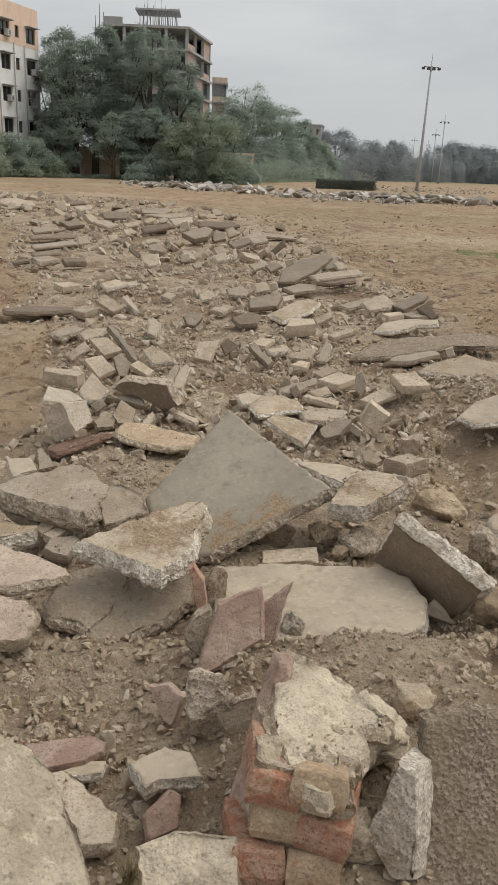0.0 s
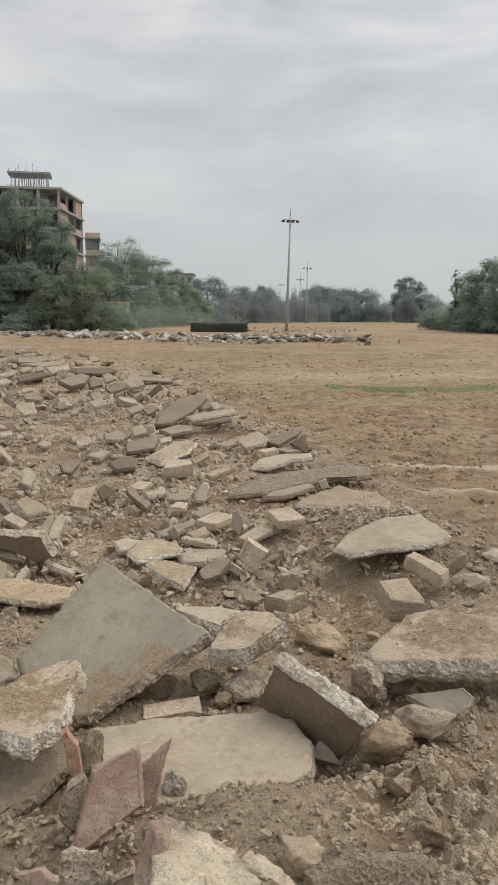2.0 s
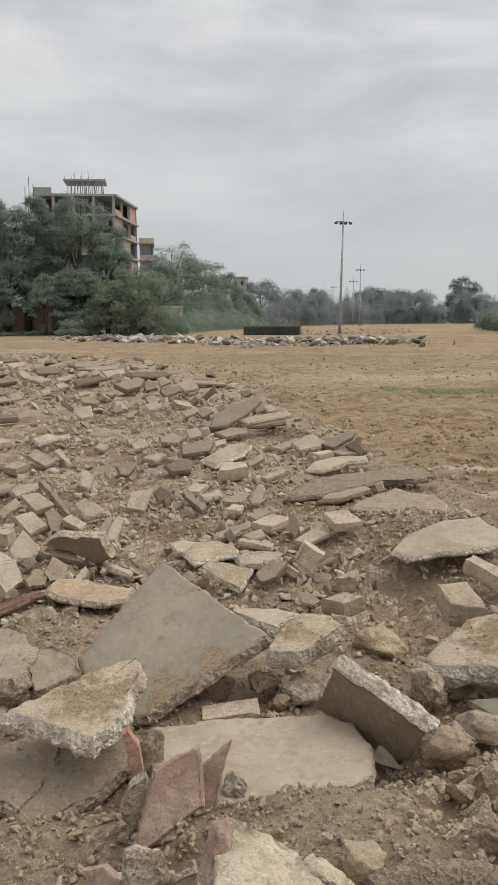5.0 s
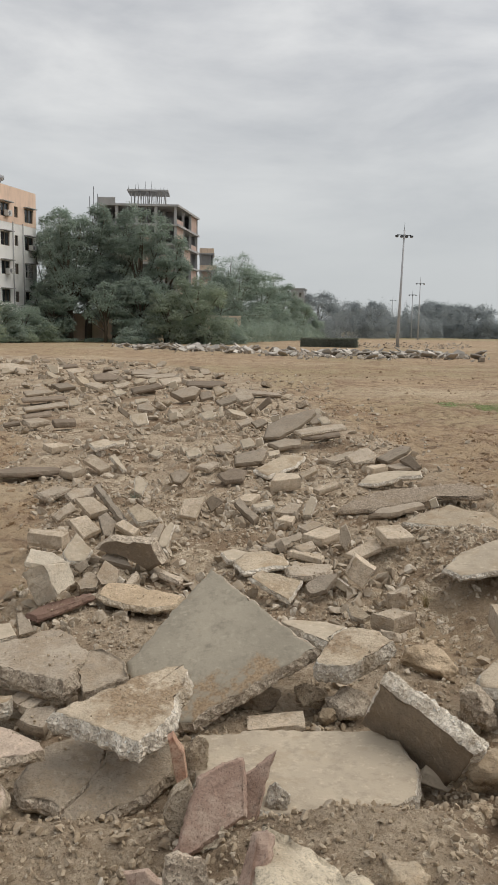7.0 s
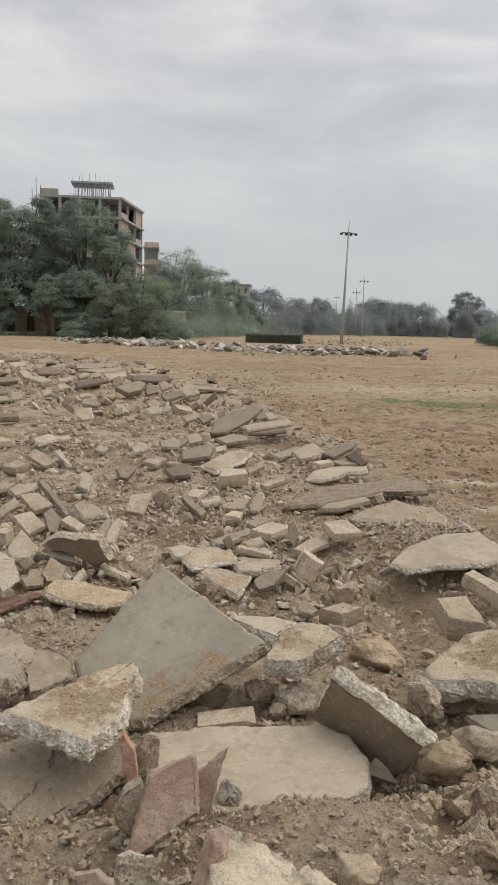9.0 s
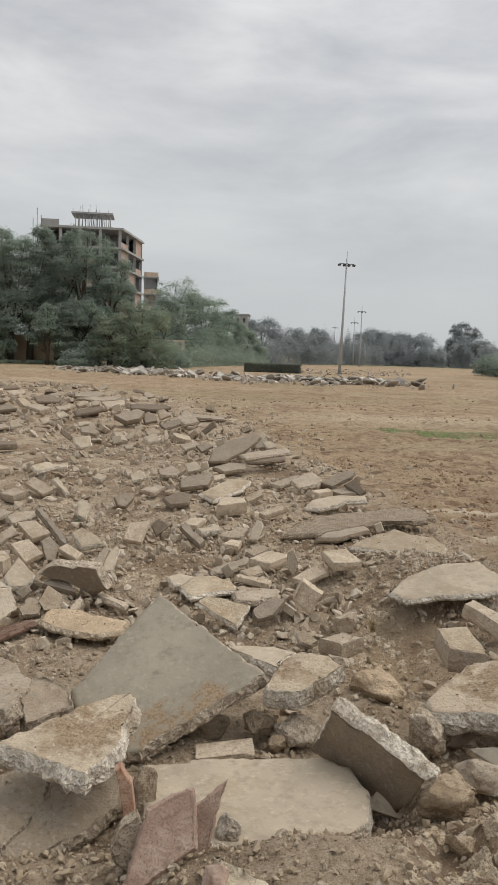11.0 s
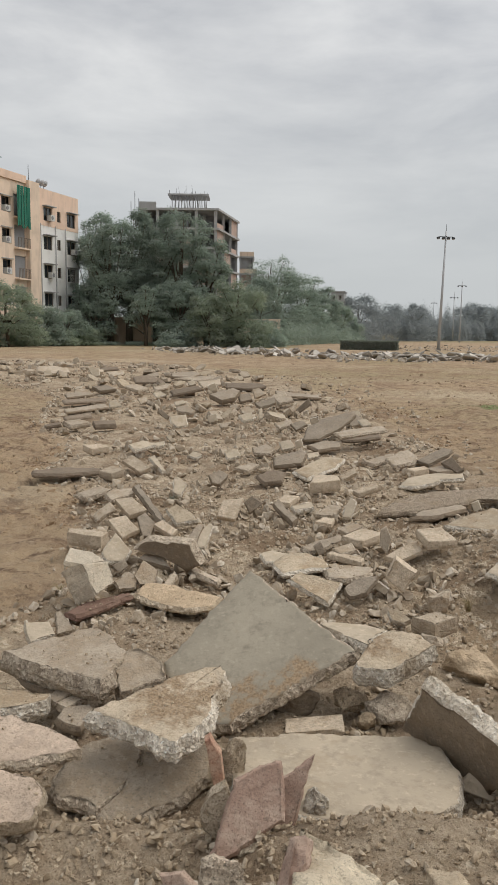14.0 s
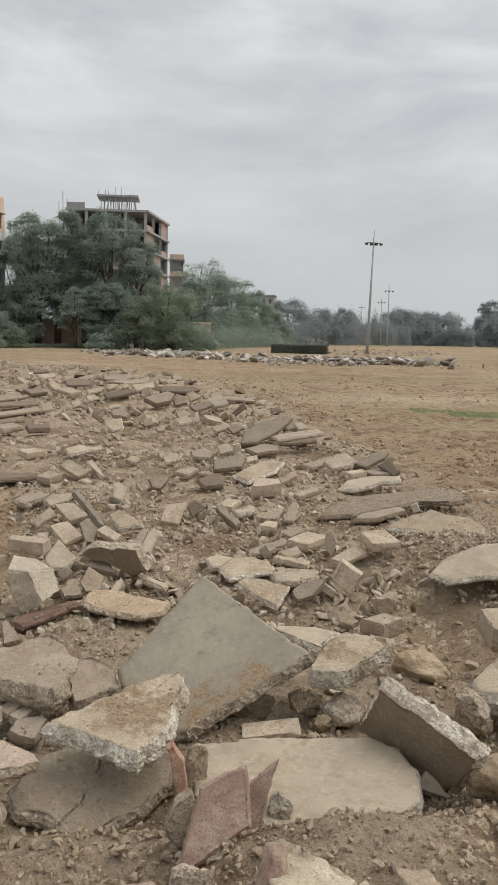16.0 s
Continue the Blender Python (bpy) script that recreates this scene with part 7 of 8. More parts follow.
slab("concrete_slab", 0.315, 8.329, 0.161, -2.2, 22.0, [(-0.164, 0.009), (0.011, 0.13), (0.133, 0.073), (0.094, -0.079), (-0.074, -0.133)], 0.057, [M_DARK, M_DARK], "dark brown slab lying over a gap", "slab", rough=0.012)
slab("concrete_slab", 0.071, 9.124, 0.124, -0.4, 14.0, [(-0.155, -0.037), (0.03, 0.104), (0.124, 0.064), (0.001, -0.132)], 0.050, [M_CONC, M_BREAK], "dusty broken concrete paving slab lying in rubble", "slab", rough=0.012)
slab("concrete_block", -0.894, 4.719, 0.294, 10.7, 16.0, [(-0.111, -0.034), (-0.079, 0.119), (0.061, 0.048), (0.135, -0.058), (-0.007, -0.076)], 0.040, [M_WASH, M_WASH], "pale whitewashed fragment resting on a tipped block", "block", rough=0.006)
slab("concrete_block", -0.775, 4.590, 0.225, 49.5, 63.3, [(-0.104, 0.095), (0.091, 0.067), (0.082, -0.056), (-0.069, -0.105)], 0.210, [M_WASH, M_WASH], "large pale whitewashed block tipped over", "block", rough=0.006)
slab("concrete_slab", -0.343, 4.679, 0.084, 4.2, 2.0, [(-0.242, 0.037), (-0.193, 0.222), (-0.089, 0.212), (0.181, 0.019), (0.256, -0.039), (0.207, -0.172), (0.045, -0.209), (-0.166, -0.07)], 0.040, [M_TANP, M_MORTAR], "long flaking sandy plaster lump", "slab", rough=0.014)
slab("sandstone_tile", -0.767, 4.541, 0.081, 9.6, 2.0, [(-0.19, -0.131), (-0.083, 0.014), (0.029, 0.081), (0.162, 0.149), (0.183, 0.108), (0.027, -0.042), (-0.128, -0.18)], 0.040, [M_STONED, M_STONED], "dark red stone sheet in the grit", "tile", rough=0.006)
slab("concrete_slab", 0.862, 8.914, 0.171, -5.5, 10.0, [(-0.298, -0.183), (0.024, 0.332), (0.263, 0.288), (0.151, -0.048), (-0.141, -0.389)], 0.050, [M_SANDY, M_WHITEBREAK], "sandy tan broken slab with a pale edge", "slab", rough=0.012)
slab("concrete_block", 0.804, 7.785, 0.231, -5.9, 10.0, [(-0.143, -0.126), (-0.103, 0.13), (0.115, 0.097), (0.142, -0.009), (-0.011, -0.092)], 0.119, [M_BLOCK, M_BLOCK], "cream concrete kerb block with chipped edges", "block", rough=0.004)
slab("concrete_block", 1.116, 8.569, 0.147, -7.4, 42.0, [(-0.099, -0.027), (0.066, 0.088), (0.093, 0.023), (-0.06, -0.084)], 0.053, [M_BLOCK, M_BLOCK], "cream concrete kerb block with chipped edges", "block", rough=0.004)
slab("concrete_slab", 1.630, 9.587, 0.162, -9.6, 18.0, [(-0.222, -0.093), (0.044, 0.102), (0.142, 0.158), (0.113, -0.007), (-0.076, -0.16)], 0.050, [M_CONC, M_BREAK], "dusty broken concrete paving slab lying in rubble", "slab", rough=0.012)
slab("concrete_slab", 1.856, 9.408, 0.192, -11.2, 32.0, [(-0.206, -0.006), (0.041, 0.166), (0.15, 0.047), (0.117, -0.064), (-0.101, -0.143)], 0.058, [M_CONC, M_BREAK], "dusty broken concrete paving slab lying in rubble", "slab", rough=0.012)
slab("concrete_slab", 2.278, 9.571, 0.207, -13.4, 26.0, [(-0.23, -0.118), (0.045, 0.159), (0.164, 0.137), (0.117, 0.015), (-0.096, -0.193)], 0.050, [M_DUSK, M_UNDER], "dusty grey paving slab with shade-dark sides lying in rubble", "slab", rough=0.012)
slab("concrete_slab", 2.359, 9.143, 0.157, -14.5, 48.0, [(-0.131, 0.033), (-0.027, 0.117), (0.111, -0.05), (0.047, -0.1)], 0.050, [M_DARK, M_DARK], "dark brown slab lying over a gap", "slab", rough=0.012)
slab("concrete_block", 1.949, 9.034, 0.134, -12.2, 8.0, [(-0.137, -0.02), (0.064, 0.109), (0.115, 0.014), (-0.042, -0.103)], 0.077, [M_BLOCK, M_BLOCK], "cream concrete kerb block with chipped edges", "block", rough=0.004)
slab("concrete_slab", 2.244, 9.175, 0.116, -13.7, 10.0, [(-0.179, -0.02), (0.065, 0.17), (0.163, -0.024), (-0.05, -0.126)], 0.050, [M_DUSK, M_UNDER], "dusty grey paving slab with shade-dark sides lying in rubble", "slab", rough=0.012)
slab("concrete_slab", 1.948, 8.375, 0.130, -13.1, 10.0, [(-0.318, -0.227), (-0.242, 0.025), (-0.005, 0.197), (0.314, 0.245), (0.319, 0.09), (0.087, 0.007), (0.005, -0.111), (-0.16, -0.227)], 0.050, [M_CREAM, M_WHITEBREAK], "pale cream broken slab lying in rubble", "slab", rough=0.008)
slab("concrete_block", 1.201, 7.791, 0.142, -8.8, 20.0, [(-0.131, -0.05), (0.083, 0.113), (0.118, 0.042), (-0.07, -0.105)], 0.054, [M_BLOCK, M_BLOCK], "cream concrete kerb block with chipped edges", "block", rough=0.004)
slab("concrete_slab", 1.662, 6.807, 0.140, -13.7, 8.0, [(-0.228, -0.176), (-0.144, -0.004), (0.182, 0.202), (0.235, 0.113), (-0.045, -0.134)], 0.050, [M_DUSK, M_UNDER], "dusty grey paving slab with shade-dark sides lying in rubble", "slab", rough=0.012)
slab("concrete_block", 0.859, 5.589, 0.233, -8.7, 8.0, [(-0.145, -0.042), (-0.001, 0.124), (0.147, 0.04), (-0.002, -0.122)], 0.065, [M_BLOCK, M_BLOCK], "cream concrete kerb block with chipped edges", "block", rough=0.004)
slab("concrete_block", 1.292, 5.300, 0.311, -13.7, 14.0, [(-0.13, 0.058), (0.036, 0.113), (0.137, -0.057), (-0.043, -0.114)], 0.059, [M_BLOCK, M_BLOCK], "cream concrete kerb block with chipped edges", "block", rough=0.004)
slab("concrete_slab", 0.967, 5.326, 0.268, -10.3, 86.0, [(-0.034, -0.044), (-0.027, 0.063), (0.005, 0.084), (0.041, -0.001), (0.016, -0.102)], 0.040, [M_CONC, M_BREAK], "dusty broken concrete paving slab lying in rubble", "slab", rough=0.012)
slab("concrete_slab", 0.595, 5.644, 0.157, -6.0, 16.0, [(-0.156, -0.064), (-0.041, 0.034), (0.117, 0.132), (0.134, 0.061), (0.041, -0.044), (-0.095, -0.119)], 0.040, [M_CONC, M_BREAK], "dusty broken concrete paving slab lying in rubble", "slab", rough=0.012)
slab("concrete_block", 0.696, 6.534, 0.116, -6.1, 14.0, [(-0.09, -0.028), (-0.02, 0.061), (0.068, 0.04), (0.043, -0.073)], 0.051, [M_BLOCK, M_BLOCK], "cream concrete kerb block with chipped edges", "block", rough=0.004)
slab("concrete_slab", 0.527, 6.850, 0.160, -4.4, 16.0, [(-0.099, 0.003), (0.071, 0.081), (0.096, 0.001), (-0.068, -0.085)], 0.050, [M_CREAM, M_WHITEBREAK], "pale cream broken slab lying in rubble", "slab", rough=0.008)
slab("concrete_slab", 0.372, 6.669, 0.162, -3.2, 14.0, [(-0.102, 0.13), (-0.062, 0.221), (0.102, -0.134), (0.062, -0.217)], 0.050, [M_DUSK, M_UNDER], "dusty grey paving slab with shade-dark sides lying in rubble", "slab", rough=0.012)
slab("concrete_block", 0.403, 7.093, 0.174, -3.3, 8.0, [(-0.114, -0.066), (-0.024, 0.093), (0.11, 0.079), (0.028, -0.106)], 0.050, [M_BLOCK, M_BLOCK], "cream concrete kerb block with chipped edges", "block", rough=0.004)
slab("concrete_slab", 0.751, 6.720, 0.159, -6.4, 20.0, [(-0.112, -0.075), (-0.015, 0.093), (0.089, 0.068), (0.037, -0.086)], 0.050, [M_CONC, M_BREAK], "dusty broken concrete paving slab lying in rubble", "slab", rough=0.012)
slab("concrete_slab", 0.898, 6.703, 0.180, -7.6, 42.0, [(-0.052, -0.096), (-0.04, 0.008), (0.011, 0.11), (0.064, 0.073), (0.017, -0.096)], 0.050, [M_CREAM, M_WHITEBREAK], "pale cream broken slab lying in rubble", "slab", rough=0.008)
slab("concrete_slab", 0.855, 6.238, 0.124, -7.8, 18.0, [(-0.089, -0.029), (0.013, 0.076), (0.101, 0.043), (-0.025, -0.089)], 0.050, [M_CONC, M_BREAK], "dusty broken concrete paving slab lying in rubble", "slab", rough=0.012)
slab("concrete_slab", 0.715, 5.391, 0.186, -7.6, 16.0, [(-0.088, -0.003), (0.043, 0.081), (0.072, -0.014), (-0.028, -0.063)], 0.040, [M_CONC, M_BREAK], "dusty broken concrete paving slab lying in rubble", "slab", rough=0.012)
slab("concrete_block", 0.710, 5.306, 0.158, -7.6, 4.0, [(-0.124, 0.033), (-0.093, 0.099), (0.118, -0.025), (0.099, -0.107)], 0.040, [M_BLOCK, M_BLOCK], "cream concrete kerb block with chipped edges", "block", rough=0.004)
slab("concrete_slab", 0.555, 5.515, 0.144, -5.7, 86.0, [(-0.043, 0.018), (0.006, 0.052), (0.037, -0.018), (-0.0, -0.052)], 0.040, [M_DUSK, M_UNDER], "dusty grey paving slab with shade-dark sides lying in rubble", "slab", rough=0.012)
slab("concrete_slab", 0.685, 5.021, 0.136, -7.8, 4.0, [(-0.137, 0.026), (-0.042, 0.119), (0.151, 0.111), (0.133, -0.019), (0.0, -0.124), (-0.106, -0.113)], 0.040, [M_CONC, M_BREAK], "dusty broken concrete paving slab lying in rubble", "slab", rough=0.012)
slab("concrete_slab", 0.462, 4.788, 0.128, -5.5, 30.0, [(-0.159, 0.033), (-0.086, 0.096), (0.158, 0.023), (0.087, -0.152)], 0.040, [M_SANDY, M_WHITEBREAK], "sandy tan broken slab with a pale edge", "slab", rough=0.012)
slab("concrete_slab", 0.730, 4.772, 0.122, -8.7, 34.0, [(-0.088, -0.022), (-0.01, 0.06), (0.105, 0.088), (0.046, -0.045), (-0.053, -0.081)], 0.040, [M_DUSK, M_UNDER], "dusty grey paving slab with shade-dark sides lying in rubble", "slab", rough=0.012)
slab("concrete_block", 0.978, 4.816, 0.174, -11.5, 86.0, [(-0.084, -0.013), (-0.031, 0.101), (0.091, 0.023), (0.024, -0.111)], 0.120, [M_BLOCK, M_BLOCK], "cream concrete kerb block with chipped edges", "block", rough=0.004)
slab("concrete_block", 1.092, 5.269, 0.199, -11.7, 26.0, [(-0.131, -0.052), (0.06, 0.122), (0.11, 0.023), (-0.039, -0.092)], 0.040, [M_BLOCK, M_BLOCK], "cream concrete kerb block with chipped edges", "block", rough=0.004)
slab("concrete_slab", 0.414, 5.254, 0.126, -4.5, 10.0, [(-0.185, -0.031), (-0.102, 0.137), (0.032, 0.152), (0.146, 0.057), (0.182, -0.059), (0.035, -0.091), (-0.109, -0.165)], 0.040, [M_SANDY, M_WHITEBREAK], "sandy tan broken slab with a pale edge", "slab", rough=0.012)
slab("concrete_slab", 1.181, 4.681, 0.075, -14.2, 46.0, [(-0.085, -0.04), (-0.025, 0.031), (0.058, 0.079), (0.085, 0.002), (-0.032, -0.072)], 0.040, [M_CONC, M_BREAK], "dusty broken concrete paving slab lying in rubble", "slab", rough=0.012)
slab("concrete_slab", 0.853, 4.803, 0.110, -10.1, 86.0, [(-0.051, 0.049), (-0.005, 0.025), (0.057, -0.013), (0.036, -0.051), (-0.036, -0.01)], 0.040, [M_CREAM, M_WHITEBREAK], "pale cream broken slab lying in rubble", "slab", rough=0.008)
slab("concrete_slab", 0.889, 4.381, 0.078, -11.5, 28.0, [(-0.055, 0.035), (-0.009, 0.059), (0.069, -0.016), (0.03, -0.051), (-0.035, -0.028)], 0.040, [M_SANDY, M_WHITEBREAK], "sandy tan broken slab with a pale edge", "slab", rough=0.012)

# slabs along the bank
slab("concrete_slab", 1.899, 7.079, 0.190, -14.3, 8.0, [(-0.652, -0.466), (-0.546, -0.145), (-0.281, 0.131), (0.029, 0.276), (0.403, 0.445), (0.577, 0.351), (0.577, 0.122), (0.446, 0.069), (0.233, 0.091), (-0.022, -0.121), (-0.264, -0.322), (-0.5, -0.431)], 0.050, [M_AGG, M_AGG], "long rough slab of gritty concrete with a ragged edge", "slab", rough=0.012, lump=0.016)
slab("concrete_slab", 2.082, 6.374, 0.141, -17.4, 6.0, [(-0.453, -0.152), (-0.351, 0.061), (-0.1, 0.395), (0.022, 0.277), (0.226, 0.218), (0.316, 0.003), (0.294, -0.236), (0.18, -0.206), (0.046, -0.177), (-0.179, -0.183)], 0.050, [M_SANDY, M_WHITEBREAK], "sandy tan broken slab with a pale edge", "slab", rough=0.012)
slab("concrete_slab", 1.944, 4.950, 0.225, -20.6, 10.0, [(-0.379, -0.234), (-0.293, 0.031), (-0.078, 0.285), (0.15, 0.368), (0.26, 0.228), (0.355, 0.059), (0.286, -0.051), (0.073, -0.158), (-0.102, -0.21), (-0.271, -0.318)], 0.040, [M_CREAM, M_WHITEBREAK], "broad cream slab over a bank of gravel", "slab", rough=0.008)
slab("concrete_slab", 1.970, 6.786, 0.190, -15.6, 86.0, [(-0.04, 0.019), (0.013, 0.049), (0.043, -0.024), (-0.015, -0.045)], 0.050, [M_CREAM, M_WHITEBREAK], "pale cream broken slab lying in rubble", "slab", rough=0.008)


# ---- the loose spoil underfoot ----
def spoil(x0, x1, y0, y1, step, coarse, heap_high=0.0):
    """A sheet of crushed concrete and sandy earth with its crumbs, which sinks into the ground along its rim and outside the strip."""
    gx, gy = np.arange(x0, x1, step), np.arange(y0, y1, step)
    X, Y = np.meshgrid(gx, gy)
    k = 1 / coarse
    wx, wy = X + 0.02 * coarse * lattice_noise(X * 30 * k, Y * 30 * k, 3), Y + 0.02 * coarse * lattice_noise(X * 30 * k, Y * 30 * k, 4)
    heap = heap_high * hump(X, Y, 1.20, 2.15, 0.34, 0.50)
    patch = np.clip(0.55 + 0.6 * octaves(X * 2.2, Y * 2.2, 3, 66), 0.15, 1)
    Z = 0.006 * coarse * octaves(X * 22 * k, Y * 22 * k, 3, 67) + coarse * patch * (0.017 * crumbs(wx, wy, 0.03 * coarse, 1) + 0.010 * crumbs(wx, wy, 0.015 * coarse, 2))
    Z += coarse * np.clip(patch - 0.40, 0, 1) * 0.05 * crumbs(wx, wy, 0.07 * coarse, 3, 0.15, 0.55)
    Z += heap * (0.055 * crumbs(wx, wy, 0.12, 4) + 0.04 * crumbs(wx, wy, 0.055, 5) + 0.02 * octaves(X * 16, Y * 16, 3, 68))
    rim = np.clip(np.minimum(np.minimum(X - x0, x1 - X), np.minimum(Y - y0, y1 - Y)) / (0.35 * coarse) + 0.25 * octaves(X * 5, Y * 5, 3, 69), 0, 1)
    rim = np.minimum(rim, np.clip(2.2 * strip(X, Y) - 0.7 + 0.35 * octaves(X * 2.5, Y * 2.5, 3, 70), 0, 1))
    Z = height(X, Y) + Z * (0.3 + 0.7 * rim) / max(1, coarse / 1.5) + 0.035 * rim - 0.05
    nx, ny = len(gx), len(gy)
    idx = np.arange(nx * ny).reshape(ny, nx)
    faces = np.stack([idx[:-1, :-1], idx[:-1, 1:], idx[1:, 1:], idx[1:, :-1]], -1).reshape(-1, 4)
    keep = (rim > 0.01).ravel()[faces].any(1)
    me = quads_mesh("spoil", np.stack([X, Y, Z], -1).reshape(-1, 3), faces[keep], M_SPOIL)
    tagged(new("spoil", me), "crumbly tan spoil of crushed concrete and sandy earth", "earth", kind="stuff")


spoil(-1.25, 1.85, 1.25, 3.55, 0.0085, 1.0, 1.0)
spoil(-2.4, 3.2, 3.0, 7.6, 0.017, 1.5)
spoil(-4.2, 3.2, 7.0, 17.0, 0.045, 2.6)


# ---- the broken brick wall piece in front: courses of brick under its plaster ----
def brick_mesh(seed, mat):
    return slab_mesh("brick", [(-0.115, -0.058), (0.100, -0.062), (0.115, 0.020), (0.108, 0.058), (-0.112, 0.060)], 0.080, [mat, mat], seed, 0.012, 0.020, 0.010)


def masonry():
    """Four courses of red brick under thick mortar, broken off in front, each course stepping out below the last."""
    root = empty("masonry_piece", MASONRY_POSE, "broken piece of red brick wall with thick mortar", "masonry")
    rnd = random.Random(8)
    for c in range(4):
        for k in range(2):
            ob = new("brick", brick_mesh(700 + 2 * c + k, M_BRICK if (c + k) % 2 == 0 else M_BRICKM))
            ob.matrix_basis = pose(-0.052 + 0.116 * k - 0.016 * c + (0.026 if c % 2 else -0.016), 0.004 - 0.014 * c + rnd.uniform(-.022, .022), -0.010 - 0.086 * c, rnd.uniform(-7, 7), 8 + rnd.uniform(-8, 8), 90 + rnd.uniform(-14, 14))
            ob.parent = root
    bm = bmesh.new()
    add_box(bm, -0.110, 0.110, -0.100, 0.12, -0.38, 0.008)
    bmesh.ops.subdivide_edges(bm, edges=bm.edges[:], cuts=24, use_grid_fill=True)
    for v in bm.verts:
        v.co += noise.noise_vector(v.co * 13) * 0.026 + noise.noise_vector(v.co * 45) * 0.012
    part("mortar", bm, M_MORTAR, root, "crumbling pale mortar between the bricks")


MASONRY_POSE = pose(0.232, 1.585, 0.335, -6, 4, -8)
masonry()

# a lump fallen beside the brick courses
rock("wall_fragment", 0.43, 1.84, 0.10, 0.19, 0.22, 0.17, 20, M_PALE, "rounded plaster lump fallen beside the brickwork", "masonry", boxy=0.5)
rock("wall_fragment", 0.30, 1.86, -0.03, 0.26, 0.42, 0.29, -14, M_MORTAR, "mortar and brick core of a broken wall", "masonry", boxy=0.72)


# ---- dry grass and roots in the rubble ----
def tuft(x, y, z, blades, tall, spread, material, label):
    rnd = random.Random(int(x * 1000 + y * 77))
    root = empty("grass_tuft", pose(x, y, z), label, "grass", "dry grass tufts")
    bm = bmesh.new()
    for _ in range(blades):
        a, r, h = rnd.uniform(0, 6.28), rnd.uniform(0.2, 1) * spread, tall * rnd.uniform(0.5, 1.1)
        b = Vector((rnd.uniform(-0.012, 0.012), rnd.uniform(-0.012, 0.012), -0.01))
        d = Vector((math.cos(a), math.sin(a), 0))
        add_tube(bm, [b, b + d * r * 0.4 + Vector((0, 0, h * 0.7)), b + d * r + Vector((0, 0, h * rnd.uniform(0.5, 1.0)))], [0.0016, 0.0013, 0.0005], 3)
    tagged(part("clump", bm, material, root), kind="stuff")


tuft(-0.17, 1.48, 0.06, 45, 0.07, 0.06, M_DRYGRASS, "small tuft of dry straw-coloured grass in the rubble")
tuft(-1.09, 4.92, 0.02, 26, 0.08, 0.1, M_DRYGRASS, "dry tangle of roots at the edge of the rubble")
tuft(1.35, 4.66, 0.02, 30, 0.1, 0.06, M_DRYGRASS, "small tuft of dry straw-coloured grass on the bank")
tuft(-0.62, 7.41, 0.06, 24, 0.1, 0.07, M_LEAF_L, "small green weed growing between broken blocks")
tuft(0.40, 1.56, 0.0, 26, 0.07, 0.05, M_DRYGRASS, "dry fibres hanging from a broken lump")


# ---- loose rubble between the placed pieces ----
def pebble_shapes(n, seed, points=13, boxy=0.5, fine=False):
    """Low angular stones about 1 across, as arrays of corners and triangles."""
    shapes = []
    for k in range(n):
        rnd = random.Random(seed + k)
        bm = bmesh.new()
        for _ in range(points):
            v = Vector((rnd.gauss(0, 1), rnd.gauss(0, 1), rnd.gauss(0, 1))).normalized()
            m = max(abs(v.x), abs(v.y), abs(v.z))
            bm.verts.new(v.lerp(v / m, boxy) * 0.5 * rnd.uniform(0.88, 1.02))
        hull = bmesh.ops.convex_hull(bm, input=bm.verts[:])
        bmesh.ops.delete(bm, geom=list({g for g in hull["geom_interior"] + hull["geom_unused"] if isinstance(g, bmesh.types.BMVert)}), context='VERTS')
        bmesh.ops.triangulate(bm, faces=bm.faces[:])
        if fine:
            bmesh.ops.subdivide_edges(bm, edges=bm.edges[:], cuts=1, use_grid_fill=True)
            bmesh.ops.triangulate(bm, faces=bm.faces[:])
            for v in bm.verts:
                v.co += noise.noise_vector(v.co * 4 + Vector((seed + k, 0, 0))) * 0.13
        bm.verts.index_update()
        shapes.append((np.array([v.co[:] for v in bm.verts]), np.array([[v.index for v in f.verts] for f in bm.faces])))
        bm.free()
    return shapes


def turns(rng, n):
    q = rng.normal(size=(n, 4))
    q /= np.linalg.norm(q, axis=1, keepdims=True)
    w, x, y, z = q.T
    return np.stack([np.stack([1 - 2 * (y * y + z * z), 2 * (x * y - z * w), 2 * (x * z + y * w)], -1),
                     np.stack([2 * (x * y + z * w), 1 - 2 * (x * x + z * z), 2 * (y * z - x * w)], -1),
                     np.stack([2 * (x * z - y * w), 2 * (y * z + x * w), 1 - 2 * (x * x + y * y)], -1)], 1)


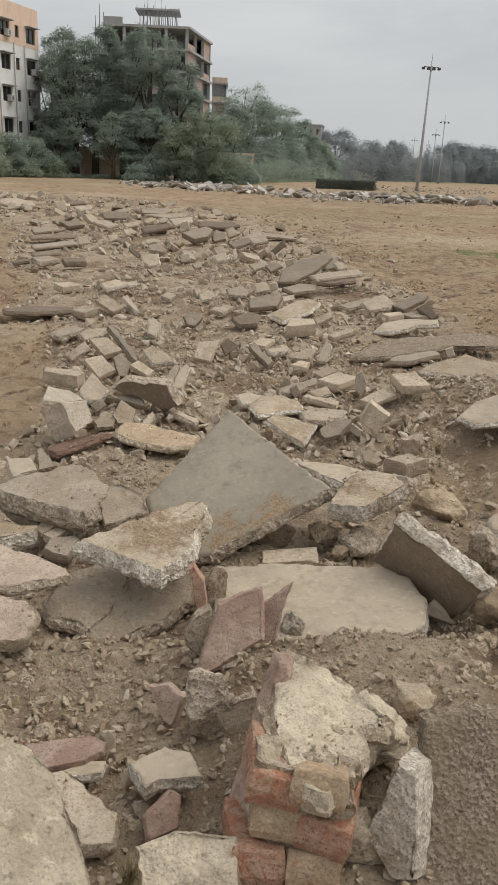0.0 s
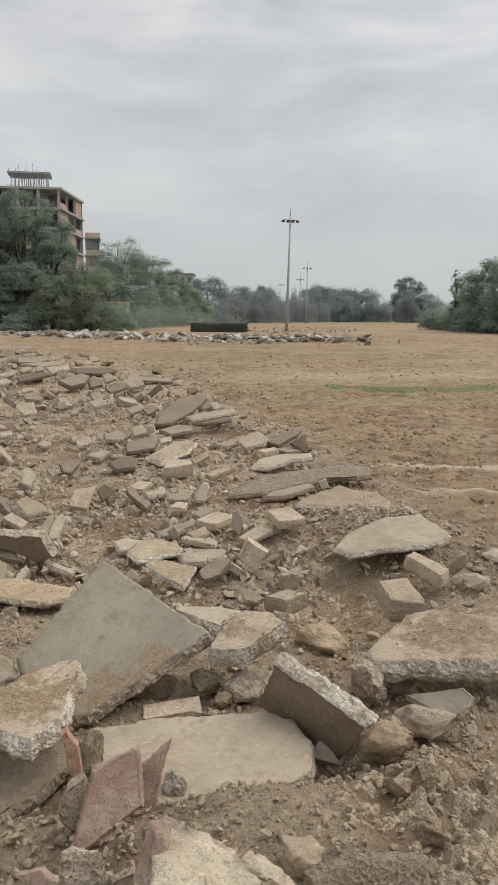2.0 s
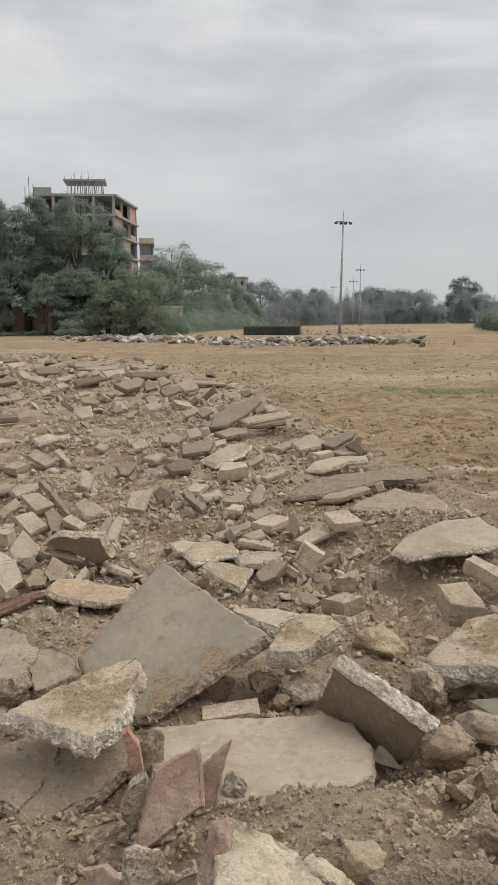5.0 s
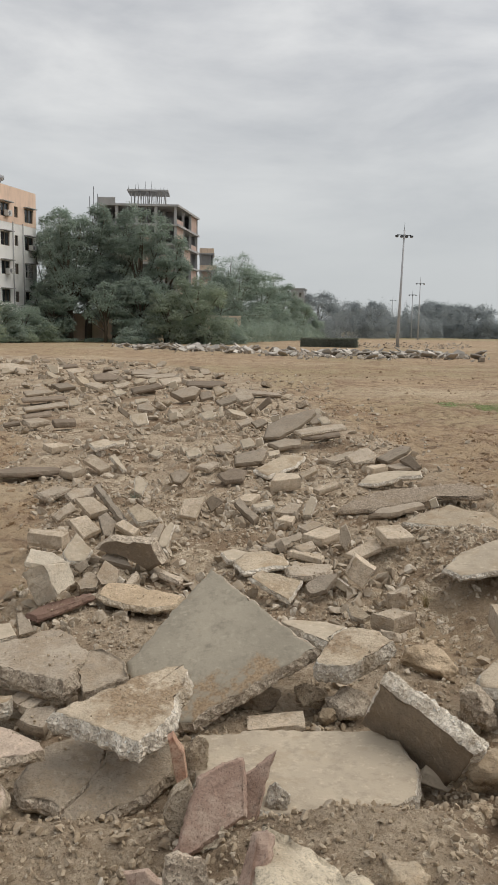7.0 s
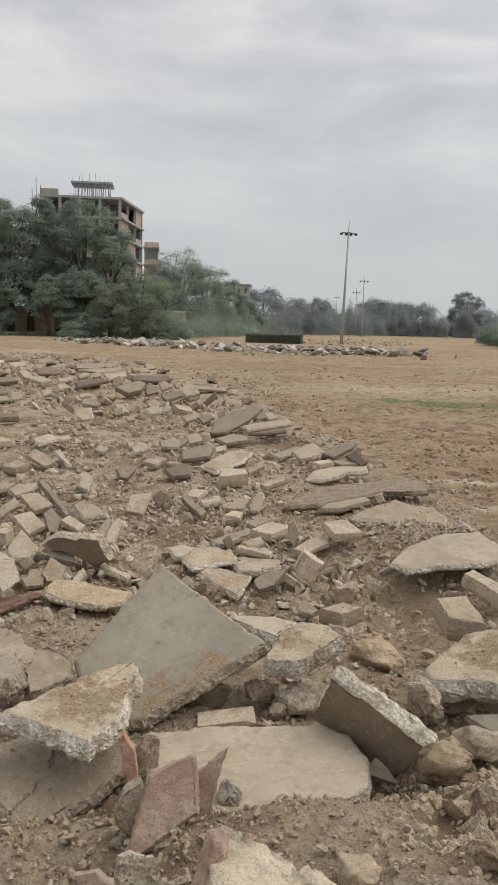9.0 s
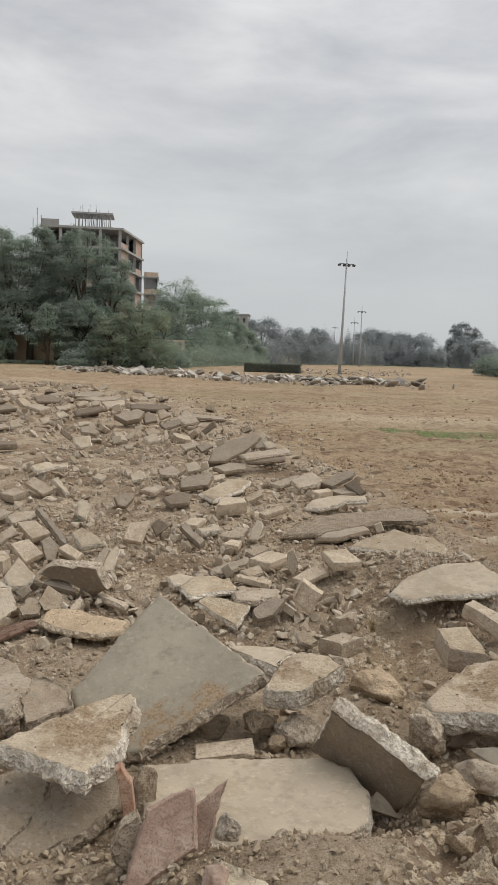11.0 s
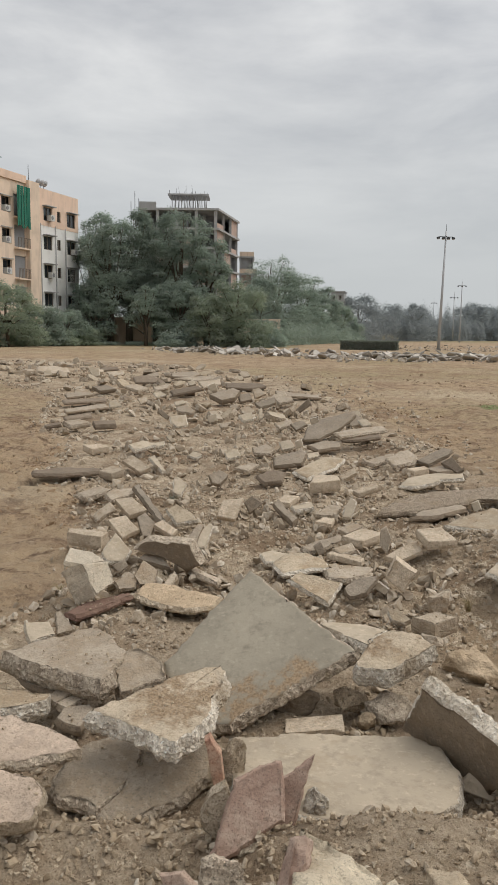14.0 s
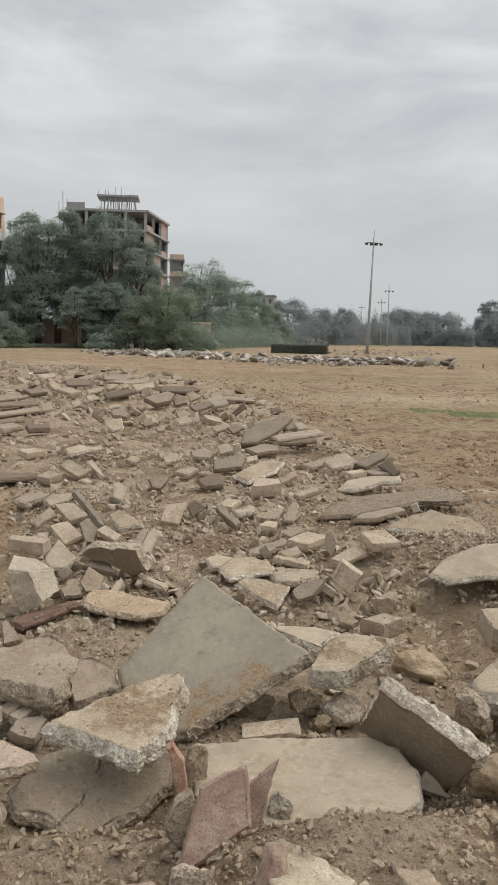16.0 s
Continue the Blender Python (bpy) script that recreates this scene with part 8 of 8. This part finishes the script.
def pebbles(name, px, py, size, material, seed, label, flat=0.7, sink=0.15, category="rubble", pz=None, fine=False):
    rng = np.random.default_rng(seed)
    shapes = pebble_shapes(12, seed * 31, fine=fine)
    which = rng.integers(0, len(shapes), len(px))
    pz = height(px, py) if pz is None else pz
    V, F, base = [], [], 0
    for k, (sv, sf) in enumerate(shapes):
        i = np.nonzero(which == k)[0]
        if not len(i):
            continue
        ext = size[i, None] * np.stack([rng.uniform(0.8, 1.4, len(i)), rng.uniform(0.7, 1.1, len(i)), rng.uniform(0.5, 0.9, len(i)) * flat / 0.7], -1)
        R = turns(rng, len(i))
        v = np.einsum("nij,nkj->nki", R, sv[None] * ext[:, None, :])
        v += np.stack([px[i], py[i], pz[i] + size[i] * (0.32 - sink)], -1)[:, None, :]
        F.append((sf[None] + base + (np.arange(len(i)) * len(sv))[:, None, None]).reshape(-1, 3))
        V.append(v.reshape(-1, 3))
        base += len(i) * len(sv)
    me = quads_mesh(name, np.concatenate(V), np.concatenate(F), material)
    return tagged(new(name, me), label, category, kind="stuff")


def in_strip(rng, n, y0, y1, power=1.6, keep=0.5):
    """Scattered places inside the strip, thicker near by."""
    y = y0 + (y1 - y0) * rng.random(n * 3) ** power
    l, r = np.interp(y, EDGE_Y, EDGE_L), np.interp(y, EDGE_Y, EDGE_R)
    l, r = np.maximum(l, -0.55 * y - 0.6), np.minimum(r, 0.62 * y + 0.8)
    x = l + (r - l) * rng.random(n * 3)
    ok = rng.random(n * 3) < keep + 0.5 * octaves(x * 0.9, y * 0.9, 3, 55)
    return x[ok][:n], y[ok][:n]


def grit_material(name, a, b2, c2):
    m, nt, b = surface(name, 0.95)
    g = nt.nodes.new("ShaderNodeNewGeometry")
    c = blend(nt, span(nt, g.outputs["Random Per Island"], 0.0, 0.7), a, b2)
    c = blend(nt, span(nt, g.outputs["Random Per Island"], 0.8, 1.0), c, c2)
    co = coords(nt)
    c = blend(nt, span(nt, fbm(nt, co, 30, 6, 0.65), 0.42, 0.7), c, (0.36, 0.275, 0.185))
    nt.links.new(c, b.inputs["Base Color"])
    relief(nt, b, fbm(nt, co, 120, 5, 0.7), 0.6, 0.008)
    return m


M_GRIT = grit_material("grit", (0.42, 0.335, 0.235), (0.52, 0.43, 0.32), (0.56, 0.485, 0.385))
M_GRIT2 = grit_material("rubble_stones", (0.32, 0.262, 0.195), (0.54, 0.465, 0.37), (0.68, 0.61, 0.51))
M_GRIT3 = grit_material("far_concrete", (0.31, 0.285, 0.25), (0.45, 0.42, 0.375), (0.66, 0.62, 0.56))
M_REDCLOD = grit_material("red_earth_clods", (0.31, 0.20, 0.12), (0.41, 0.29, 0.18), (0.48, 0.365, 0.24))
M_CLODS = grit_material("field_clods", (0.28, 0.19, 0.12), (0.38, 0.285, 0.195), (0.46, 0.365, 0.26))

rng = np.random.default_rng(12)
x, y = in_strip(rng, 18000, 1.3, 8.0, 1.9, 0.6)
pebbles("grit", x, y, rng.uniform(0.006, 0.022, len(x)) * (0.7 + 0.12 * y), M_GRIT, 3, "fine grit and crushed concrete on the ground")
N = 15000
x, y = rng.uniform(-1.1, 1.75, N), 1.3 + 2.0 * rng.random(N) ** 1.3
ok = rng.random(N) < 0.4 + 0.5 * octaves(x * 2.5, y * 2.5, 3, 57) + 0.5 * hump(x, y, 1.2, 2.1, 0.4, 0.5) - 0.5 * hump(x, y, 0.62, 2.05, 0.35, 0.45)
x, y = x[ok], y[ok]
pebbles("loose_crumbs", x, y, 0.005 + 0.032 * rng.random(len(x)) ** 3.2, M_GRIT, 10, "loose crumbs of concrete and dry earth underfoot", sink=0.02)
c = np.array(CRUMBS)
pebbles("crumbs", c[:, 0], c[:, 1], 0.003 + 0.012 * rng.random(len(c)) ** 3, M_GRIT, 7, "grit and crumbs lying on top of the slabs", pz=c[:, 2])
x, y = in_strip(rng, 1700, 1.4, 4.6, 1.2, 0.5)
pebbles("near_gravel", x, y, 0.012 + 0.045 * rng.random(len(x)) ** 2.6, M_GRIT2, 11, "crushed concrete gravel in the foreground", fine=True)
x, y = in_strip(rng, 5000, 4.0, 14.0, 1.3, 0.45)
pebbles("gravel", x, y, 0.014 + 0.045 * rng.random(len(x)) ** 3.5 * (0.8 + 0.06 * y), M_GRIT2, 4, "crushed concrete gravel among the slabs")
x, y = in_strip(rng, 520, 3.6, 22.0, 1.2, 0.5)
pebbles("broken_stones", x, y, (0.03 + 0.06 * rng.random(len(x)) ** 2) * (0.75 + 0.05 * y), M_GRIT2, 5, "fist-sized broken concrete stones among the slabs")
near_pieces = np.array([p for p in PLACED if p[1] > 4.2])
pick = near_pieces[rng.integers(0, len(near_pieces), 4300)]
a, r = rng.uniform(0, 6.283, len(pick)), pick[:, 2] * rng.uniform(0.6, 1.7, len(pick)) + 0.02 * pick[:, 1] * rng.random(len(pick))
x, y = pick[:, 0] + r * np.cos(a), pick[:, 1] + 1.6 * r * np.sin(a)
pebbles("shards", x, y, (0.020 + 0.090 * rng.random(len(x)) ** 3.0) * (0.7 + 0.045 * y), M_GRIT2, 17, "angular shards of broken slab between the larger pieces", flat=0.4, sink=0.05)
x, y = in_strip(rng, 1300, 9.0, 42.0, 0.9, 0.45)
pebbles("far_gravel", x, y, 0.04 + 0.14 * rng.random(len(x)) ** 2.4, M_GRIT2, 6, "broken concrete bits further along the strip")
N = 16000
y = 4.4 + 8 * rng.random(N) ** 1.2
x = rng.uniform(-0.45, 0.55, N) * y
ok = (strip(x, y) < 0.4) & (rng.random(N) < 0.35 + 0.6 * octaves(x * 0.5, y * 0.5, 3, 71))
pebbles("clods", x[ok], y[ok], 0.008 + 0.026 * rng.random(ok.sum()) ** 2.5, M_CLODS, 8, "small clods of orange-brown earth on the field", category="earth")

N = 6000
y = 8.3 + 26 * rng.random(N) ** 1.9
x = rng.uniform(-0.05, 0.62, N) * y + 1.0
ok = (strip(x, y) < 0.25) & (rng.random(N) < 0.12 + 0.75 * octaves(x * 0.45, y * 0.6, 4, 72) + 0.25 * np.exp(-((y - 11) / 3) ** 2))
pebbles("field_lumps", x[ok], y[ok], (0.014 + 0.085 * rng.random(ok.sum()) ** 3) * (0.8 + 0.025 * y[ok]), M_CLODS, 13, "lumps of turned orange-brown earth out on the field", category="earth", flat=0.5, sink=0.32)
N = 9000
y = 6.6 + 12 * rng.random(N) ** 1.3
side = rng.random(N) < 0.25
out = np.abs(rng.normal(size=N)) * (0.25 + 0.075 * y)
x = np.where(side, np.interp(y, EDGE_Y, EDGE_L) - 0.15 - 0.5 * out, np.interp(y, EDGE_Y, EDGE_R) + 0.1 + out)
ok = rng.random(N) < 0.3 + 0.9 * octaves(x * 0.9, y * 0.8, 4, 73)
pebbles("turned_clods", x[ok], y[ok], (0.010 + 0.06 * rng.random(ok.sum()) ** 3.0) * (0.8 + 0.03 * y[ok]), M_REDCLOD, 18, "reddish clods of freshly turned earth beside the rubble", category="earth", flat=0.5, sink=0.34, fine=True)
N = 1500
x, y = 1.85 + 0.36 * rng.normal(size=N), 5.55 + 0.32 * rng.normal(size=N)
more = 500
x, y = np.append(x, rng.uniform(1.9, 2.9, more)), np.append(y, rng.uniform(4.3, 5.3, more))
pebbles("heap_gravel", x, y, 0.010 + 0.038 * rng.random(len(x)) ** 2.6, M_GRIT2, 16, "crushed concrete gravel heaped beside a hollow")

N = 1300
y = 4.2 + 26 * rng.random(N) ** 1.5
side = rng.random(N) < 0.5
out = np.abs(rng.normal(size=N)) * (0.12 + 0.04 * y)
x = np.where(side, np.interp(y, EDGE_Y, EDGE_L) - 0.22 * out, np.interp(y, EDGE_Y, EDGE_R) + out)
pebbles("stray_stones", x, y, (0.015 + 0.05 * rng.random(N) ** 2.2) * (0.9 + 0.04 * y), M_GRIT2, 9, "stray broken stones along the edge of the rubble")

# pieces large enough to pick up
KINDS = [(M_CONC, "concrete_block", "dusty broken kerb block"), (M_CONC, "concrete_chunk", "dusty broken concrete lump"), (M_BLOCK, "concrete_block", "cream broken kerb block"), (M_BREAK, "concrete_chunk", "rough broken concrete lump"), (M_CREAM, "concrete_chunk", "pale broken concrete lump"), (M_SANDY, "concrete_chunk", "sandy broken concrete lump")]
x, y = in_strip(rng, 60, 9.0, 36.0, 0.9, 0.55)
for k, (a, b) in enumerate(zip(x, y)):
    mat, name, label = KINDS[int(rng.integers(0, len(KINDS)))]
    s = (0.05 + 0.10 * rng.random()) * (1 + 0.045 * b)
    rock(name, round(float(a), 2), round(float(b), 2), ground_z(a, b) - 0.25 * s * 0.6, s * rng.uniform(0.9, 1.7), s * rng.uniform(0.7, 1.2), s * rng.uniform(0.45, 0.8), float(rng.uniform(0, 180)), mat, label, "rubble", "loose rubble", boxy=0.85 if name == "concrete_block" else 0.6, lean=(float(rng.uniform(-18, 18)), float(rng.uniform(-18, 18))))
x, y = in_strip(rng, 90, 13.0, 38.0, 0.8, 0.6)
plates = [slab_mesh("concrete_slab", [(-0.5, -0.3), (0.1, -0.36), (0.52, -0.2), (0.4, 0.3), (-0.1, 0.38), (-0.45, 0.2)], 0.12, [mat, M_BREAK], 900 + k, 0.16, 0.02) for k, mat in enumerate((M_CONC, M_CREAM, M_DARK, M_CONC, M_SANDY))]
for a, b in zip(x, y):
    s = rng.uniform(0.2, 0.46)
    ob = new("concrete_slab", plates[int(rng.integers(0, 5))])
    ob.matrix_basis = pose(a, b, ground_z(a, b) + 0.10 + 0.08 * s, rng.uniform(-42, 42), rng.uniform(-38, 38), rng.uniform(0, 360))
    ob.scale = (s, s, rng.uniform(0.7, 1.1))
    tagged(ob, "flat broken concrete slab lying askew on the strip", "slab", "loose rubble")

# the second bank of broken slabs across the field, and the litter beyond it
BANK = [(-6.5, 72.0), (-2.0, 66.5), (2.5, 61.0), (7.0, 53.0), (11.0, 52.5), (16.5, 54.0)]
far_plates = [slab_mesh("concrete_slab", [(-0.5, -0.3), (0.1, -0.36), (0.52, -0.2), (0.4, 0.3), (-0.1, 0.38), (-0.45, 0.2)], 0.1, [mat, M_ASHD], 950 + k, 0.16, 0.02) for k, mat in enumerate((M_ASH, M_ASH, M_ASHD, M_ASHW, M_ASHD))]
for k in range(170):
    u = rng.random() * (len(BANK) - 1)
    i = int(u)
    a = np.array(BANK[i]) * (1 - u + i) + np.array(BANK[i + 1]) * (u - i) + rng.normal(size=2) * (1.3, 2.6)
    s = rng.uniform(0.45, 1.15)
    ob = new("concrete_slab", far_plates[int(rng.integers(0, 5))])
    ob.matrix_basis = pose(a[0], a[1], ground_z(a[0], a[1]) + rng.uniform(0.05, 0.30), rng.uniform(-38, 38), rng.uniform(-34, 34), rng.uniform(0, 360))
    ob.scale = (s, s, 1.0)
    tagged(ob, "broken grey concrete slab in the far bank", "slab", "far bank of slabs")
n = 900
u = rng.random(n) * (len(BANK) - 1)
bx, by = np.interp(u, range(len(BANK)), [b[0] for b in BANK]) + rng.normal(size=n) * 1.4, np.interp(u, range(len(BANK)), [b[1] for b in BANK]) + rng.normal(size=n) * 3.2
pebbles("far_bank_rubble", bx, by, 0.10 + 0.34 * rng.random(n) ** 1.8, M_GRIT3, 14, "broken concrete heaped in the far bank", flat=0.4, sink=0.05)
n = 520
by = 80 + 42 * rng.random(n) ** 1.4
bx = by * rng.uniform(0.17, 0.32, n)
pebbles("field_litter", bx, by, 0.10 + 0.32 * rng.random(n) ** 2.4, M_GRIT3, 15, "scattered pale broken concrete far across the field", flat=0.14, sink=0.3)
